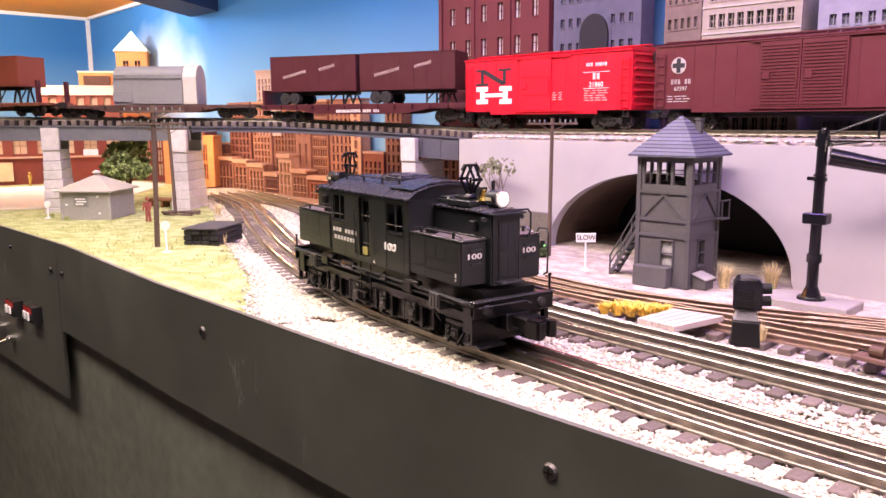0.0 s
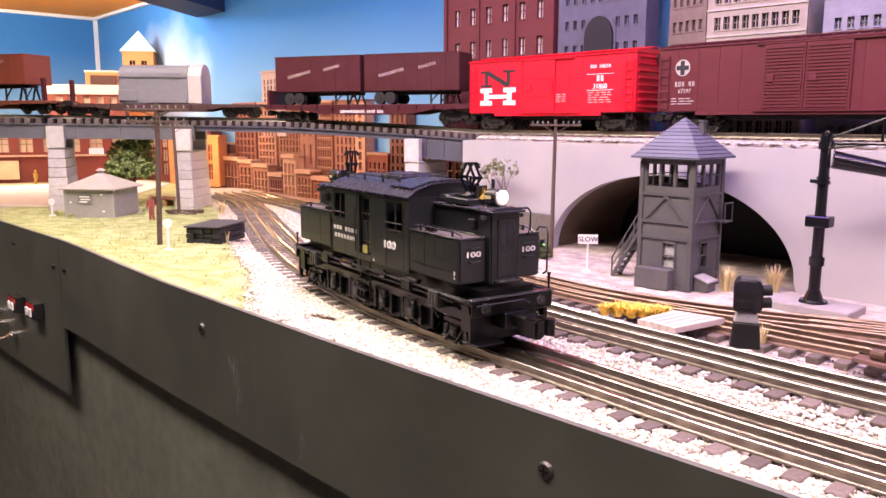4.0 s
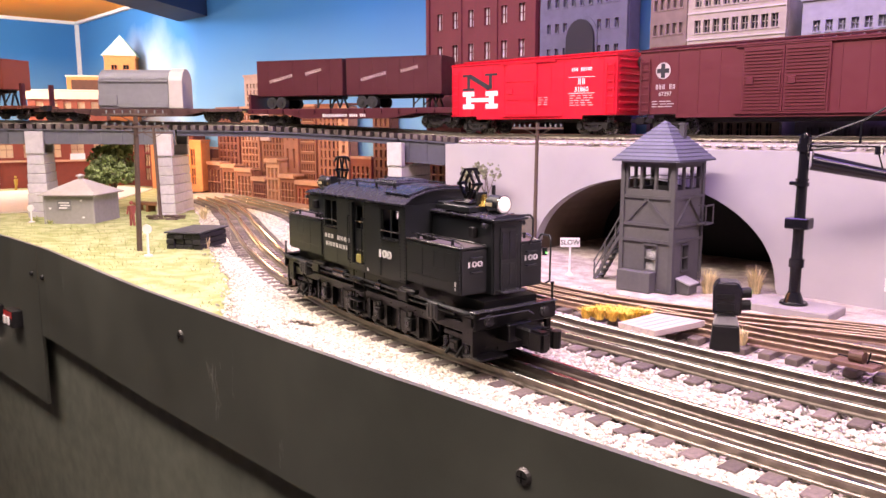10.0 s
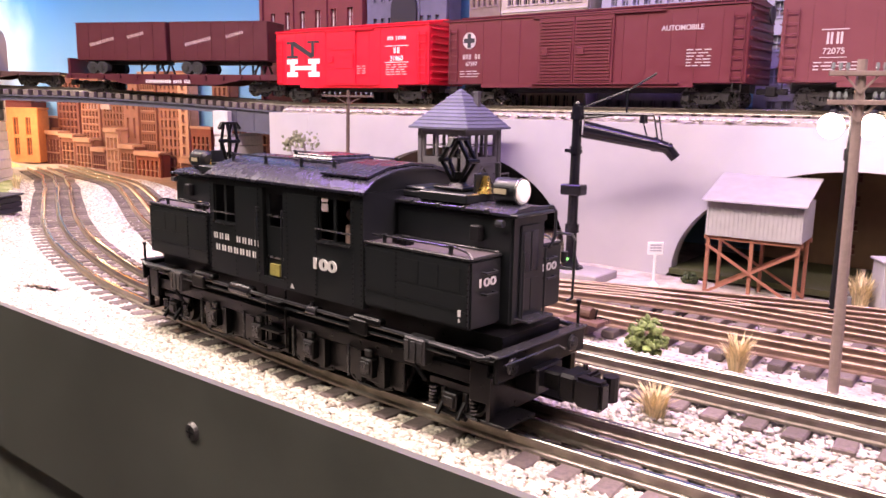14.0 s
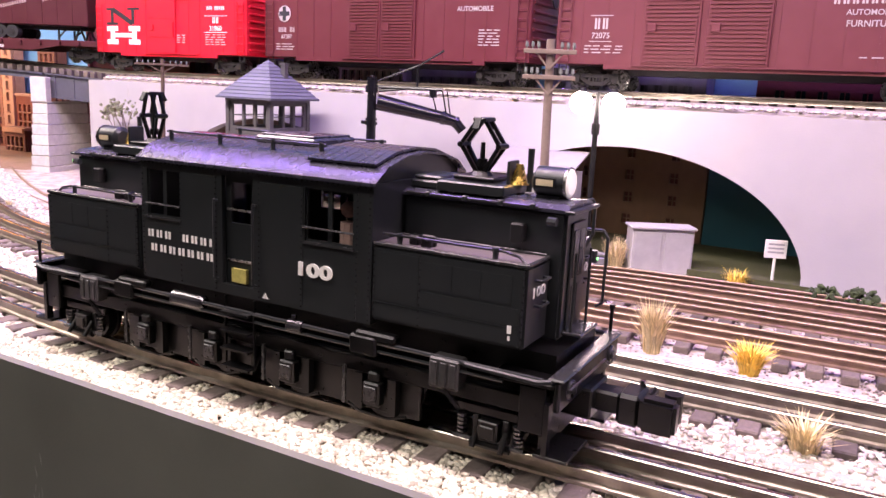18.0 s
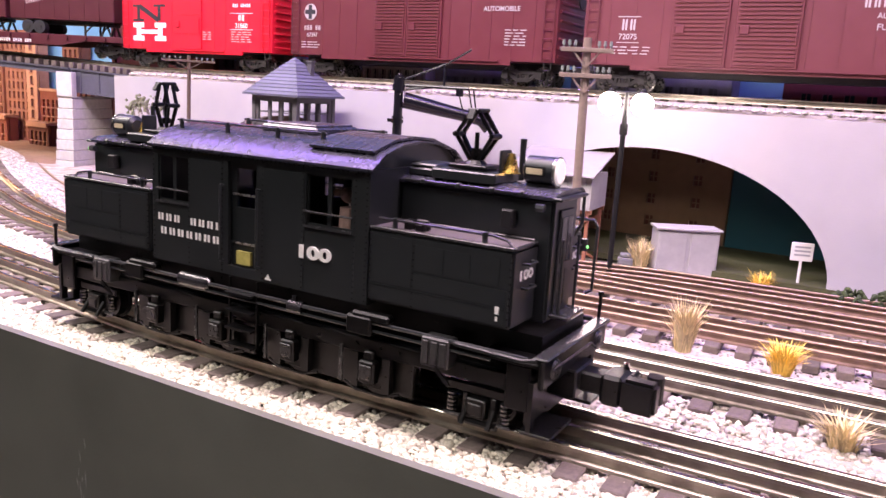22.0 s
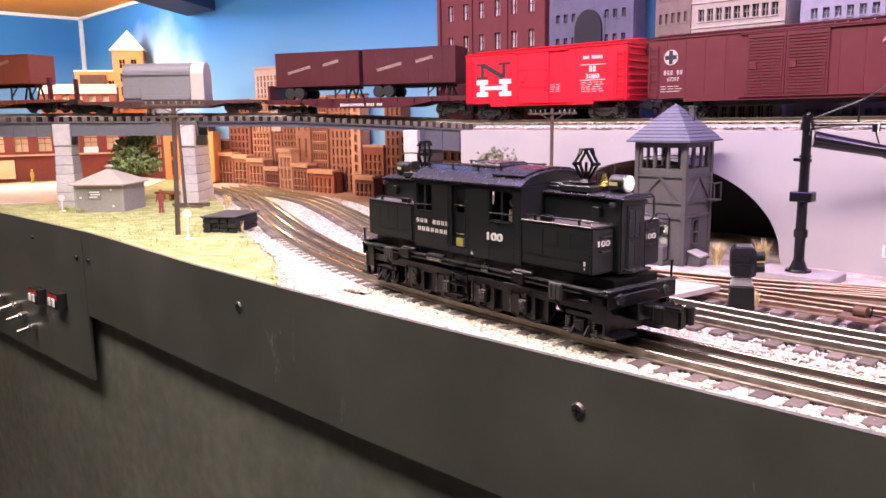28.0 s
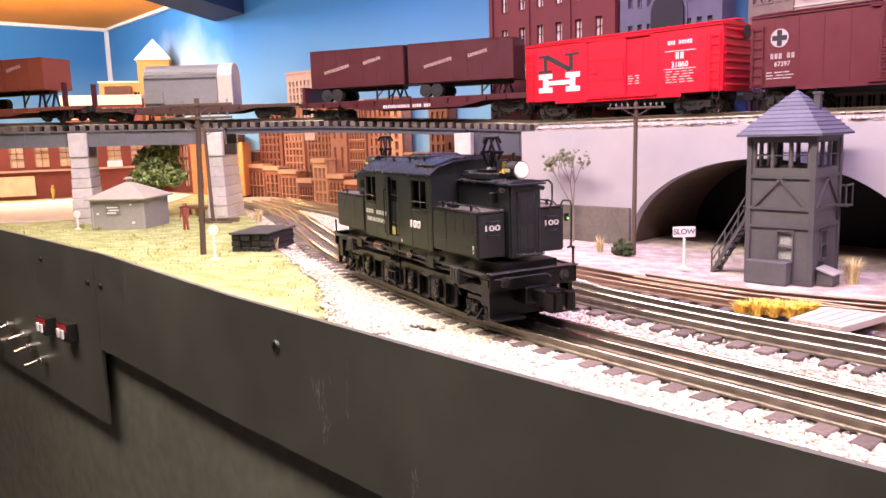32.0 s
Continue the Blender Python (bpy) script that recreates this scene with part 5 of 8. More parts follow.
def locomotive():
    lo = thing("electric_locomotive", pose(0, 0, 0), "black box-cab electric locomotive with low hoods and two pantographs", "locomotive")
    W = 0.0297
    # cab with real window openings: posts and panels round them
    z0, eave = 0.0372, 0.0845
    cab = part("cab_floor", B((-0.0517, 0.0537, -W + 0.0018, W - 0.0018, z0, z0 + 0.002)), LOCO, lo)
    for sy in (-1, 1):
        holes = [(-0.0500, -0.0325, 0.0622, 0.0808), (-0.0110, 0.0040, 0.0410, 0.0815), (0.0275, 0.0478, 0.0622, 0.0808)]
        part("cab_side", pierced("y", -0.0535, 0.0555, z0, eave, *sorted((sy * (W - 0.0018), sy * W)), holes), LOCO, lo)
    part("cab_end", B((-0.0535, -0.0517, -W + 0.0018, W - 0.0018, z0, eave)), LOCO, lo)
    part("cab_end", B((0.0537, 0.0555, -W + 0.0018, W - 0.0018, z0, eave)), LOCO, lo)
    part("gable", prism([(-W, 0.0845), (W, 0.0845), (W, 0.0850), (0.024, 0.0893), (0.012, 0.0922), (0, 0.0930), (-0.012, 0.0922), (-0.024, 0.0893), (-W, 0.0850)], "x", -0.0525, 0.0545), LOCO, cab)
    for sy in (-1, 1):
        y = sy * W
        for x0, x1 in ((-0.0500, -0.0325), (0.0275, 0.0478)):
            xm = (x0 + x1) / 2
            part("window_frame", pierced("y", x0, x1, 0.0622, 0.0808, *sorted((y - sy * 0.0016, y - sy * 0.0008)), [(x0 + 0.0007, xm - 0.0009, 0.0629, 0.0802), (xm + 0.0009, x1 - 0.0007, 0.0629, 0.0802)]), LOCO, cab)
            part("window_rail", T(((x0 - 0.0006, y + sy * 0.0006, 0.0672), (x1 + 0.0006, y + sy * 0.0006, 0.0672), 0.0004)), OILED, cab)
            part("window_sill", B((x0 - 0.0004, x1 + 0.0004, *sorted((y - sy * 0.0004, y + sy * 0.0008)), 0.0614, 0.0623)), LOCO_EDGE, cab)
        for x0, x1 in ((-0.0322, -0.0142), (0.0068, 0.0268)):
            part("side_panel", B((x0, x1, *sorted((y, y + sy * 0.0002)), 0.0390, 0.0806)), LOCO, cab)
        d = part("door", pierced("y", -0.0110, 0.0040, 0.0400, 0.0815, *sorted((y - sy * 0.0036, y - sy * 0.0022)), [(-0.0085, 0.0015, 0.0640, 0.0790)]), LOCO, cab, "recessed cab door")
        for z in (0.0500, 0.0690):
            part("kick_bar", T(((-0.010, y - sy * 0.002, z), (0.003, y - sy * 0.002, z), 0.0005)), STEEL, d)
        part("builder_plate", B((-0.0070, 0.0000, y - sy * 0.0020, y - sy * 0.0006, 0.0420, 0.0472)), mat("yellow_plate", (0.40, 0.36, 0.10), 0.5, 0, 0.3, 900), d, "yellow printed plate")
        for x in (-0.0128, 0.0058):
            part("grab_rail", pipe([(x, y + sy * 0.0004, 0.0720), (x, y + sy * 0.0022, 0.0725), (x, y + sy * 0.0022, 0.0430), (x, y + sy * 0.0004, 0.0425)], 0.0005), LOCO, cab)
        rivets = bmesh.new()
        for x in (-0.0525, -0.0320, -0.0140, 0.0070, 0.0262, 0.0495, 0.0545):
            for i in range(22):
                z = 0.0385 + i * 0.0021
                if (0.0275 < x < 0.048 and z > 0.060) or z > 0.0835:
                    continue
                bmesh.ops.create_cube(rivets, size=0.0005, matrix=Matrix.Translation((x, y + sy * 0.0001, z)))
        for i in range(50):
            bmesh.ops.create_cube(rivets, size=0.0005, matrix=Matrix.Translation((-0.053 + i * 0.0022, y + sy * 0.0001, 0.0832)))
        part("rivet", rivets, LOCO_EDGE, cab)
    # crew figure in the cab, a plain small doll
    bm = T(((0.0395, -0.020, 0.0387), (0.0395, -0.020, 0.0690), 0.0042, 0.0034), seg=10)
    bmesh.ops.create_icosphere(bm, subdivisions=2, radius=0.0030, matrix=Matrix.Translation((0.0395, -0.0205, 0.0735)))
    part("figure", bm, mat("painted_figure", (0.42, 0.28, 0.24), 0.7, 0, 0.3, 300), cab)
    # arched roof with overhang, hatch, walkway slats and wires
    arc = [(W + 0.0018, 0.0838), (W + 0.0018, 0.0850), (0.0245, 0.0898), (0.0130, 0.0929), (0, 0.0939), (-0.0130, 0.0929), (-0.0245, 0.0898), (-W - 0.0018, 0.0850), (-W - 0.0018, 0.0838)]
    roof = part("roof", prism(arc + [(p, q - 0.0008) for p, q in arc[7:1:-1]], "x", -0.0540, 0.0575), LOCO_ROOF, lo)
    smooth(roof, 0.7)
    part("roof_hatch", B((-0.010, 0.018, -0.013, 0.013, 0.0925, 0.0958), bevel=0.0008), LOCO_ROOF, roof)
    part("roof_hatch", B((-0.0085, 0.0165, -0.0115, 0.0115, 0.0958, 0.0966), bevel=0.0003), LOCO_ROOF, roof)
    for i in range(8):
        x = 0.0270 + i * 0.0036
        bm = bmesh.new()
        pts = [(-0.026, 0.0902), (-0.0130, 0.0938), (0, 0.0948), (0.0130, 0.0938), (0.026, 0.0902)]
        for (p, q), (r, s) in zip(pts, pts[1:]):
            beam(bm, (x, p, q), (x, r, s), 0.0033, 0.0009)
        part("walkway_slat", bm, LOCO_ROOF, roof)
    for sy in (-1, 1):
        bm = pipe([(-0.050, sy * 0.0190, 0.0945), (0.028, sy * 0.0190, 0.0945)], 0.0005)
        for x in (-0.048, -0.022, 0.004, 0.026):
            tube(bm, (x, sy * 0.0190, 0.0905), (x, sy * 0.0190, 0.0952), 0.0009, seg=6)
        part("roof_conduit", bm, LOCO, roof)
    for way in (-1, 1):
        e = 0.1108 if way > 0 else 0.1125
        def X(a, b):
            return (min(way * a, way * b), max(way * a, way * b))
        # low hood on each side of the narrow centre hood, with a gutter lip round its lamplit-coloured top
        hz = 0.0392
        for sy in (-1, 1):
            y0, y1 = sorted((sy * 0.0110, sy * W))
            hood = part("side_hood", B((*X(0.0556, e), y0, y1, hz, 0.0650), bevel=0.0009, seg=2), LOCO, lo)
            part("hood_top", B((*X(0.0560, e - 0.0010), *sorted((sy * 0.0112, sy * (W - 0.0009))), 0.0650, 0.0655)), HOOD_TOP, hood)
            for box in ((*X(0.0558, e - 0.0003), *sorted((sy * (W - 0.0011), sy * (W + 0.0001))), 0.0646, 0.0659), (*X(e - 0.0012, e + 0.0001), *sorted((sy * 0.0112, sy * (W - 0.0010))), 0.0646, 0.0658), (*X(0.0558, e - 0.0012), *sorted((sy * 0.0108, sy * 0.0124)), 0.0653, 0.0664)):
                part("gutter", B(box, bevel=0.0003), LOCO_EDGE, hood)
            for a, b, u, v in ((0.0745, 0.0855, 0.0530, 0.0618), (0.0860, 0.0955, 0.0530, 0.0618), (0.0960, 0.1060, 0.0530, 0.0618), (0.0575, 0.0735, 0.0465, 0.0630), (0.0745, 0.1090, 0.0465, 0.0520), (0.0575, 0.1090, 0.0405, 0.0452)):
                part("access_panel", B((*X(a, b), *sorted((sy * W, sy * (W + 0.00014))), u, v)), LOCO, hood)
            part("belt_seam", B((*X(0.0565, e - 0.0012), *sorted((sy * W, sy * (W + 0.0002))), 0.0457, 0.0460)), LOCO, hood)
            rv = bmesh.new()
            for i in range(11):
                for x in (0.0566, 0.0740, 0.1098):
                    bmesh.ops.create_cube(rv, size=0.0005, matrix=Matrix.Translation((way * x, sy * (W + 0.0001), 0.0405 + i * 0.0023)))
            part("rivet", rv, LOCO_EDGE, hood)
            part("hood_rail", pipe([(way * 0.0575, sy * 0.0262, 0.0682), (way * 0.1010, sy * 0.0262, 0.0682), (way * 0.1065, sy * 0.0262, 0.0672), (way * 0.1090, sy * 0.0262, 0.0650)], 0.0005), LOCO_EDGE, hood)
            for x in (0.0640, 0.0985):
                part("rail_stand", T(((way * x, sy * 0.0262, 0.0652), (way * x, sy * 0.0262, 0.0684), 0.0009), ((way * x, sy * 0.0262, 0.0677), (way * x, sy * 0.0262, 0.0689), 0.0011), seg=7), LOCO, hood)
            for a, b, c, d, u in ((0.0665, 0.0700, 0.0215, 0.0250, 0.0688), (0.0712, 0.0750, 0.0205, 0.0255, 0.0680), (0.0705, 0.0755, 0.0225, 0.0235, 0.0692)):
                part("hood_fitting", B((*X(a, b), *sorted((sy * c, sy * d)), 0.0653, u), bevel=0.0005), IRON, hood)
            for z in (0.0520, 0.0600):
                part("grab_iron", pipe([(way * (e + 0.0001), sy * 0.0165, z), (way * (e + 0.0022), sy * 0.0165, z), (way * (e + 0.0022), sy * 0.0230, z), (way * (e + 0.0001), sy * 0.0230, z)], 0.0005), LOCO, hood)
            m = end_side(e + 0.0002, sy * 0.0203, 0.0560) if way > 0 else pose(-e - 0.0002, sy * 0.0196, 0.0560, 90, 0, -90)
            words("100", 0.0043, DECAL, hood, m, "number", wide=1.75, stroke=0.03)
            if sy > 0:
                part("corner_handrail", pipe([(way * (e - 0.0060), sy * 0.0318, 0.0650), (way * (e - 0.0040), sy * 0.0322, 0.0682), (way * (e + 0.0035), sy * 0.0318, 0.0684), (way * (e + 0.0052), sy * 0.0314, 0.0660), (way * (e + 0.0052), sy * 0.0310, 0.0420), (way * (e + 0.0030), sy * 0.0300, 0.0405)], 0.0006), LOCO, hood)
            if sy > 0:
                part("end_handrail", pipe([(way * (e + 0.0010), sy * 0.0080, 0.0812), (way * (e + 0.0030), sy * 0.0170, 0.0812), (way * (e + 0.0034), sy * 0.0190, 0.0790), (way * (e + 0.0034), sy * 0.0190, 0.0690), (way * (e + 0.0010), sy * 0.0185, 0.0640)], 0.0006), LOCO, hood)
            if sy < 0:
                continue
            lampbody = part("class_lamp", T(((way * (e + 0.0004), sy * 0.0312, 0.0565), (way * (e + 0.0004), sy * 0.0312, 0.0610), 0.0015), seg=10), LOCO, hood)
            part("lens", T(((way * (e + 0.0017), sy * 0.0312, 0.0580), (way * (e + 0.0022), sy * 0.0312, 0.0580), 0.0006), seg=10), GREEN_LED, lampbody, "small green glowing lens")
        ce = e + 0.0030
        ch = part("centre_hood", B((*X(0.0556, ce + 0.0012), -0.0108, 0.0108, hz - 0.0012, 0.0798), bevel=0.0010, seg=2), LOCO, lo)
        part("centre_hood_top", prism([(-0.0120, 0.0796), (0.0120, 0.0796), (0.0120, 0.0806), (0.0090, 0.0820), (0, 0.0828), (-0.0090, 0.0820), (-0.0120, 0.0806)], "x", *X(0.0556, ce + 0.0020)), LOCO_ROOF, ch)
        part("end_door", B((*X(ce + 0.0012, ce + 0.0020), -0.0060, 0.0060, 0.0400, 0.0760), bevel=0.0003), LOCO, ch)
        for a, b in ((-0.0046, -0.0005), (0.0005, 0.0046)):
            part("door_window", B((*X(ce + 0.0020, ce + 0.0023), a, b, 0.0580, 0.0735)), WINDARK, ch)
            part("door_panel", B((*X(ce + 0.0020, ce + 0.0023), a, b, 0.0430, 0.0555), bevel=0.0001), LOCO, ch)
        for y in (-0.0072, 0.0072):
            part("door_rail", T(((way * (ce + 0.0040), y, 0.0410), (way * (ce + 0.0040), y, 0.0665), 0.0005)), LOCO, ch)
        part("end_hood_lip", B((*X(ce + 0.0008, ce + 0.0042), -0.0124, 0.0124, 0.0795, 0.0806), bevel=0.0003), LOCO, ch)
        part("doorstep", B((*X(ce + 0.0012, ce + 0.0080), -0.0085, 0.0085, 0.0398, 0.0410), bevel=0.0003), LOCO_EDGE, ch)
        for sy in (-1, 1):
            part("hood_conduit", pipe([(way * 0.058, sy * 0.0126, 0.0808), (way * 0.106, sy * 0.0126, 0.0808)], 0.0006), LOCO_EDGE, ch)
            for x in (0.0660, 0.0800, 0.0930, 0.1040):
                part("conduit_clip", B((*X(x - 0.0009, x + 0.0009), *sorted((sy * 0.0112, sy * 0.0134)), 0.0800, 0.0818), bevel=0.0003), LOCO, ch)
            part("hood_vent", B((*X(0.0975, 0.1020), *sorted((sy * 0.0108, sy * 0.0146)), 0.0690, 0.0752), bevel=0.0005), FLATBLACK, ch)
        # resistor boxes, panto, bell, headlight, marker
        part("resistor_box", B((*X(0.0570, 0.0690), -0.0090, 0.0090, 0.0822, 0.0850), (*X(0.0575, 0.0685), -0.0082, 0.0082, 0.0850, 0.0866), bevel=0.0006), LOCO, ch)
        part("panto_platform", B((*X(0.0680, 0.0930), -0.0110, 0.0110, 0.0822, 0.0858), bevel=0.0005), LOCO, ch)
        pantograph(ch, way * 0.0795, 0.0862, *((0.0072, 0.0196) if way > 0 else (0.0042, 0.0216)))
        headlight(ch, way * 0.1050, 0.0878, way, way > 0)
        bell = T(((way * 0.0935, 0, 0.0858), (way * 0.0935, 0, 0.0885), 0.0034, 0.0022), ((way * 0.0935, 0, 0.0885), (way * 0.0935, 0, 0.0925), 0.0022, 0.0012), seg=14)
        part("bell", bell, BRASS, ch, "polished brass bell")
        part("bell_yoke", B((*X(0.0905, 0.0915), -0.0040, 0.0040, 0.0845, 0.0935), bevel=0.0003), LOCO, ch)
        part("whistle", T(((way * 0.0950, 0.0055, 0.0830), (way * 0.0950, 0.0055, 0.0975), 0.0010, 0.0012)), LOCO, ch)
        for sy in (-1, 1):
            mk = part("marker_lamp", T(((way * (e - 0.001), sy * 0.0136, 0.0770), (way * (e + 0.002), sy * 0.0136, 0.0770), 0.0014)), LOCO, ch)
            if way < 0:
                part("lens", T(((way * (e + 0.002), sy * 0.0136, 0.0770), (way * (e + 0.0024), sy * 0.0136, 0.0770), 0.0012)), GREEN_LED, mk, "small green glowing lens")
        # end platform, buffer beam, pilot, steps, coupler
        pf = part("end_platform", B((*X(0.1000, 0.1215), -0.0285, 0.0285, 0.0284, 0.0300), bevel=0.0004), IRON, lo)
        part("buffer_beam", B((*X(0.1216, 0.1236), -0.0295, 0.0295, 0.0220, 0.0318), bevel=0.0006), IRON, pf)
        part("beam_cap", B((*X(0.1195, 0.1248), -0.0300, 0.0300, 0.0318, 0.0328), bevel=0.0004), LOCO_EDGE, pf)
        part("cut_lever", pipe([(way * 0.1260, -0.0280, 0.0296), (way * 0.1260, 0.0060, 0.0296), (way * 0.1270, 0.0090, 0.0276)], 0.0005), LOCO_EDGE, pf)
        for sy in (-1, 1):
            part("platform_rail", pipe([(way * 0.0920, sy * 0.0302, 0.0312), (way * 0.1165, sy * 0.0304, 0.0308), (way * 0.1210, sy * 0.0300, 0.0318)], 0.0008), LOCO, pf)
            if sy > 0 or way < 0:
                part("corner_post", T(((way * 0.1205, sy * 0.0290, 0.0328), (way * 0.1205, sy * 0.0290, 0.0420), 0.0007), ((way * 0.1205, sy * 0.0290, 0.0412), (way * 0.1205, sy * 0.0290, 0.0426), 0.0011)), IRON, pf)
            part("buffer_ring", T(((way * 0.1236, sy * 0.0200, 0.0270), (way * 0.1246, sy * 0.0200, 0.0270), 0.0036, 0.0030), ((way * 0.1246, sy * 0.0200, 0.0270), (way * 0.1252, sy * 0.0200, 0.0270), 0.0016), seg=18), LOCO_EDGE, pf)
            part("footboard_hanger", B((*X(0.1185, 0.1202), *sorted((sy * 0.0255, sy * 0.0285)), 0.0070, 0.0235)), IRON, pf)
            part("hanger_plate", B((*X(0.1100, 0.1185), *sorted((sy * 0.0262, sy * 0.0280)), 0.0130, 0.0283), bevel=0.0004), IRON, pf)
            part("footboard", B((*X(0.1160, 0.1270), *sorted((sy * 0.0090, sy * 0.0285)), 0.0058, 0.0070), bevel=0.0002), IRON, pf)
        part("pilot_plate", B((*X(0.1170, 0.1158), -0.0240, 0.0240, 0.0060, 0.0235)), IRON, pf)
        cp = part("coupler", B((*X(0.1240, 0.1420), -0.0042, 0.0042, 0.0155, 0.0225), bevel=0.0008), IRON, pf, "heavy black claw coupler")
        part("coupler_lug", B((*X(0.1345, 0.1420), -0.0070, 0.0060, 0.0135, 0.0240), bevel=0.0012), IRON, cp)
        part("coupler_claw", B((*X(0.1420, 0.1535), -0.0085, -0.0020, 0.0135, 0.0245), bevel=0.0012, seg=2), IRON, cp)
        part("coupler_claw", B((*X(0.1421, 0.1448), -0.0019, 0.0072, 0.0140, 0.0240), bevel=0.0010, seg=2), IRON, cp)
        part("coupler_knuckle", T(((way * 0.1500, 0.0045, 0.0142), (way * 0.1500, 0.0045, 0.0236), 0.0030), seg=12), IRON, cp)
        part("coupler_pin", T(((way * 0.1400, 0.0035, 0.0235), (way * 0.1400, 0.0035, 0.0262), 0.0010)), CHROME, cp)
        part("drawbar_box", B((*X(0.1160, 0.1270), -0.0085, 0.0085, 0.0135, 0.0235), bevel=0.0006), IRON, pf)
    # frame, side equipment, axle boxes, steps
    part("main_frame", B((-0.1180, 0.1180, -0.0190, 0.0190, 0.0200, 0.0362)), IRON, lo)
    for sy in (-1, 1):
        y = sy * 0.0262
        sf = part("side_frame", B((-0.1160, 0.1160, *sorted((sy * 0.0230, sy * 0.0262)), 0.0180, 0.0240), bevel=0.0005), IRON, lo)
        for a, b in ((-0.0720, -0.0030), (0.0030, 0.0720)):
            part("truck_frame", B((a, b, *sorted((sy * 0.0205, sy * 0.0228)), 0.0040, 0.0215), bevel=0.0004), IRON, sf)
        part("running_rail", T(((-0.1180, sy * 0.0296, 0.0315), (0.1180, sy * 0.0296, 0.0315), 0.0008), ((-0.1050, sy * 0.0296, 0.0285), (0.1050, sy * 0.0296, 0.0285), 0.0006)), LOCO, sf)
        for x in (-0.0560, -0.0190, 0.0190, 0.0560):
            j = part("axle_box", B((x - 0.0034, x + 0.0034, *sorted((sy * 0.0250, sy * 0.0292)), 0.0080, 0.0165), (x - 0.0022, x + 0.0022, *sorted((sy * 0.0255, sy * 0.0280)), 0.0165, 0.0200), bevel=0.0006), IRON, sf)
            part("box_lid", B((x - 0.0026, x + 0.0026, *sorted((sy * 0.0292, sy * 0.0299)), 0.0098, 0.0152), bevel=0.0003), mat("worn_black_iron", (0.022, 0.022, 0.024), 0.28, 0.3, 0.5, 500), j)
            part("pedestal", B((x - 0.0085, x - 0.0052, *sorted((sy * 0.0235, sy * 0.0265)), 0.0050, 0.0180), (x + 0.0052, x + 0.0085, *sorted((sy * 0.0235, sy * 0.0265)), 0.0050, 0.0180)), IRON, sf)
            for k in range(3):
                part("spring_leaf", B((x - 0.0145 + 0.003 * k, x + 0.0145 - 0.003 * k, *sorted((sy * 0.0232, sy * 0.0262)), 0.0186 + 0.0011 * k, 0.0195 + 0.0011 * k)), IRON, sf)
            part("equaliser_bolt", T(((x - 0.0125, sy * 0.0270, 0.0060), (x - 0.0125, sy * 0.0270, 0.0200), 0.0008), seg=6), OILED, sf)
            part("brake_rod", pipe([(x - 0.012, sy * 0.0250, 0.0055), (x - 0.006, sy * 0.0262, 0.0038), (x + 0.006, sy * 0.0262, 0.0038), (x + 0.012, sy * 0.0250, 0.0055)], 0.0006), IRON, sf)
        part("air_tank", T(((-0.0375, sy * 0.0285, 0.0310), (-0.0225, sy * 0.0285, 0.0310), 0.0030), ((-0.0388, sy * 0.0285, 0.0310), (-0.0375, sy * 0.0285, 0.0310), 0.0018, 0.0030), ((-0.0225, sy * 0.0285, 0.0310), (-0.0212, sy * 0.0285, 0.0310), 0.0030, 0.0018), seg=16), TANK_BLACK, sf, "round air reservoir")
        part("air_tank", T(((0.0205, sy * 0.0290, 0.0305), (0.0270, sy * 0.0290, 0.0305), 0.0024), ((0.0225, sy * 0.0290, 0.0325), (0.0225, sy * 0.0290, 0.0345), 0.0010), seg=16), TANK_BLACK, sf)
        for x in (-0.0700, 0.0480):
            part("brake_valve", B((x, x + 0.0110, *sorted((sy * 0.0255, sy * 0.0315)), 0.0265, 0.0335), (x + 0.002, x + 0.018, *sorted((sy * 0.0265, sy * 0.0310)), 0.0320, 0.0350), bevel=0.0008), IRON, sf)
        for x in (-0.0915, 0.0795):
            box = part("sand_box", B((x, x + 0.0108, *sorted((sy * 0.0245, sy * 0.0312)), 0.0215, 0.0318), bevel=0.0006), mat("grey_sandbox_iron", (0.045, 0.045, 0.046), 0.4, 0.2, 0.5, 500, 0.3), sf)
            for k in range(3):
                part("box_rib", B((x + 0.0008 + 0.0034 * k, x + 0.0032 + 0.0034 * k, *sorted((sy * 0.0312, sy * 0.0318)), 0.0228, 0.0306), bevel=0.0002), mat("grey_sandbox_iron", (0.045, 0.045, 0.046)), box)
            part("box_brace", beam(bmesh.new(), (x + 0.0060, sy * 0.0314, 0.0220), (x + 0.0110, sy * 0.0300, 0.0160), 0.0010, 0.0012), IRON, box)
        for x in (-0.1060, 0.0930):
            bm = T(((x, sy * 0.0255, 0.0040), (x + 0.014, sy * 0.0255, 0.0040), 0.0013), ((x + 0.002, sy * 0.0240, 0.0090), (x + 0.002, sy * 0.0285, 0.0035), 0.0010), ((x + 0.012, sy * 0.0240, 0.0090), (x + 0.012, sy * 0.0285, 0.0035), 0.0010))
            part("truck_spring_gear", bm, IRON, sf)
        for x in (-0.0990, 0.0990):
            tf = part("leading_truck_frame", B((x - 0.0125, x + 0.0125, *sorted((sy * 0.0212, sy * 0.0236)), 0.0128, 0.0160), (x - 0.0065, x - 0.0042, *sorted((sy * 0.0212, sy * 0.0236)), 0.0045, 0.0128), (x + 0.0042, x + 0.0065, *sorted((sy * 0.0212, sy * 0.0236)), 0.0045, 0.0128), bevel=0.0004), IRON, sf)
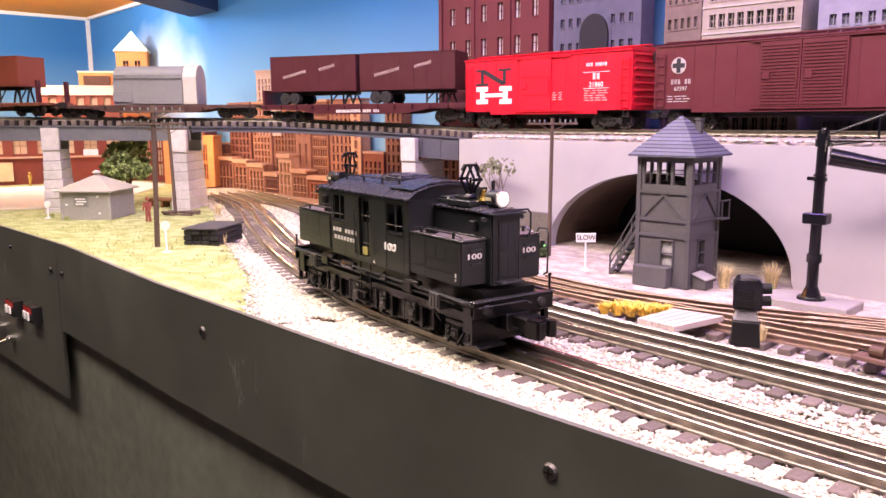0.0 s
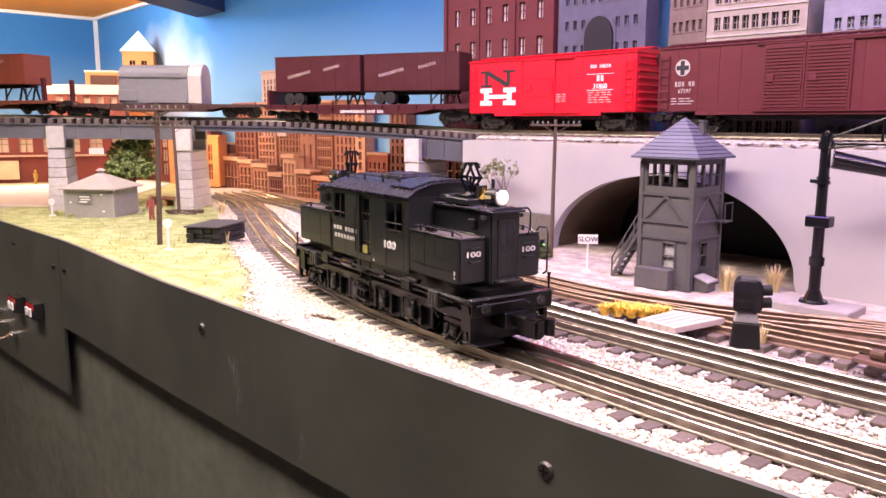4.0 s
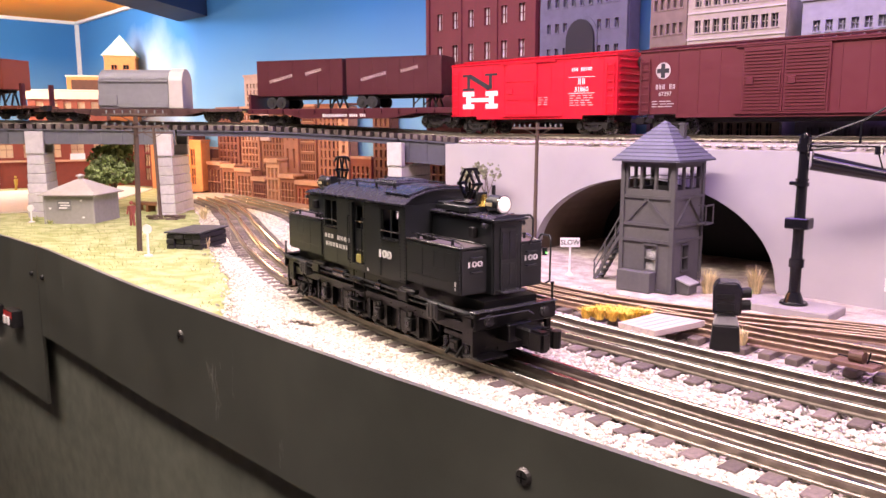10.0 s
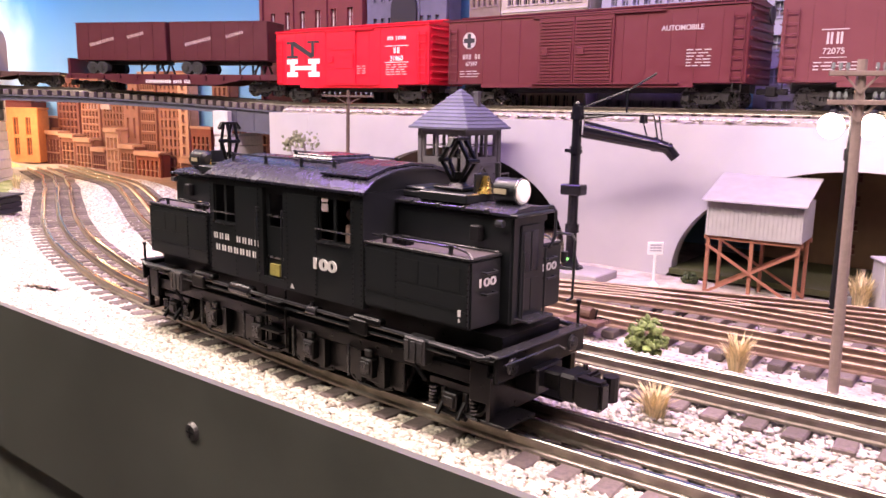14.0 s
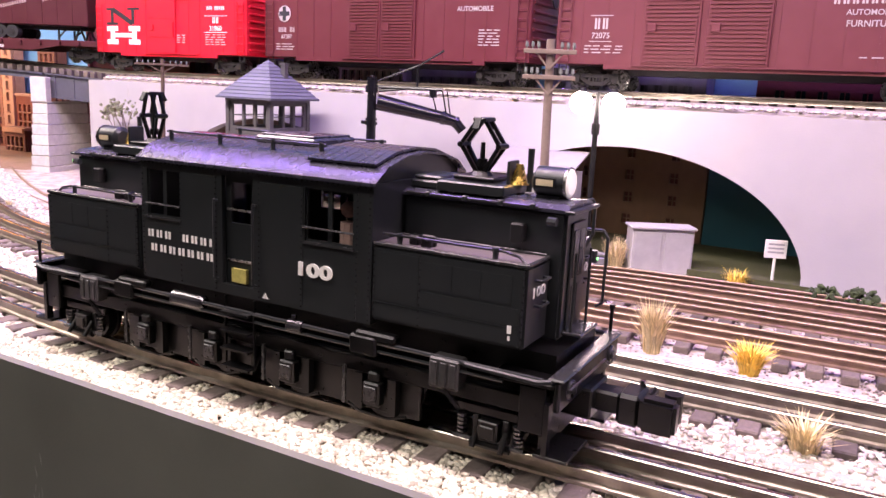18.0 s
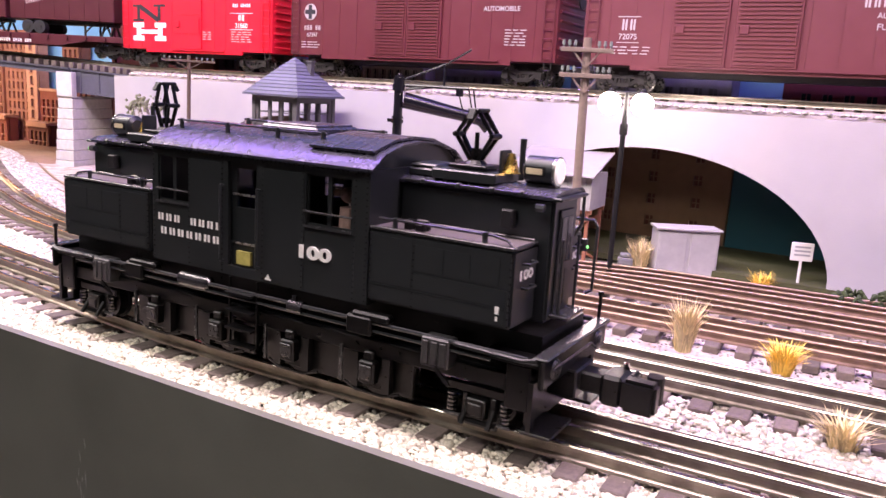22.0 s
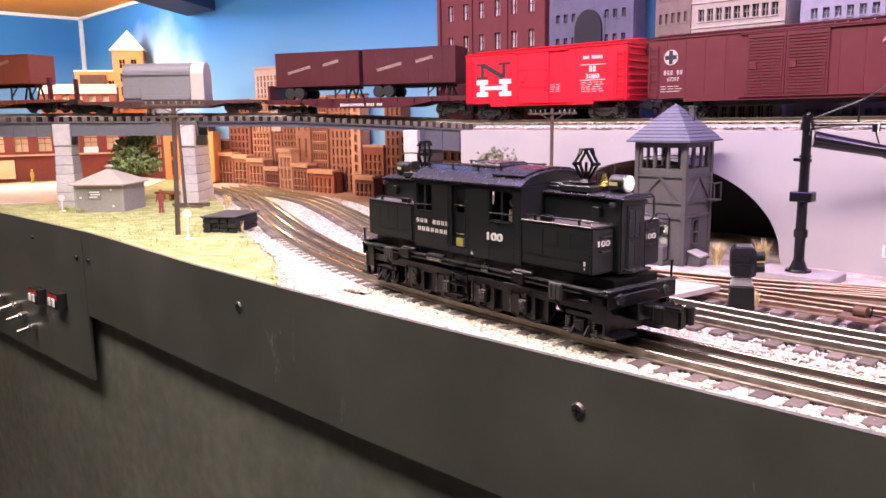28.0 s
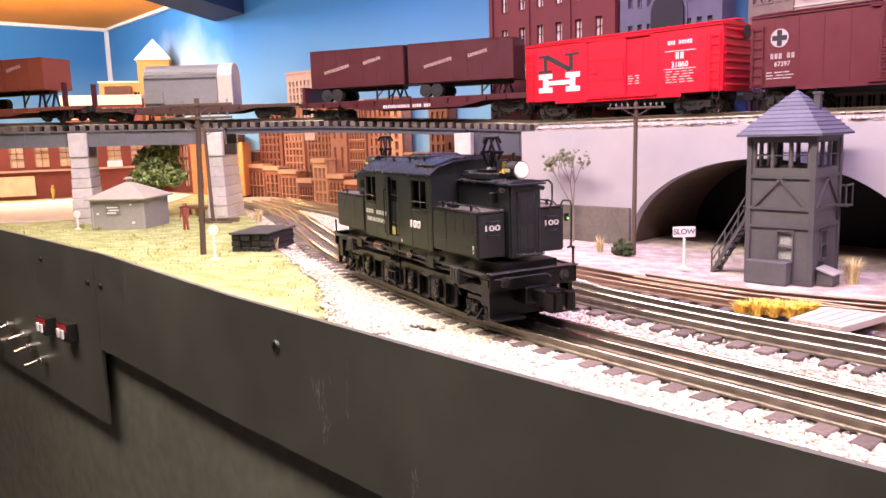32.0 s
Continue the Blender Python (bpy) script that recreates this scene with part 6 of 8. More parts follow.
            part("axle_box", B((x - 0.0036, x + 0.0036, *sorted((sy * 0.0225, sy * 0.0262)), 0.0052, 0.0122), (x - 0.0026, x + 0.0026, *sorted((sy * 0.0262, sy * 0.0270)), 0.0064, 0.0108), bevel=0.0005), IRON, tf)
            for u in (-0.0100, 0.0100):
                part("coil_spring", T(*(((x + u, sy * 0.0236, 0.0058 + 0.0014 * k), (x + u, sy * 0.0236, 0.0066 + 0.0014 * k), 0.0019) for k in range(5)), seg=10), TANK_BLACK, tf)
            part("tie_bar", T(((x - 0.0125, sy * 0.0250, 0.0046), (x + 0.0125, sy * 0.0250, 0.0046), 0.0007), seg=6), OILED, tf)
        st = part("step_ladder", B(*((-0.0095, 0.0040, *sorted((sy * 0.0275, sy * 0.0330)), z, z + 0.0009) for z in (0.0305, 0.0235, 0.0165, 0.0095))), IRON, sf)
        part("step_stringer", B((-0.0102, -0.0095, *sorted((sy * 0.0290, sy * 0.0300)), 0.0095, 0.0365), (0.0040, 0.0047, *sorted((sy * 0.0290, sy * 0.0300)), 0.0095, 0.0365)), IRON, st)
        marks("XXX XXXX", 0.0029, DECAL, cab, near_side(-0.0316, 0.0556, -W - 0.0006) if sy < 0 else pose(0.0316, W + 0.0006, 0.0552, 90, 0, 180), wide=1.15, gap=0.58)
        marks("XXXXXXX", 0.0029, DECAL, cab, near_side(-0.0315, 0.0500, -W - 0.0006) if sy < 0 else pose(0.0315, W + 0.0006, 0.0492, 90, 0, 180), wide=1.22, gap=0.60)
        words("100", 0.0064, DECAL, cab, near_side(0.0318, 0.0520, -W - 0.0006) if sy < 0 else pose(-0.0318, W + 0.0006, 0.0520, 90, 0, 180), "number", 0.0003, 1.70, 0.036)
        part("white_triangle", prism([(0.0085, 0.0385), (0.0115, 0.0385), (0.0100, 0.0408)], "y", *sorted((sy * (W + 0.0001), sy * (W + 0.0003)))), DECAL, cab)
        part("data_panel", B((0.1054, 0.1068, *sorted((sy * (W + 0.0001), sy * (W + 0.0003))), 0.0440, 0.0465), (0.1057, 0.1065, *sorted((sy * (W + 0.0001), sy * (W + 0.0003))), 0.0418, 0.0432)), DECAL, lo)
    for x, r in ((-0.0560, 0.0120), (-0.0190, 0.0120), (0.0190, 0.0120), (0.0560, 0.0120), (-0.0990, 0.0090), (0.0990, 0.0090)):
        ax = bmesh.new()
        for sy in (-1, 1):
            tube(ax, (0, sy * 0.0142, 0), (0, sy * 0.0185, 0), r, seg=24)
            tube(ax, (0, sy * 0.0130, 0), (0, sy * 0.0143, 0), r + 0.0013, seg=24)
        tube(ax, (0, -0.0185, 0), (0, 0.0185, 0), 0.0025, seg=8)
        w = part("wheelset", ax, IRON, lo, "blackened wheelset", pose(x, 0, r))
        bm = beam(bmesh.new(), (0, 0, 0.001), (0, 0, r * 0.8), 0.0012, 0.0008)
        repeat("spoke", bm, IRON, w, [pose(0, sy * 0.0189, 0, 0, k * 45, 0) for k in range(8) for sy in (-1, 1)])
        WHEELS.append((w, x, r))
    return lo


# ---- things beside the line ----
def plant_tuft(x, y, z, h, spread, count, material, label, name="grass_tuft"):
    """A tuft of separate blades, thin and bent."""
    rng = random.Random(int((x + 3) * 1e4 + (y + 3) * 777))
    bm = bmesh.new()
    for _ in range(count):
        a, r = rng.uniform(0, 6.283), spread * 0.35 * math.sqrt(rng.random())
        bx, by = r * math.cos(a), r * math.sin(a)
        lean = rng.uniform(0.2, 1.0) * spread
        a2 = a + rng.uniform(-0.9, 0.9)
        hh, w = h * rng.uniform(0.45, 1.05), rng.uniform(0.00025, 0.0005)
        px, py = -math.sin(a2) * w, math.cos(a2) * w
        p = [(bx, by, -0.001), (bx + math.cos(a2) * lean * 0.3, by + math.sin(a2) * lean * 0.3, hh * 0.6), (bx + math.cos(a2) * lean, by + math.sin(a2) * lean, hh)]
        v = [bm.verts.new(q) for q in ((p[0][0] - px, p[0][1] - py, p[0][2]), (p[0][0] + px, p[0][1] + py, p[0][2]), (p[1][0] + px, p[1][1] + py, p[1][2]), (p[1][0] - px, p[1][1] - py, p[1][2]), p[2])]
        bm.faces.new(v[:4])
        bm.faces.new((v[3], v[2], v[4]))
    return tagged(part(name, bm, material, m=pose(x, y, z)), label, "grass tuft", "grass tufts on the layout")


def clump(bm, centre, radius, count, leaf, rng, flat=1.0):
    """Leaf clumps scattered in a rough crown."""
    for _ in range(count):
        d = Vector((rng.gauss(0, 1), rng.gauss(0, 1), rng.gauss(0, 1))).normalized() * radius * (0.45 + 0.55 * rng.random() ** 0.5)
        d.z *= flat
        m = Matrix.Translation(Vector(centre) + d) @ Euler((rng.uniform(0, 6), rng.uniform(0, 6), rng.uniform(0, 6))).to_matrix().to_4x4() @ Matrix.Diagonal((leaf * rng.uniform(0.6, 1.4), leaf * rng.uniform(0.6, 1.4), leaf * rng.uniform(0.3, 0.7), 1))
        bmesh.ops.create_icosphere(bm, subdivisions=1, radius=1, matrix=m)


def tree(x, y, z):
    rng = random.Random(5)
    t = thing("tree", pose(x, y, z) @ Matrix.Scale(1.2, 4), "small round-crowned green model tree", "tree")
    bm = T(((0, 0, -0.003), (0.001, 0, 0.028), 0.0032, 0.0024), ((0.001, 0, 0.026), (0.016, 0.004, 0.060), 0.0019, 0.001), ((0.001, 0, 0.026), (-0.015, -0.003, 0.058), 0.0019, 0.001), ((0.001, 0, 0.028), (0, 0.010, 0.070), 0.0019, 0.001), ((0.001, 0, 0.028), (0.002, -0.014, 0.064), 0.0017, 0.001))
    part("trunk", bm, BARK, t)
    bm = bmesh.new()
    for c, r, n in (((0, 0, 0.066), 0.030, 170), ((0.020, -0.012, 0.056), 0.022, 110), ((-0.022, 0.004, 0.058), 0.022, 110), ((0.004, -0.018, 0.050), 0.018, 80), ((0.008, 0.006, 0.086), 0.018, 80), ((0.034, 0.004, 0.050), 0.014, 50), ((-0.034, -0.008, 0.048), 0.014, 50)):
        clump(bm, c, r, n * 2, 0.0027, rng, 0.8)
    part("crown", bm, LEAF, t)


def bush(x, y, z, r, material, label, flat=0.8):
    rng = random.Random(int((x + 2) * 1000))
    b = thing("bush", pose(x, y, z), label, "bush", "bushes on the layout")
    part("stem", T(((0, 0, -0.002), (0, 0, r * 0.8), r * 0.08, r * 0.04)), BARK, b)
    bm = bmesh.new()
    clump(bm, (0, 0, r * 0.75), r, 90, r * 0.22, rng, flat)
    clump(bm, (r * 0.6, 0, r * 0.5), r * 0.6, 40, r * 0.2, rng, flat)
    clump(bm, (-r * 0.5, -r * 0.2, r * 0.45), r * 0.6, 40, r * 0.2, rng, flat)
    part("foliage", bm, material, b)


def sapling(x, y, z):
    """Sparse dried shrub with fine twigs against the wall."""
    rng = random.Random(9)
    s = thing("shrub", pose(x, y, z) @ Matrix.Scale(1.22, 4), "sparse grey-green shrub against the white wall", "shrub")
    bm, lv = bmesh.new(), bmesh.new()
    def grow(p, d, length, r, depth):
        q = p + d * length
        tube(bm, p, q, r, r * 0.7, seg=5)
        if depth == 0:
            for _ in range(5):
                bmesh.ops.create_icosphere(lv, subdivisions=1, radius=rng.uniform(0.0009, 0.0020), matrix=Matrix.Translation(q + Vector((rng.gauss(0, 0.003), rng.gauss(0, 0.002), rng.gauss(0, 0.003)))))
            return
        for _ in range(3):
            grow(q, (d + Vector((rng.uniform(-0.8, 0.8), rng.uniform(-0.4, 0.4), rng.uniform(-0.1, 0.5)))).normalized(), length * 0.68, r * 0.65, depth - 1)
    grow(Vector((0, 0, -0.002)), Vector((0, 0, 1)), 0.034, 0.0011, 3)
    part("branch", bm, mat("grey_twig", (0.20, 0.17, 0.14), 0.9, 0, 0.2, 400), s)
    part("foliage", lv, mat("grey_green_leaf", (0.19, 0.20, 0.13), 0.9, 0, 0.2, 400, island=0.4), s)


def signal_tower():
    X0, X1, Y0, Y1, Z = 0.336, 0.386, -0.112, -0.060, -0.006
    cx, cy, hx, hy = (X0 + X1) / 2, (Y0 + Y1) / 2, (X1 - X0) / 2, (Y1 - Y0) / 2
    t = thing("signal_tower", pose(cx, cy, Z), "two-storey grey wooden signal tower with a pyramid roof and outside stair", "signal tower")
    low, mid, top = 0.062, 0.0895, 0.1225
    def shell(name, z0, z1, ox, oy, holes):
        """Four wall panels with openings: holes by side as (a, b, z0, z1)."""
        for side in ("-y", "+y", "-x", "+x"):
            s = 1 if side[0] == "+" else -1
            if side[1] == "y":
                bm = pierced("y", -ox, ox, z0, z1, *sorted((s * oy - 0.0015, s * oy + 0.0015)), holes.get(side, []))
            else:
                bm = pierced("x", -oy + 0.0016, oy - 0.0016, z0, z1, *sorted((s * ox - 0.0015, s * ox + 0.0015)), holes.get(side, []))
            part(name, bm, TOWER, t)
    wins = lambda half: [(-half * 0.86, -half * 0.33, 0.0945, 0.1165), (-half * 0.26, half * 0.26, 0.0945, 0.1165), (half * 0.33, half * 0.86, 0.0945, 0.1165)]
    shell("wall_lower", 0, low, hx, hy, {"-y": [(-0.0005, 0.0115, 0.020, 0.043)], "+x": [(-0.0100, 0.0020, 0.020, 0.043)]})
    shell("wall_upper", low + 0.0002, top, hx, hy, {"-y": wins(hx), "+x": wins(hy), "-x": wins(hy), "+y": wins(hx)})
    part("floor_upper", B((-hx + 0.0016, hx - 0.0016, -hy + 0.0016, hy - 0.0016, low - 0.001, low + 0.001)), TOWER_DARK, t)
    trim = [(-hx - 0.003, hx + 0.003, -hy - 0.0031, -hy - 0.0020, z, z + 0.0028) for z in (0.0, 0.046, 0.0610, 0.0868, 0.1190)] + [(hx + 0.0020, hx + 0.0031, -hy - 0.003, hy + 0.003, z, z + 0.0028) for z in (0.0, 0.046, 0.0610, 0.0868, 0.1190)]
    for box in trim:
        part("band_trim", B(box), TOWER_DARK, t)
    posts = [(-hx - 0.003, -hx + 0.001, -hy - 0.0032, -hy - 0.0012, 0.0, top), (hx - 0.001, hx + 0.0032, -hy - 0.0033, -hy + 0.001, 0.0, top), (hx + 0.0012, hx + 0.0032, hy - 0.001, hy + 0.003, 0.0, top)]
    for box in posts:
        part("corner_board", B(box), TOWER_DARK, t)
    for p, q, w, h in (((-hx + 0.003, -hy - 0.0026, 0.0635), (0.0, -hy - 0.0026, 0.0865), 0.0011, 0.0024), ((hx - 0.003, -hy - 0.0026, 0.0635), (0.0, -hy - 0.0026, 0.0865), 0.0011, 0.0024),
                       ((hx + 0.0026, -hy + 0.003, 0.0635), (hx + 0.0026, 0.0, 0.0865), 0.0024, 0.0011), ((hx + 0.0026, hy - 0.003, 0.0635), (hx + 0.0026, 0.0, 0.0865), 0.0024, 0.0011)):
        part("cross_brace", beam(bmesh.new(), p, q, w, h), TOWER_DARK, t)
    for side, half in (("y", hx), ("x", hy)):
        for a, b, u, v in wins(half):
            um = (u + v) / 2
            panes = [(a + 0.0007, b - 0.0007, r, s) for r, s in ((u + 0.0008, um - 0.0004), (um + 0.0004, v - 0.0008))]
            for n in (-hy, hy) if side == "y" else (hx, -hx):
                part("window", pierced(side, a, b, u, v, n - 0.0009, n + 0.0009, panes), TOWER_DARK, t)
    w = part("window", pierced("y", -0.0014, 0.0124, 0.0182, 0.0448, -hy - 0.0032, -hy - 0.0010, [(-0.0004, 0.0114, 0.0197, 0.0310), (-0.0004, 0.0114, 0.0320, 0.0432)]), TOWER_DARK, t)
    part("sill", B((-0.0022, 0.0132, -hy - 0.0042, -hy - 0.0033, 0.0178, 0.0194)), TOWER_DARK, w)
    part("pane", B((-0.0005, 0.0115, -hy + 0.0002, -hy + 0.0006, 0.020, 0.043)), GLASS, w)
    w = part("window", pierced("x", -0.0109, 0.0029, 0.0182, 0.0448, hx + 0.0010, hx + 0.0032, [(-0.0099, 0.0019, 0.0197, 0.0310), (-0.0099, 0.0019, 0.0320, 0.0432)]), TOWER_DARK, t)
    part("sill", B((hx + 0.0033, hx + 0.0042, -0.0117, 0.0037, 0.0178, 0.0194)), TOWER_DARK, w)
    # pyramid roof in shingle courses, with an overhang
    ov, za, zt = 0.0096, top, 0.1585
    roof = part("roof", prism([(-hx - ov, -hy - ov), (hx + ov, -hy - ov), (hx + ov, hy + ov), (-hx - ov, hy + ov)], "z", za - 0.0012, za), SLATE, t)
    courses = 11
    for i in range(courses):
        f0, f1 = i / courses, (i + 1) / courses
        curve = lambda f: (1 - f) ** 0.92
        k0, k1 = curve(f0), curve(f1)
        z0, z1 = za + (zt - za) * f0, za + (zt - za) * f1
        bm = bmesh.new()
        lo = [bm.verts.new((sx * (hx + ov) * k0, sy * (hy + ov) * k0, z0 + 0.0006)) for sx, sy in ((-1, -1), (1, -1), (1, 1), (-1, 1))]
        hi = [bm.verts.new((sx * max((hx + ov) * k1 - 0.0004, 0.0002), sy * max((hy + ov) * k1 - 0.0004, 0.0002), z1)) for sx, sy in ((-1, -1), (1, -1), (1, 1), (-1, 1))]
        un = [bm.verts.new((v.co.x, v.co.y, v.co.z - 0.0010)) for v in lo]
        for a in range(4):
            b = (a + 1) % 4
            bm.faces.new((lo[a], lo[b], hi[b], hi[a]))
            bm.faces.new((un[a], un[b], lo[b], lo[a]))
        bm.faces.new(hi)
        bm.faces.new(un[::-1])
        part("shingle_course", bm, SLATE, roof)
    part("chimney", B((0.012, 0.017, 0.004, 0.009, 0.130, 0.156), (0.0112, 0.0178, 0.0032, 0.0098, 0.1545, 0.1565)), TOWER_DARK, roof)
    # stair along the left side, rising away
    for y in (-0.014, 0.0):
        part("stringer", beam(bmesh.new(), (-hx - 0.040, y, 0.0), (-hx - 0.004, y, 0.060), 0.0014, 0.003), TOWER_DARK, t)
        part("handrail", beam(bmesh.new(), (-hx - 0.041, y, 0.018), (-hx - 0.005, y, 0.078), 0.0010, 0.0012), TOWER_DARK, t)
        part("handrail", beam(bmesh.new(), (-hx - 0.041, y, 0.009), (-hx - 0.005, y, 0.069), 0.0008, 0.0010), TOWER_DARK, t)
        for f in (0, 0.33, 0.66, 1):
            part("baluster", beam(bmesh.new(), (-hx - 0.040 + 0.036 * f, y, 0.060 * f), (-hx - 0.040 + 0.036 * f, y, 0.060 * f + 0.018), 0.0012, 0.0012), TOWER_DARK, t)
    for i in range(10):
        f = (i + 0.5) / 10
        part("stair_tread", B((-hx - 0.043 + 0.036 * f, -hx - 0.037 + 0.036 * f, -0.0135, -0.0005, 0.060 * f, 0.060 * f + 0.001)), TOWER_DARK, t)
    part("landing", B((-hx - 0.012, -hx - 0.0017, -0.015, 0.012, 0.0605, 0.062)), TOWER_DARK, t)
    # balcony at the rear right, coal box, sloping hatch
    part("balcony", B((hx + 0.0033, hx + 0.012, hy - 0.010, hy + 0.006, 0.0610, 0.0625), (hx + 0.0108, hx + 0.0118, hy - 0.010, hy - 0.009, 0.0625, 0.080), (hx + 0.0108, hx + 0.0118, hy + 0.005, hy + 0.006, 0.0625, 0.080), (hx + 0.0033, hx + 0.0118, hy - 0.010, hy - 0.009, 0.0785, 0.080), (hx + 0.0108, hx + 0.0118, hy - 0.010, hy + 0.006, 0.0785, 0.080)), TOWER_DARK, t)
    part("coal_box", B((-hx + 0.002, 0.012, -hy - 0.014, -hy - 0.0034, 0.0, 0.019), bevel=0.0004), TOWER, t)
    part("cellar_hatch", prism([(hx + 0.0034, 0.0), (hx + 0.016, 0.0), (hx + 0.016, 0.009), (hx + 0.0034, 0.013)], "y", -0.020, -0.004), TOWER, t)
    part("hatch_lid", prism([(hx + 0.0034, 0.0133), (hx + 0.0175, 0.0088), (hx + 0.0175, 0.0102), (hx + 0.0034, 0.0147)], "y", -0.0215, -0.0025), GREYWHITE, t)


def water_column():
    t = thing("water_column", pose(0.4950, -0.1040, 0.001), "gloss black railway water column with a hanging spout", "water column")
    part("base", T(((0, 0, 0), (0, 0, 0.0020), 0.0115, 0.0105), ((0, 0, 0.002), (0, 0, 0.010), 0.0080, 0.0050), seg=20), BLACK, t)
    col = part("column", T(((0, 0, 0.009), (0.0005, 0, 0.131), 0.0046, 0.0040), seg=18), BLACK, t)
    smooth(col)
    for z, r, h in ((0.031, 0.0060, 0.007), (0.098, 0.0056, 0.003), (0.102, 0.0052, 0.002), (0.126, 0.0056, 0.006)):
        part("collar", T(((0.0002, 0, z), (0.0002, 0, z + h), r), seg=18), BLACK, t)
    part("valve_box", B((-0.0095, 0.0095, -0.0065, 0.0065, 0.063, 0.072), bevel=0.0008), BLACK, t)
    part("side_lug", B((-0.0095, -0.003, -0.002, 0.002, 0.0985, 0.1015), bevel=0.0004), BLACK, t)
    part("head", T(((0.0005, 0, 0.131), (0.0005, 0, 0.137), 0.0048, 0.0048), ((0.0005, 0, 0.137), (0.0005, 0, 0.141), 0.0030, 0.0016), seg=14), BLACK, t)
    for k in range(6):
        a = k * math.pi / 3
        part("bolt", T(((0.0005 + 0.0036 * math.cos(a), 0.0036 * math.sin(a), 0.136), (0.0005 + 0.0036 * math.cos(a), 0.0036 * math.sin(a), 0.1395), 0.0009), seg=6), BLACK, t)
    d = Vector((0.074, 0.034, 0)).normalized()
    def P(s, z, o=0.0):
        return (d.x * s - d.y * o, d.y * s + d.x * o, z)
    sp = part("spout", T((P(0.006, 0.118), P(0.064, 0.107), 0.0072, 0.0052), (P(0.064, 0.107), P(0.074, 0.1045), 0.0055, 0.0046), (P(0.074, 0.1045), P(0.081, 0.0965), 0.0046, 0.0044), seg=16), BLACK, t)
    smooth(sp)
    part("spout_ring", T((P(0.062, 0.1074), P(0.0655, 0.1067), 0.0060), (P(0.0735, 0.1048), P(0.0755, 0.1035), 0.0052), seg=16), BLACK, sp)
    part("upper_arm", T((P(0.0, 0.131), P(0.062, 0.131), 0.0016), (P(0.0, 0.127), P(0.030, 0.1305), 0.0012), (P(0.0, 0.134), P(0.044, 0.152), 0.0009), (P(0.040, 0.131), P(0.040, 0.150), 0.0010), (P(0.040, 0.150), P(0.062, 0.164), 0.0009)), BLACK, t)
    part("balance_weight", T((P(0.054, 0.124), P(0.054, 0.131), 0.0034), seg=12), BLACK, t)
    for s, z0, z1 in ((0.054, 0.124, 0.111), (0.062, 0.130, 0.111), (0.066, 0.130, 0.108)):
        part("hanger_rod", pipe([P(s, z0), P(s + 0.002, (z0 + z1) / 2), P(s + 0.004, z1)], 0.0006), BLACK, t)
    ch = bmesh.new()
    for k in range(7):
        bmesh.ops.create_uvsphere(ch, u_segments=6, v_segments=4, radius=0.0013, matrix=Matrix.Translation(P(0.0065, 0.129 - k * 0.0024, -0.004)) @ Matrix.Diagonal((0.7, 0.7, 1.1, 1)))
    part("chain", ch, CHROME, t, "silvery pull chain")
    slab = part("concrete_slab", B((0.458, 0.530, -0.124, -0.084, -0.012, 0.0008), bevel=0.001), mat("grey_pink_slab", (0.30, 0.27, 0.275), 0.85, 0, 0.15, 200, 0.3))
    tagged(slab, "pale concrete slab under the water column", "slab")


def dwarf_signal():
    t = thing("railway_signal", pose(0.5225, -0.2925, 0.007, 0, 0, 26), "black two-lamp trackside signal on a grey tapered base", "signal")
    part("base", prism([(-0.0090, 0.0), (0.0090, 0.0), (0.0078, 0.0165), (-0.0078, 0.0165)], "y", -0.0075, 0.0075, bevel=0.0006), FLATBLACK, t)
    part("plinth_cap", prism([(-0.0078, 0.0166), (0.0078, 0.0166), (0.0055, 0.0235), (-0.0055, 0.0235)], "y", -0.0064, 0.0064, bevel=0.0005), mat("pale_grey_casting", (0.33, 0.33, 0.35), 0.5, 0, 0.2, 300), t)
    hd = part("head", prism([(-0.0085, 0.0237), (0.0085, 0.0237), (0.0088, 0.040), (0.006, 0.0445), (-0.006, 0.0445), (-0.0088, 0.040)], "y", -0.008, 0.008, bevel=0.0012), BLACK, t)
    for z in (0.029, 0.037):
        part("hood", T(((0.0085, 0, z), (0.0140, 0, z + 0.0005), 0.0034), seg=14), FLATBLACK, hd)
        part("lens", T(((0.0141, 0, z), (0.0143, 0, z), 0.0026), seg=14), mat("green_lens", (0.02, 0.22, 0.06), 0.1, 0, 0.1, 200), hd)
    part("side_panel", B((-0.006, 0.004, -0.0088, -0.0080, 0.026, 0.031), (-0.006, 0.004, -0.0088, -0.0080, 0.034, 0.037)), FLATBLACK, hd)


def sign(x, y, z, h, w, bh, label, text="", turn=42, ground_plate=True):
    t = thing("trackside_sign", pose(x, y, z, 0, 0, turn), label, "sign", "white trackside signs")
    part("post", T(((0, 0, -0.001), (0, 0, h - bh), 0.0011), ((0, 0, 0), (0, 0, 0.003), 0.0042, 0.0014), seg=10), WHITE, t)
    part("board", B((-w / 2, w / 2, -0.0008, 0.0008, h - bh, h), bevel=0.0003), WHITE, t)
    if text:
        words(text, bh * 0.72, DECAL_BLACK, t, near_side(0, h - bh / 2, -0.0009))
    else:
        for k in range(3):
            part("data_bar", B((-w * 0.36, w * 0.36, -0.0010, -0.0009, h - bh * (0.28 + 0.22 * k), h - bh * (0.18 + 0.22 * k))), mat("grey_print", (0.35, 0.35, 0.37), 0.7, 0, 0.1, 300), t)


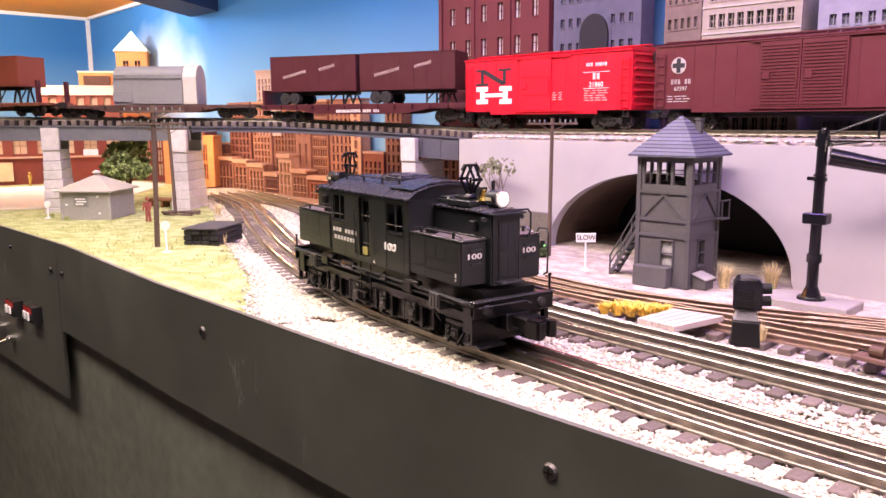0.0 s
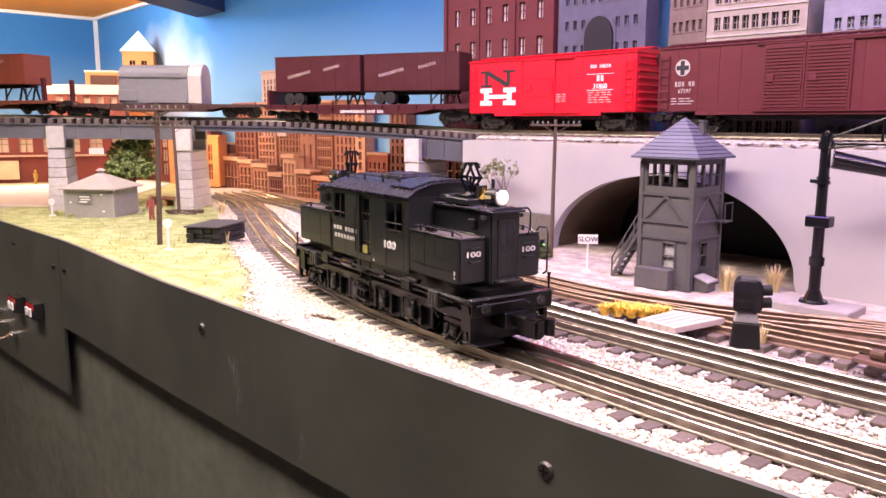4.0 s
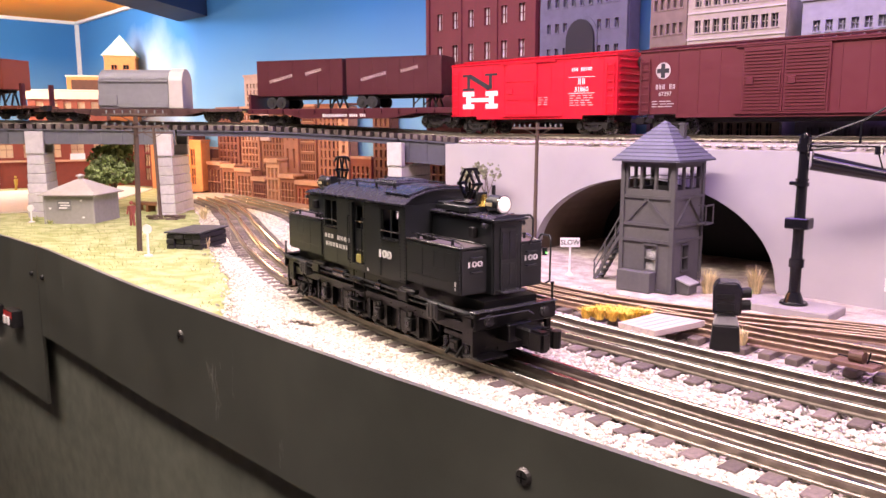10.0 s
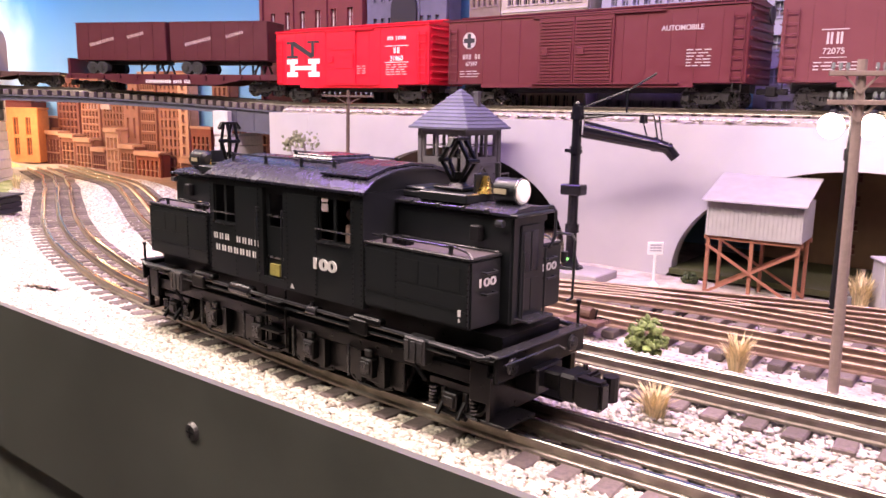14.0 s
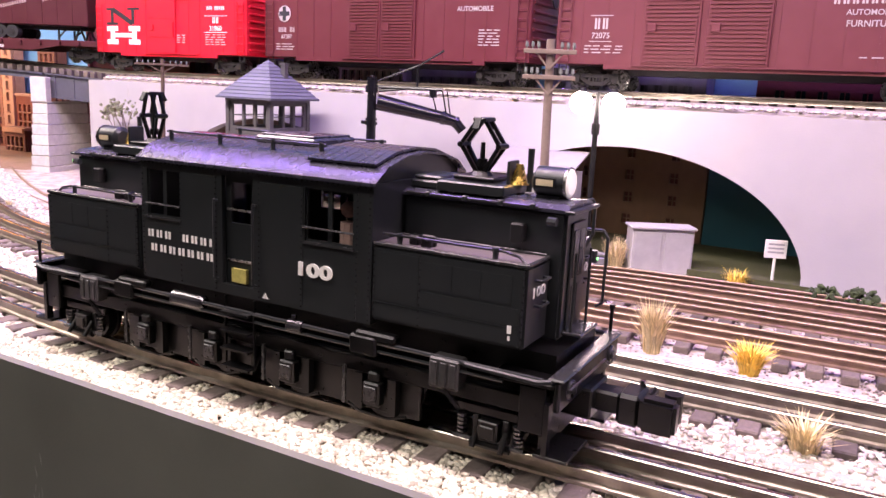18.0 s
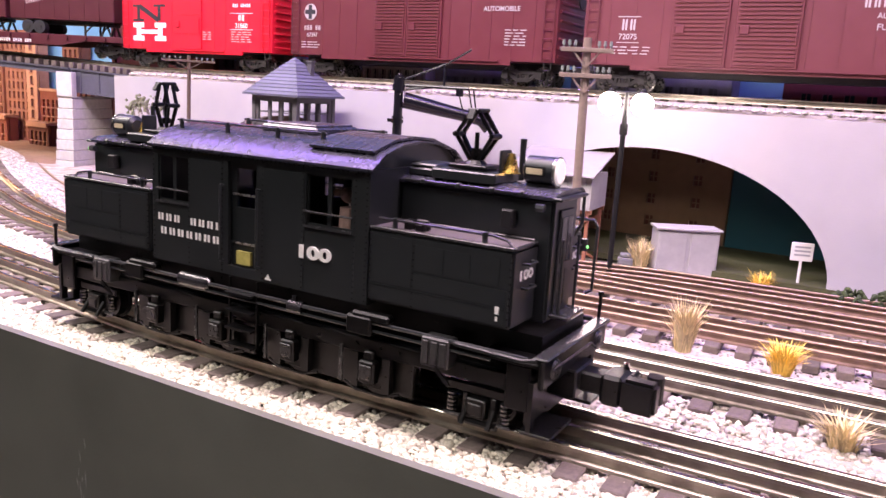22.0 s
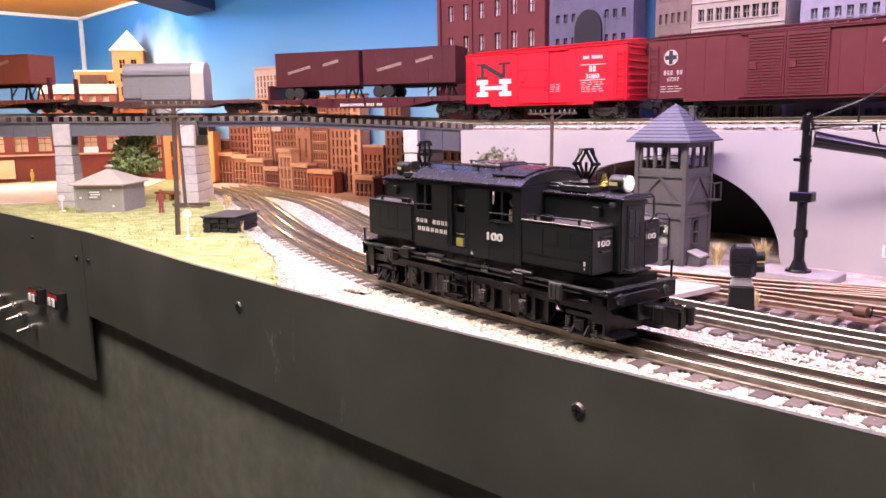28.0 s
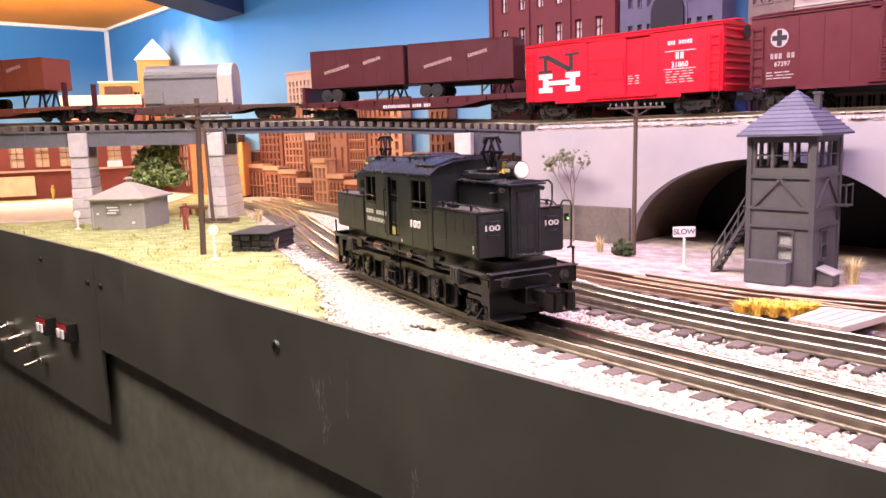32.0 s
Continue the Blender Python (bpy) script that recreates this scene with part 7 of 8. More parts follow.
def round_sign(x, y, z, h=0.028):
    t = thing("trackside_sign", pose(x, y, z, 0, 0, 40), "white round-topped sign post on the grass", "sign", "white trackside signs")
    part("post", T(((0, 0, -0.001), (0, 0, h - 0.003), 0.0012), ((0, 0, 0), (0, 0, 0.0015), 0.0045), seg=10), WHITE, t)
    part("board", T(((0, -0.0008, h), (0, 0.0008, h), 0.0048), seg=20), WHITE, t)


def telegraph_pole(x, y, z, top, arms, width, turn, label, lean=0.0, material=None, pins=8, thick=0.0029):
    t = thing("telegraph_pole", pose(x, y, z), label, "telegraph pole", "telegraph poles")
    h = top - z
    part("shaft", T(((0, 0, -0.006), (lean, 0, h), thick, thick * 0.8), seg=12), material or POLE, t)
    for k in range(arms):
        zz = h - 0.006 - k * 0.0125
        f = zz / h
        a = part("crossarm", B((-width / 2, width / 2, -0.0032, -0.0008, -0.0011, 0.0011), bevel=0.0002), material or POLE, t, m=pose(lean * f, 0, zz, 0, 0, turn))
        for i in range(pins):
            u = -width / 2 + width * (i + 0.5) / pins
            if abs(u) < 0.003:
                continue
            part("insulator", T(((u, -0.002, 0.0011), (u, -0.002, 0.0022), 0.0005), ((u, -0.002, 0.0022), (u, -0.002, 0.0046), 0.0010, 0.0007), seg=7), INSULATOR, a)
        br = bmesh.new()
        beam(br, (-width * 0.25, -0.0022, -0.0008), (0, -0.0024, -0.0085), 0.0006, 0.0009)
        beam(br, (width * 0.25, -0.0022, -0.0008), (0, -0.0024, -0.0085), 0.0006, 0.0009)
        part("brace", br, material or POLE, a)


def lamp_standard():
    t = thing("lamp_standard", pose(0.7050, -0.1200, -0.007), "dark twin-globe lamp standard with two glaring lamps", "lamp")
    part("post", T(((0, 0, 0), (0, 0, 0.125), 0.0021, 0.0019), ((0, 0, 0), (0, 0, 0.010), 0.0045, 0.0024), ((0, 0, 0.112), (0, 0, 0.120), 0.0030), seg=12), FLATBLACK, t)
    part("arm", T(((-0.0118, 0, 0.1425), (0.0118, 0, 0.1425), 0.0012), ((0, 0, 0.125), (0, 0, 0.1425), 0.0017)), FLATBLACK, t)
    for sx in (-1, 1):
        part("cap", T(((sx * 0.0118, 0, 0.1425), (sx * 0.0118, 0, 0.1455), 0.0036, 0.0018), seg=12), FLATBLACK, t)
        bm = bmesh.new()
        bmesh.ops.create_uvsphere(bm, u_segments=20, v_segments=14, radius=0.0082, matrix=Matrix.Translation((sx * 0.0122, -0.001, 0.1345)))
        smooth(part("globe", bm, LAMP_ON, t, "glowing white lamp globe"))


def tank_house():
    t = thing("trestle_shed", pose(0.6400, -0.0740, -0.0075, 0, 0, 3), "pale corrugated shed on a red-brown timber trestle", "shed")
    hx, hy, h = 0.0335, 0.018, 0.046
    for sx in (-1, 0, 1):
        for sy in (-1, 1):
            part("trestle_post", B((sx * hx - 0.0013 - sx * 0.001, sx * hx + 0.0013 - sx * 0.001, sy * hy - 0.0013, sy * hy + 0.0013, 0, h)), TIMBER, t)
    for sy in (-1, 1):
        bm = bmesh.new()
        beam(bm, (-hx, sy * hy - 0.0020, 0.003), (hx, sy * hy - 0.0020, h - 0.004), 0.0010, 0.0021)
        beam(bm, (hx, sy * hy - 0.0030, 0.003), (-hx, sy * hy - 0.0030, h - 0.004), 0.0010, 0.0021)
        part("trestle_brace", bm, TIMBER, t)
        part("trestle_beam", B((-hx - 0.002, hx + 0.002, sy * hy - 0.0016, sy * hy + 0.0016, h, h + 0.003)), TIMBER, t)
    w = part("wall_panel", B((-hx - 0.001, hx + 0.001, -hy - 0.003, hy + 0.006, h + 0.0031, h + 0.032)), GREYWHITE, t)
    for i in range(22):
        x = -hx + 0.0005 + i * (2 * hx - 0.001) / 21
        part("corrugation", T(((x, -hy - 0.0030, h + 0.0032), (x, -hy - 0.0030, h + 0.0318), 0.0006), seg=6), GREYWHITE, w)
    r = part("roof", prism([(-hy - 0.0085, h + 0.0300), (-hy - 0.0080, h + 0.0312), (hy + 0.012, h + 0.0480), (hy + 0.012, h + 0.0465)], "x", -hx - 0.004, hx + 0.004), mat("dusty_sheet_roof", (0.27, 0.255, 0.265), 0.7, 0, 0.16, 120, 0.2), t, "pale sheet-metal lean-to roof")


def relay_cabinet():
    t = thing("relay_cabinet", pose(0.7440, -0.0530, -0.009, 0, 0, 30), "light grey trackside relay cabinet with plain doors", "cabinet")
    part("body", B((-0.0245, 0.0245, -0.010, 0.010, 0, 0.0405), bevel=0.0006), GREYWHITE, t)
    part("lid", B((-0.0262, 0.0262, -0.0118, 0.0118, 0.0406, 0.0426), bevel=0.0005), GREYWHITE, t)
    for sx in (-1, 1):
        part("door", B((min(sx * 0.0015, sx * 0.0230), max(sx * 0.0015, sx * 0.0230), -0.0108, -0.0101, 0.002, 0.0385), bevel=0.0003), GREYWHITE, t)
    b = thing("relay_box", pose(0.7020, -0.0700, -0.0075, 0, 0, 20), "small grey equipment box by the lamp", "box")
    part("body", B((-0.006, 0.006, -0.005, 0.005, 0, 0.012), bevel=0.0008), CAR_GREY, b)
    part("lid", B((-0.0045, 0.0045, -0.0036, 0.0036, 0.0121, 0.0155), bevel=0.0008), CAR_GREY, b)


def clay_shed():
    c, u, v = Vector((-0.4000, -0.3370, 0)), Vector((0.0545, 0.046, 0)), Vector((-0.0555, 0.043, 0))
    t = thing("gate_shed", pose(c.x, c.y, 0.0150, 0, 0, math.degrees(math.atan2(u.y, u.x))), "grey square shed with a pale pyramid roof and a round vent", "shed")
    h = 0.035
    body = part("wall", B((-h, h, -h, h, 0, 0.041)), mat("pale_grey_shed", (0.30, 0.29, 0.27), 0.8, 0, 0.14, 200, 0.2), t)
    part("corner_board", B((h - 0.0012, h + 0.0012, -h - 0.0012, -h + 0.0012, 0, 0.041), (-h - 0.0012, -h + 0.0012, -h - 0.0012, -h + 0.0012, 0, 0.041)), mat("pale_grey_shed_trim", (0.34, 0.33, 0.31), 0.8, 0, 0.1, 200), t)
    o = h + 0.006
    bm = bmesh.new()
    lo = [bm.verts.new((sx * o, sy * o, 0.0395)) for sx, sy in ((-1, -1), (1, -1), (1, 1), (-1, 1))]
    mi = [bm.verts.new((sx * o, sy * o, 0.0412)) for sx, sy in ((-1, -1), (1, -1), (1, 1), (-1, 1))]
    hi = [bm.verts.new((sx * 0.004, sy * 0.004, 0.0600)) for sx, sy in ((-1, -1), (1, -1), (1, 1), (-1, 1))]
    for a in range(4):
        b = (a + 1) % 4
        bm.faces.new((lo[a], lo[b], mi[b], mi[a]))
        bm.faces.new((mi[a], mi[b], hi[b], hi[a]))
    bm.faces.new(hi)
    bm.faces.new(lo[::-1])
    part("roof", bm, mat("pale_shed_roof", (0.37, 0.34, 0.295), 0.75, 0, 0.1, 150, 0.2), t, "pale tan pyramid roof")
    part("vent", T(((0, 0, 0.0598), (0, 0, 0.0640), 0.0038), ((0, 0, 0.0640), (0, 0, 0.0670), 0.0068, 0.0030), seg=16), mat("pale_shed_roof", (0.5, 0.46, 0.4)), t)
    nt = part("notice_board", B((-0.016, 0.004, -h - 0.0012, -h - 0.0004, 0.020, 0.033)), mat("grey_notice", (0.20, 0.20, 0.20), 0.7, 0, 0.2, 300), t)
    for k, (a, b) in enumerate(((-0.014, 0.001), (-0.012, 0.002), (-0.014, -0.002))):
        part("data_bar", B((a, b, -h - 0.0014, -h - 0.0013, 0.029 - k * 0.0035, 0.0308 - k * 0.0035)), DECAL, nt)
    for x, z in ((0.018, 0.033), (0.020, 0.010), (-0.027, 0.022)):
        part("white_tag", B((x - 0.0016, x + 0.0016, -h - 0.0010, -h - 0.0004, z - 0.0012, z + 0.0012)), WHITE, t)


def tie_stack():
    t = thing("timber_stack", pose(-0.0700, -0.3390, 0.0155, 0, 0, 122.5), "stack of black tarred timbers with a pallet top on the grass", "timber stack")
    rng = random.Random(3)
    for layer in range(3):
        for k in range(4):
            y = -0.0155 + k * 0.0104
            ln = 0.030 + rng.uniform(-0.002, 0.001)
            part("timber", B((-ln, ln, y - 0.0047, y + 0.0047, layer * 0.0058, layer * 0.0058 + 0.0052), bevel=0.0006), CRATE, t)
    part("top_board", B((-0.0325, 0.0325, -0.0215, 0.0215, 0.0178, 0.0196), bevel=0.0005), mat("grey_black_boards", (0.045, 0.045, 0.05), 0.6, 0, 0.3, 300, 0.3), t)
    for x in (-0.022, -0.005, 0.012):
        part("strap", B((x - 0.0006, x + 0.0006, 0.0206, 0.0220, 0.0, 0.0178)), FLATBLACK, t)


def figurine():
    bm = T(((-0.0022, 0, 0), (-0.0016, 0, 0.0160), 0.0016, 0.0019), ((0.0024, 0.0005, 0), (0.0016, 0, 0.0160), 0.0016, 0.0019), ((0, 0, 0.0155), (0, 0, 0.0275), 0.0034, 0.0042), ((-0.0044, 0, 0.0268), (-0.0058, -0.0015, 0.0160), 0.0013, 0.0011), ((0.0044, 0, 0.0268), (0.0050, -0.0028, 0.0175), 0.0013, 0.0011), seg=10)
    bmesh.ops.create_icosphere(bm, subdivisions=2, radius=0.0027, matrix=Matrix.Translation((0, 0, 0.0315)))
    ob = part("figurine", bm, mat("painted_red_figure", (0.28, 0.07, 0.06), 0.7, 0, 0.35, 160), m=pose(-0.2900, -0.3155, 0.0160, 0, 0, 40))
    tagged(smooth(ob), "small painted figurine in a red jacket on the grass", "figurine")
    bm = T(((-0.0022, 0, 0), (0, 0, 0.0160), 0.0022, 0.0026), ((0, 0, 0.0155), (0, 0, 0.0275), 0.0034, 0.0042), seg=10)
    bmesh.ops.create_icosphere(bm, subdivisions=2, radius=0.0027, matrix=Matrix.Translation((0, 0, 0.0315)))
    ob = part("figurine", bm, mat("painted_yellow_figure", (0.5, 0.33, 0.05), 0.7, 0, 0.3, 160), m=pose(-1.05, -0.225, 0.012, 0, 0, 40))
    tagged(smooth(ob), "small painted figurine in yellow outside the store", "figurine")


def crossing():
    t = thing("crossing_planks", pose(0, 0, 0), "pale plank crossing laid beside the track", "plank crossing")
    a, b, c, d = Vector((0.440, -0.286, 0)), Vector((0.445, -0.242, 0)), Vector((0.483, -0.238, 0)), Vector((0.472, -0.290, 0))
    for k in range(5):
        f0, f1 = k / 5 + 0.01, (k + 1) / 5 - 0.01
        bm = bmesh.new()
        q = [a.lerp(d, f0), a.lerp(d, f1), b.lerp(c, f1), b.lerp(c, f0)]
        lo = [bm.verts.new((p.x, p.y, 0.0045)) for p in q]
        hi = [bm.verts.new((p.x, p.y, 0.0085)) for p in q]
        bm.faces.new(hi)
        bm.faces.new(lo[::-1])
        for i in range(4):
            j = (i + 1) % 4
            bm.faces.new((lo[i], lo[j], hi[j], hi[i]))
        part("plank", bm, PLANK, t)


def switch_machine():
    t = thing("switch_machine", pose(0.5900, -0.2590, 0.0030, 0, 0, -8) @ Matrix.Scale(0.75, 4), "rusty switch motor on a red-brown timber base", "switch machine")
    part("base", B((-0.016, 0.018, -0.009, 0.004, 0, 0.0035), (-0.016, 0.018, 0.006, 0.012, 0, 0.0035), bevel=0.0004), mat("red_brown_base", (0.13, 0.070, 0.055), 0.7, 0, 0.3, 300), t)
    part("motor", T(((-0.004, 0, 0.008), (0.007, 0, 0.008), 0.0052), seg=14), mat("brown_motor", (0.10, 0.055, 0.035), 0.5, 0.3, 0.4, 400), t)
    part("lever", T(((0.009, 0.001, 0.0035), (0.011, 0.001, 0.013), 0.0008), ((-0.018, 0.008, 0.004), (0.018, 0.008, 0.004), 0.0008)), IRON, t)
    for x, y in ((0.4755, -0.2335), (0.7365, -0.3270), (0.7080, -0.4145)):
        w = thing("rail_clip", pose(x, y, 0.010 if y < -0.3 else 0.001), "small white block on the rail's foot", "rail clip", "rail clips")
        part("block", B((-0.002, 0.002, -0.0015, 0.0015, 0, 0.0045), bevel=0.0004), WHITE, w)


def switches():
    """The toggle switches and lit push blocks on the control board."""
    for x, z in ((-0.5446, -0.0701), (-0.4845, -0.0730), (-0.2713, -0.0701), (-0.2070, -0.0663)):
        t = thing("panel_switch", pose(x + 0.013, fascia_y(x), z + 0.006) @ Matrix.Scale(0.78, 4), "red and black panel switch block with white labels", "switch", "switches on the control board")
        b = part("block", B((-0.018, 0.018, -0.014, 0.0, -0.012, 0.012), bevel=0.0006), FLATBLACK, t)
        part("red_band", B((-0.0165, 0.0165, -0.0146, -0.0141, 0.002, 0.0105)), mat("red_switch_plastic", (0.5, 0.02, 0.02), 0.4, 0, 0.1, 200), b)
        for dx in (-0.009, 0.006):
            part("rocker", B((dx - 0.0035, dx + 0.0035, -0.0175, -0.0147, -0.008, 0.004), bevel=0.0006), WHITE, b)
    for x, z in ((-0.5103, -0.1099), (-0.4126, -0.0927), (-0.3567, -0.0947), (-0.4710, -0.1231), (-0.3385, -0.1063), (-0.3035, -0.1154)):
        t = thing("toggle_switch", pose(x + 0.013, fascia_y(x), z + 0.006) @ Matrix.Scale(0.85, 4), "chrome toggle switch with a round bushing", "switch", "switches on the control board")
        part("bushing", T(((0, 0, 0), (0, -0.008, 0), 0.0062), ((0, -0.008, 0), (0, -0.012, 0), 0.0048), seg=16), CHROME, t)
        part("lever", T(((0, -0.010, 0), (-0.0025, -0.026, -0.004), 0.0020, 0.0030), seg=12), CHROME, t)
    lg = thing("bench_leg", pose(-0.34, -0.42, -1.06), "dark bench leg with a grey foot below the board", "leg")
    part("leg", B((-0.03, 0.03, -0.03, 0.03, 0.2, 0.95)), FLATBLACK, lg)
    part("foot", B((-0.032, 0.032, -0.032, 0.032, 0, 0.2)), CAR_GREY, lg)


# ---- city flats behind the railway ----
def facade(name, m, w, d, h, material, label, cols, rows, ww, wh, z0=0.012, pane=None, arched=False, cornice=None, group="city building flats", margin=0.06, sill=True):
    """A shallow building front with recessed windows: the wall is pierced, the panes stand behind."""
    t = thing(name, m, label, "building", group)
    xs = [w * (-0.5 + margin) + w * (1 - 2 * margin) * (i + 0.5) / cols for i in range(cols)]
    zs = [z0 + (h - z0 - 0.012) * (j + 0.5) / rows for j in range(rows)]
    holes = [(x - ww / 2, x + ww / 2, z - wh / 2, z + wh / 2) for x in xs for z in zs]
    wall = part("wall", pierced("y", -w / 2, w / 2, 0, h, 0, 0.004, holes), material, t)
    part("building_core", B((-w / 2, w / 2, 0.0055, d, 0, h - 0.001)), material, t)
    part("roof_edge", B((-w / 2 - 0.002, w / 2 + 0.002, -0.002, d, h, h + 0.004)), cornice or material, t)
    me = None
    for x in xs:
        for z in zs:
            mm = pose(x, 0.0042, z)
            if me is None:
                me = part("pane", B((-ww / 2 - 0.0002, ww / 2 + 0.0002, 0, 0.001, -wh / 2, wh / 2)), pane or WINDARK, t, m=mm).data
                fr = part("window_frame", B((-0.0004, 0.0004, -0.002, 0.0, -wh / 2, wh / 2), (-ww / 2, ww / 2, -0.002, 0.0, -0.0004, 0.0004), (-ww / 2 - 0.0008, ww / 2 + 0.0008, -0.0052, -0.0042, -wh / 2 - 0.0016, -wh / 2)), cornice or material, t, m=mm).data
            else:
                share("pane", me, t, mm)
                share("window_frame", fr, t, mm)
    if arched:
        for x in xs:
            for z in zs:
                part("arch_head", T(((x, -0.0008, z + wh / 2 - 0.0005), (x, 0.0040, z + wh / 2 - 0.0005), ww / 2 + 0.0012), seg=14), material, t)
    return t


def city():
    # upper right: brick block with arched pairs, grey viaduct print, cream tower, pale blocks
    t = facade("building_flat", pose(-0.0335, 0.089, 0.1233), 0.208, 0.04, 0.40, BRICK, "dark red brick warehouse with paired arched windows", 6, 8, 0.0105, 0.0235, pane=WINLIGHT, arched=False, margin=0.05)
    part("buttress", B((0.098, 0.104, -0.0035, 0.0, 0, 0.40), (-0.104, -0.098, -0.0035, 0.0, 0, 0.40), (-0.036, -0.032, -0.0025, 0.0, 0, 0.40), (0.032, 0.036, -0.0025, 0.0, 0, 0.40)), BRICK, t)
    t = facade("building_flat", pose(0.1400, 0.0915, 0.1203), 0.132, 0.03, 0.40, GREYFLAT, "hazy grey stone front with a tall arched doorway", 9, 12, 0.006, 0.011, pane=mat("dim_window", (0.15, 0.155, 0.20), 0.4, 0, 0.2, 200))
    arch = bmesh.new()
    out = [(-0.021, 0.0)] + [(-0.021 * math.cos(k * math.pi / 16), 0.135 + 0.026 * math.sin(k * math.pi / 16)) for k in range(17)] + [(0.021, 0.0)]
    part("arched_doorway", prism(out, "y", -0.0045, -0.0012), mat("doorway_shadow_stone", (0.016, 0.016, 0.022), 0.85, 0, 0.3, 90), t)
    ring = [(p * 1.16, q * 1.03) for p, q in out]
    part("doorway_ring", prism(ring, "y", -0.0011, -0.0002), GREYFLAT, t)
    facade("building_flat", pose(0.2545, 0.103, 0.1184, 0, 0, -14), 0.056, 0.05, 0.40, mat("umber_stone_flat", (0.20, 0.15, 0.13), 0.85, 0, 0.25, 90), "brown-grey side wall of the tall office block", 5, 13, 0.0055, 0.012, pane=mat("dim_window", (0.1, 0.105, 0.13)))
    t = facade("building_flat", pose(0.3390, 0.0965, 0.1169), 0.112, 0.05, 0.40, CREAM, "cream office block with rows of paired windows", 9, 13, 0.0075, 0.0140, pane=WINDARK, cornice=CREAM)
    for k in range(1, 13):
        part("belt_course", B((-0.0562, 0.0562, -0.0012, -0.0001, 0.0115 + k * 0.02892, 0.0135 + k * 0.02892)), mat("pale_belt_stone", (0.46, 0.42, 0.38), 0.8, 0, 0.2, 120), t)
    t = facade("building_flat", pose(0.4810, 0.0975, 0.1145), 0.140, 0.04, 0.160, PALEFLAT, "pale stone block with a stepped parapet", 10, 5, 0.007, 0.011, pane=mat("grey_window", (0.16, 0.16, 0.19), 0.3, 0, 0.2, 200))
    part("setback", B((-0.048, 0.070, 0.004, 0.04, 0.1645, 0.1950)), PALEFLAT, t)
    facade("building_flat", pose(0.6580, 0.094, 0.1115), 0.160, 0.04, 0.30, PALEFLAT, "pale tall stone block", 10, 9, 0.008, 0.014, pane=mat("grey_window", (0.16, 0.16, 0.19)))
    facade("building_flat", pose(0.8730, 0.094, 0.1079), 0.18, 0.04, 0.34, BRICK, "red brick block behind the boxcars", 9, 9, 0.008, 0.016)
    # shelf that carries them and the back of the upper track
    tagged(part("upper_shelf", B((0.0245, 1.5, 0.0, 0.135, 0.100, 0.1148)), BED), "flat shelf behind the upper track", "shelf", kind="structure")
    # under the bridge: sepia city front along the back
    pale, amber, dark = mat("pale_peach_window", (0.50, 0.29, 0.18), 0.5, 0, 0.35, 200), mat("amber_window", (0.46, 0.20, 0.06), 0.5, 0, 0.3, 200), mat("sepia_dark_window", (0.06, 0.026, 0.018), 0.5, 0, 0.3, 200)
    rose = mat("rose_brown_flat", (0.22, 0.088, 0.052), 0.85, 0, 0.3, 60, 0.3)
    cream = mat("cream_stone_front", (0.36, 0.19, 0.115), 0.8, 0, 0.25, 90, 0.2)
    rust = mat("rust_red_flat", (0.19, 0.046, 0.022), 0.85, 0, 0.3, 60, 0.3)
    umber = mat("umber_red_flat", (0.115, 0.034, 0.022), 0.85, 0, 0.3, 70, 0.3)
    # back row: centre, width, height, wall, columns, rows, panes, share of width
    for i, (x, w, h, m, c, r, pn, part_w) in enumerate((
            (-1.000, 0.090, 0.150, rust, 4, 7, dark, 0.45), (-0.905, 0.098, 0.104, umber, 6, 6, dark, 0.5), (-0.842, 0.026, 0.080, umber, 2, 4, dark, 0.4), (-0.770, 0.086, 0.190, umber, 5, 11, rust, 0.42),
            (-0.691, 0.070, 0.190, rose, 5, 12, pale, 0.5), (-0.610, 0.090, 0.185, BROWNFLAT, 7, 12, dark, 0.45), (-0.540, 0.048, 0.185, rose, 2, 3, BROWNFLAT, 0.30), (-0.490, 0.050, 0.190, BROWNFLAT, 6, 9, dark, 0.5),
            (-0.428, 0.072, 0.190, rose, 5, 10, umber, 0.40), (-0.377, 0.028, 0.190, cream, 1, 9, rose, 0.3), (-0.334, 0.056, 0.097, rust, 4, 5, amber, 0.5), (-0.284, 0.042, 0.180, BROWNFLAT, 3, 9, amber, 0.45),
            (-0.222, 0.078, 0.130, umber, 5, 7, amber, 0.4), (-0.135, 0.092, 0.105, umber, 5, 5, dark, 0.5), (-0.045, 0.084, 0.120, umber, 5, 6, amber, 0.5))):
        facade("building_flat", pose(x, 0.112 + 0.004 * (i % 3), -0.006), w, 0.022, h, m, "sepia city building seen under the bridge", c, r, w / c * part_w, h / r * 0.60, pane=pn, group="sepia city flats", cornice=(rose, cream, BROWNFLAT)[i % 3])
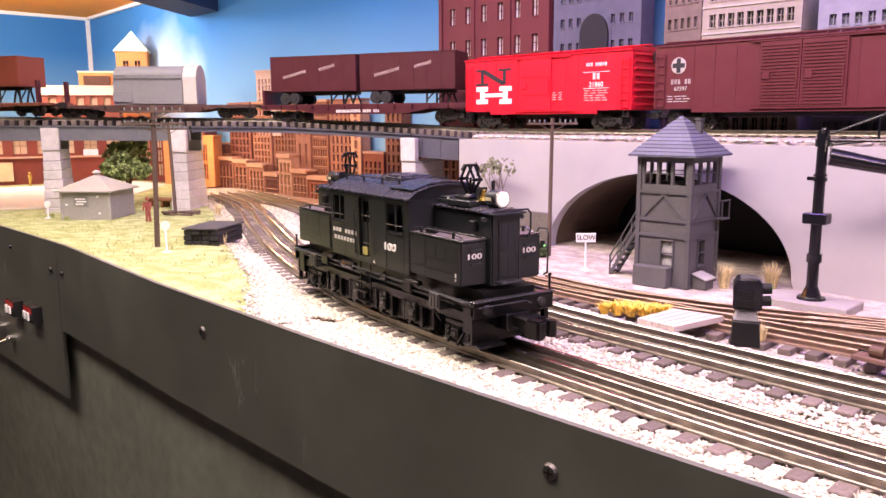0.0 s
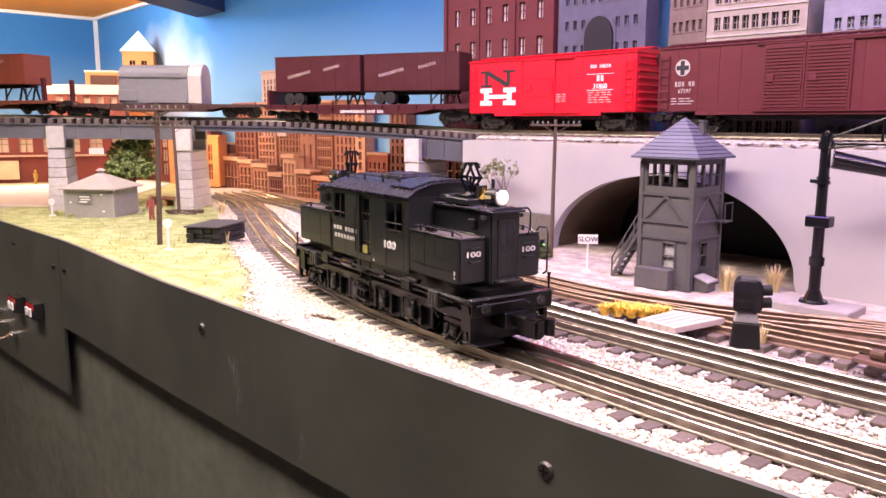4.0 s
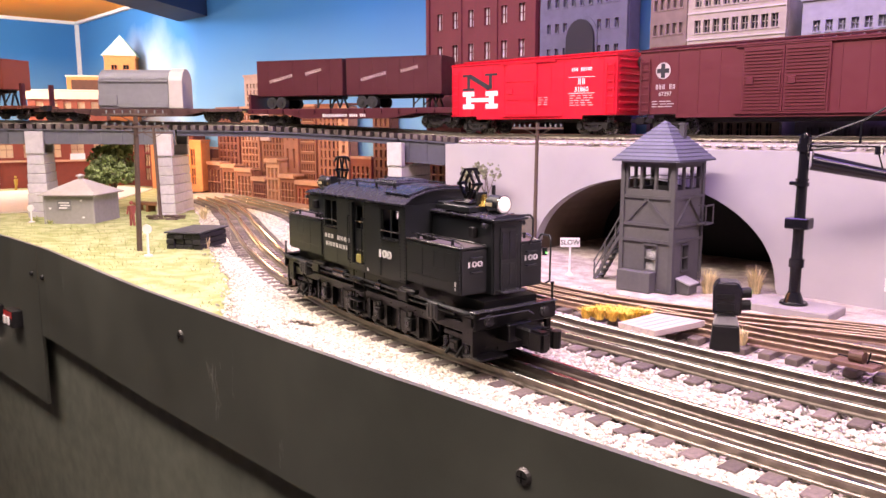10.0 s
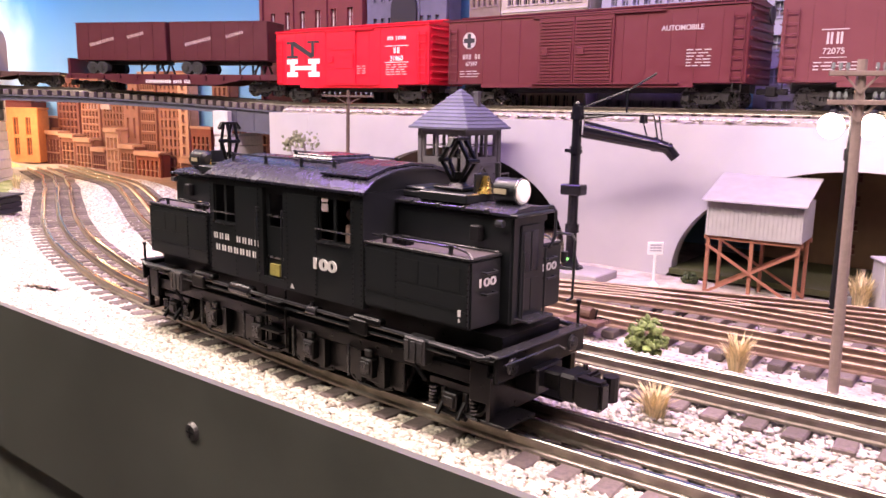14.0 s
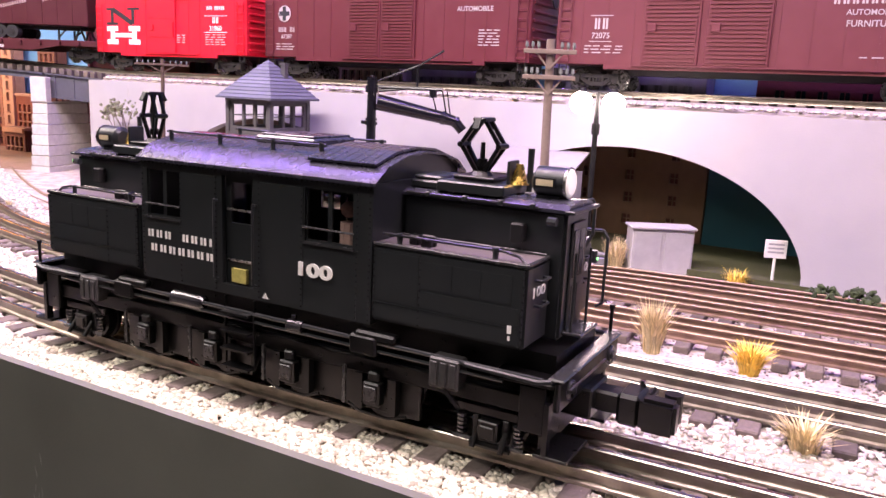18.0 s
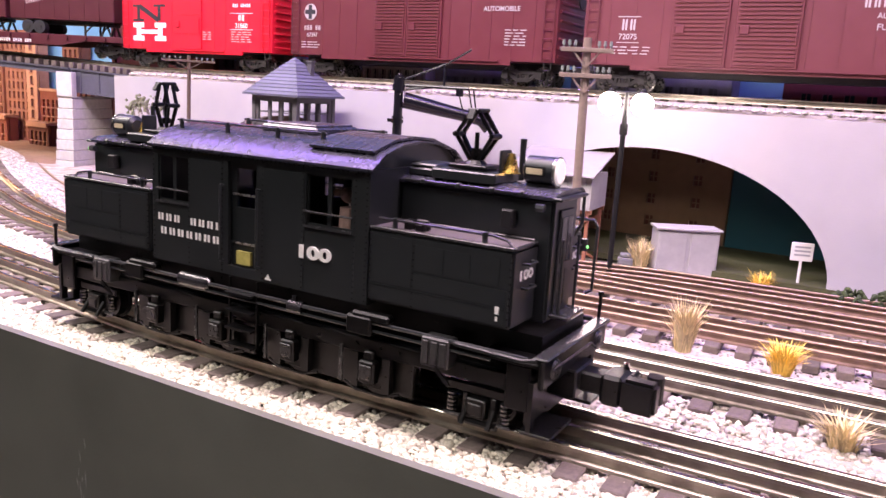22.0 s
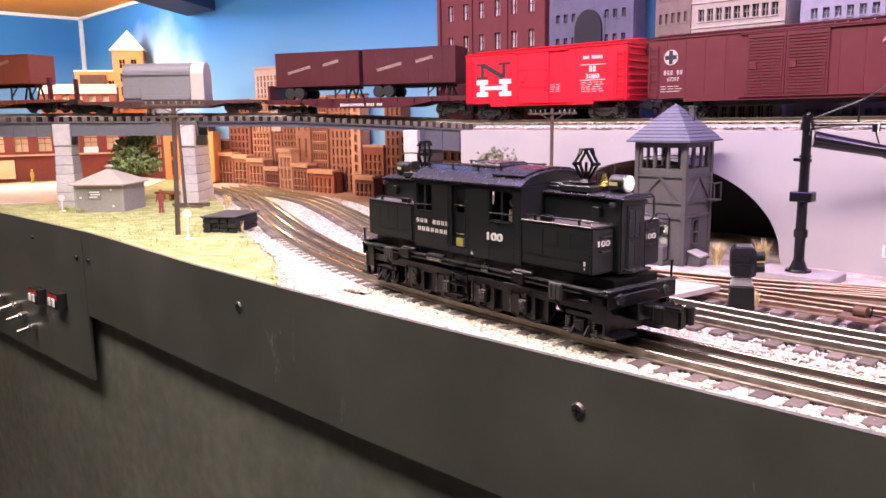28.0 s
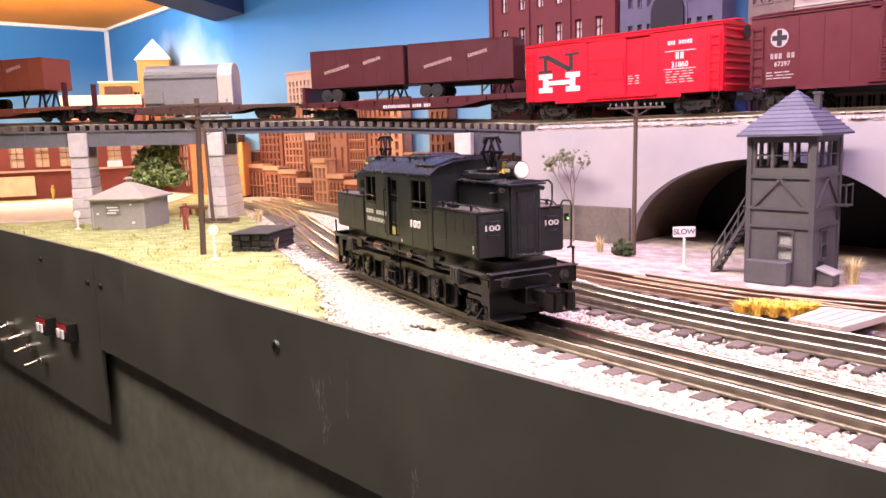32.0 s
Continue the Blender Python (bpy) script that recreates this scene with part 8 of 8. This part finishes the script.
    # front row of lower fronts before them
    for x, w, h, m, c, r, pn, part_w in ((-0.858, 0.048, 0.050, umber, 4, 2, pale, 0.6), (-0.795, 0.062, 0.076, umber, 4, 2, cream, 0.62), (-0.735, 0.054, 0.072, BROWNFLAT, 3, 3, dark, 0.6), (-0.676, 0.060, 0.066, rose, 4, 3, umber, 0.55),
                                         (-0.620, 0.048, 0.050, umber, 5, 2, rose, 0.55), (-0.572, 0.044, 0.088, cream, 3, 3, BROWNFLAT, 0.70), (-0.522, 0.050, 0.060, BROWNFLAT, 4, 3, dark, 0.5), (-0.455, 0.076, 0.050, rust, 5, 2, amber, 0.55), (-0.330, 0.052, 0.044, umber, 4, 2, amber, 0.6)):
        t = facade("building_flat", pose(x, 0.090, -0.006), w, 0.020, h, m, "low sepia shop building before the city fronts", c, r, w / c * part_w, h / r * 0.66, z0=0.006, pane=pn, group="sepia city flats", cornice=cream)
        part("cornice", B((-w / 2 - 0.001, w / 2 + 0.001, -0.0045, -0.0021, h - 0.004, h + 0.003)), cream if pn is not pale else rose, t)
    facade("building_flat", pose(-0.665, 0.118, 0.119), 0.085, 0.025, 0.128, mat("rosy_tan_flat", (0.36, 0.25, 0.22), 0.85, 0, 0.2, 90), "hazy rose-tan office block far behind the flatcars", 6, 8, 0.006, 0.009, group="sepia city flats")
    # far left corner: orange tower with a green roof, low orange blocks, a shop
    orange = mat("orange_brick", (0.56, 0.215, 0.065), 0.8, 0, 0.2, 120, 0.3)
    parapet = mat("pale_parapet", (0.70, 0.56, 0.42), 0.8, 0, 0.1, 100)
    t = facade("tower_building", pose(-1.268, 0.105, 0.018, 0, 0, 58), 0.074, 0.056, 0.302, orange, "orange brick tower with a pale green pyramid roof", 2, 8, 0.014, 0.022, group="corner buildings", margin=0.12)
    bm = bmesh.new()
    lo = [bm.verts.new((sx * 0.043, 0.028 + sy * 0.034, 0.3062)) for sx, sy in ((-1, -1), (1, -1), (1, 1), (-1, 1))]
    ap = bm.verts.new((0, 0.028, 0.360))
    for a in range(4):
        bm.faces.new((lo[a], lo[(a + 1) % 4], ap))
    bm.faces.new(lo[::-1])
    part("roof", bm, mat("pale_green_roof", (0.45, 0.68, 0.55), 0.7, 0, 0.10, 100), t, "pale green pyramid roof")
    t = facade("corner_block", pose(-1.375, 0.070, 0.020, 0, 0, 60), 0.112, 0.08, 0.255, orange, "orange brick block with a cream parapet and a dark recess", 3, 5, 0.016, 0.024, cornice=parapet, group="corner buildings")
    part("rooftop_shed", B((-0.044, 0.020, -0.006, -0.0008, 0.205, 0.247)), mat("umber_boards", (0.085, 0.035, 0.022), 0.8, 0, 0.3, 100), t)
    t = facade("corner_block", pose(-1.170, -0.066, 0.016, 0, 0, 62), 0.165, 0.09, 0.212, mat("brown_orange_brick", (0.26, 0.065, 0.035), 0.8, 0, 0.2, 120, 0.3), "brown-red block with a deep cream parapet", 5, 4, 0.016, 0.024, pane=mat("cream_blind", (0.62, 0.47, 0.28), 0.7, 0, 0.1, 100), cornice=parapet, group="corner buildings")
    part("parapet_band", B((-0.0845, 0.0845, -0.0035, -0.0004, 0.194, 0.2115)), parapet, t)
    facade("corner_block", pose(-0.985, 0.045, 0.0127, 0, 0, 35), 0.20, 0.06, 0.118, mat("rust_brick", (0.205, 0.040, 0.022), 0.8, 0, 0.2, 120, 0.3), "rust-red block behind the tree", 6, 3, 0.012, 0.026, pane=mat("cream_blind", (0.62, 0.47, 0.28)), group="corner buildings")
    facade("corner_block", pose(-0.845, 0.030, 0.010, 0, 0, 40), 0.11, 0.05, 0.105, orange, "bright orange brick block behind the tree", 4, 2, 0.010, 0.034, pane=mat("rust_window", (0.10, 0.03, 0.015), 0.5, 0, 0.2, 100), group="corner buildings")
    t = facade("store_front", pose(-1.10, -0.20, 0.014, 0, 0, 68), 0.42, 0.07, 0.140, mat("rust_brick", (0.205, 0.040, 0.022)), "rust-red shop building with pale upstairs windows", 8, 2, 0.026, 0.034, z0=0.07, pane=mat("cream_blind", (0.62, 0.47, 0.28)), group="corner buildings")
    for x in (-0.16, -0.075):
        part("shop_window", B((x - 0.035, x + 0.035, -0.004, -0.0005, 0.010, 0.050)), mat("warm_shop_window", (0.75, 0.55, 0.30), 0.4, 0, 0.2, 60), t)
    part("shop_band", B((-0.21, 0.21, -0.006, -0.0005, 0.058, 0.062)), mat("peach_band", (0.55, 0.33, 0.20), 0.7, 0, 0.1, 60), t)
    part("shop_sign", B((0.100, 0.130, -0.004, -0.0005, 0.060, 0.075)), WHITE, t)
    tagged(part("pavement", prism([(-1.05, -0.40), (-0.62, -0.44), (-0.52, -0.30), (-0.86, -0.02), (-0.98, -0.03)], "z", 0.004, 0.0180), mat("pale_pavement", (0.62, 0.57, 0.50), 0.85, 0, 0.12, 100, 0.2)), "pale concrete pavement before the shops", "pavement", kind="structure")
    # inside the right-hand arch: tan block, teal board and lawn, colours darkened to imitate shade
    t = facade("arch_building", pose(0.6800, 0.070, -0.006), 0.145, 0.02, 0.110, mat("tan_arch_block", (0.20, 0.125, 0.072), 0.85, 0, 0.15, 100), "tan block with small dark windows seen through the arch", 3, 4, 0.008, 0.0095, pane=mat("rust_window", (0.10, 0.03, 0.015), 0.5, 0, 0.2, 100), group="arch recess flats")
    tagged(part("teal_board", B((0.7535, 0.90, 0.072, 0.080, -0.006, 0.110)), TEAL), "plain teal board behind the arch", "board")
    tagged(part("arch_lawn", prism([(0.56, -0.045), (0.86, -0.055), (0.90, 0.070), (0.56, 0.068)], "z", -0.004, 0.001), mat("shade_darkened_lawn", (0.055, 0.060, 0.022), 0.95, 0, 0.3, 300, 0.6)), "grass floor inside the arch, its green darkened as shade", "ground", kind="structure")


def clutter():
    for x, y, z, h, s, n, m, lab in (
            (0.697, -0.301, 0.0065, 0.019, 0.010, 220, BLADE, "straw-yellow grass tuft beside the rails"), (0.691, -0.392, 0.008, 0.015, 0.010, 200, BLADE, "straw-yellow grass tuft between the tracks"),
            (0.801, -0.291, 0.006, 0.027, 0.0115, 300, BLADE, "tall straw-yellow grass tuft beside the rails"), (0.849, -0.296, 0.006, 0.0155, 0.0125, 320, BLADE_GOLD, "golden grass tuft beside the rails"),
            (0.880, -0.380, 0.008, 0.014, 0.012, 200, BLADE, "straw-yellow grass tuft between the tracks"), (0.806, -0.058, -0.008, 0.016, 0.012, 180, BLADE_GOLD, "orange-gold grass tuft by the arch"),
            (0.409, -0.082, -0.007, 0.024, 0.011, 190, BLADE, "dry grass tuft beside the tower"),
            (0.440, -0.050, -0.007, 0.026, 0.012, 190, BLADE, "dry grass tuft under the arch"), (0.165, -0.085, -0.001, 0.018, 0.008, 60, BLADE, "dry grass tuft at the wall's foot"),
            (-0.0465, -0.340, 0.0155, 0.014, 0.006, 60, BLADE, "pale grass tuft by the timber stack"), (-0.305, -0.204, 0.0150, 0.020, 0.010, 90, BLADE, "pale green-yellow grass tuft at the pier"),
            (0.713, -0.066, -0.0075, 0.030, 0.013, 240, BLADE, "dry grass beside the cabinet"), (0.516, -0.249, 0.0, 0.012, 0.006, 40, BLADE, "dry grass tuft behind the signal"),
            (0.200, -0.254, 0.006, 0.012, 0.005, 40, BLADE, "dry grass tuft between the tracks"), (-0.4364, -0.3886, 0.0160, 0.010, 0.006, 40, BLADE_GREEN, "green tuft at the shed's corner"), (-0.3969, -0.383, 0.0160, 0.008, 0.008, 50, BLADE_GREEN, "green weeds at the shed's foot")):
        plant_tuft(x, y, z, h, s, n, m, lab)
    for i in range(12):
        plant_tuft(0.402 + i * 0.0032, -0.270 + i * 0.0012 + 0.007 * (i % 3), 0.003, 0.0085, 0.0075, 170, BLADE_GOLD, "golden field grass beside the crossing")
    bush(0.6470, -0.298, 0.006, 0.0095, LEAF, "small dark green bush beside the rails", 1.2)
    bush(0.868, -0.082, -0.009, 0.012, BUSH, "grey-green bush at the wall's foot")
    bush(0.892, -0.085, -0.009, 0.013, BUSH, "grey-green bush at the wall's foot")
    bush(0.925, -0.088, -0.009, 0.011, BUSH, "grey-green bush at the wall's foot")
    bush(0.195, -0.088, -0.001, 0.010, BUSH, "dark bush at the wall's foot")
    bush(0.585, -0.062, -0.006, 0.006, BUSH, "low dark bush by the arch")
    tree(-0.495, -0.252, 0.0155)
    sapling(0.100, -0.042, -0.001)
    # loose logs by the pier
    lg = thing("log_pile", pose(-0.333, -0.249, 0.0155, 0, 0, 30), "pile of short grey-brown logs on the grass", "log pile")
    rng = random.Random(4)
    for k in range(12):
        x, y, a = rng.uniform(-0.022, 0.022), rng.uniform(-0.010, 0.010), rng.uniform(-0.6, 0.6)
        part("log", T(((x - 0.009 * math.cos(a), y - 0.009 * math.sin(a), 0.002 + 0.003 * (k % 2)), (x + 0.009 * math.cos(a), y + 0.009 * math.sin(a), 0.002 + 0.003 * (k % 2)), 0.0018), seg=8), POLE, lg)
    bn = thing("timber_rack", pose(-0.452, -0.214, 0.0140, 0, 0, 20), "low rust-brown timber rack behind the figurine", "rack")
    part("rack_deck", B((-0.030, 0.030, -0.010, 0.010, 0.012, 0.016), bevel=0.0005), mat("rust_timber", (0.22, 0.09, 0.04), 0.8, 0, 0.3, 200), bn)
    for x in (-0.026, 0.0, 0.026):
        part("rack_leg", B((x - 0.002, x + 0.002, -0.008, 0.008, -0.002, 0.012)), mat("rust_timber", (0.22, 0.09, 0.04)), bn)
    # scattered grass blades over the lawn and grit on it
    rng = np.random.default_rng(8)
    bm = bmesh.new()
    for _ in range(5200):
        x, y = rng.uniform(-0.55, 0.42), rng.uniform(-0.490, -0.20)
        d = np.interp(x, MAIN_1.D[:, 0], MAIN_1.D[:, 1]) - y
        if y < fascia_y(x) + 0.005 or d < 0.050 + 0.012 * noise.noise((x * 18, y * 18, 5)) or noise.noise((x * 26, y * 26, 1)) < -0.30:
            continue
        z, h, a = lift(x, y), rng.uniform(0.0012, 0.0030), rng.uniform(0, 6.28)
        c, s = math.cos(a) * 0.0005, math.sin(a) * 0.0005
        v = [bm.verts.new(p) for p in ((x - c, y - s, z - 0.0003), (x + c, y + s, z - 0.0003), (x + rng.uniform(-1, 1) * 0.0016, y + rng.uniform(-1, 1) * 0.0016, z + h))]
        bm.faces.new(v)
    tagged(part("lawn_grass", bm, BLADE_GREEN), "short mixed green and straw grass on the layout's lawn", "grass", kind="stuff")


ground()
fascia()
room()
retaining_wall()
bridge()
city()
freight_cars()
flat_loads()
LOCOMOTIVE = locomotive()
signal_tower()
water_column()
dwarf_signal()
sign(0.2770, -0.1160, -0.002, 0.038, 0.0200, 0.0095, "white SLOW sign on a post beside the yard track", "SLOW")
sign(0.5640, -0.0880, -0.0065, 0.036, 0.0130, 0.0105, "white clearance sign on a post beside the yard track")
sign(0.8300, -0.0460, -0.0090, 0.041, 0.0160, 0.0140, "white notice on a post beside the yard track", turn=20)
round_sign(-0.0380, -0.4110, 0.0160)
round_sign(-0.4330, -0.3952, 0.0160, 0.020)
telegraph_pole(-0.0800, -0.4015, 0.0160, 0.166, 2, 0.068, 42, "brown telegraph pole with two wide crossarms on the grass", lean=0.011)
telegraph_pole(-0.3460, -0.2491, 0.0150, 0.1455, 1, 0.055, 42, "brown telegraph pole with one crossarm by the pier", lean=-0.006, thick=0.0026)
telegraph_pole(0.1980, -0.0735, -0.0010, 0.1510, 1, 0.056, 42, "brown telegraph pole with one crossarm before the wall", lean=0.002, pins=10, thick=0.0024)
telegraph_pole(0.7430, -0.3060, 0.0075, 0.1590, 2, 0.026, 18, "tan telegraph pole with two close crossarms of glass insulators", lean=-0.003, material=mat("tan_pole_wood", (0.24, 0.185, 0.155), 0.8, 0, 0.2, 400, 0.3), pins=9, thick=0.0026)
lamp_standard()
tank_house()
relay_cabinet()
clay_shed()
tie_stack()
figurine()
crossing()
switch_machine()
switches()
clutter()
tracks()


def motions():
    """The locomotive runs along the near main line, stands, and backs away; its wheels roll."""
    times = [0.0, 4.0, 9.0] + [round(9.4 + 0.2 * k, 2) for k in range(39)] + [17.4, 19.0, 21.0] + [round(21.2 + 0.2 * k, 2) for k in range(54)]
    rows = []
    for t in times:
        c, h = MAIN_1.seat(travel(t))
        dy, turn = (float(np.interp(travel(t), [p[0] for p in LOCO_PLAY], [p[k] for p in LOCO_PLAY])) for k in (1, 2))
        rows.append((t, pose(c[0], c[1] + dy, RAIL_Z, 0, 0, math.degrees(h) + turn)))
    walk(LOCOMOTIVE, rows)
    for w, x, r in WHEELS:
        walk(w, [(t, pose(x, 0, r, 0, math.degrees((travel(t) - 1.126) / r), 0)) for t in times])


motions()
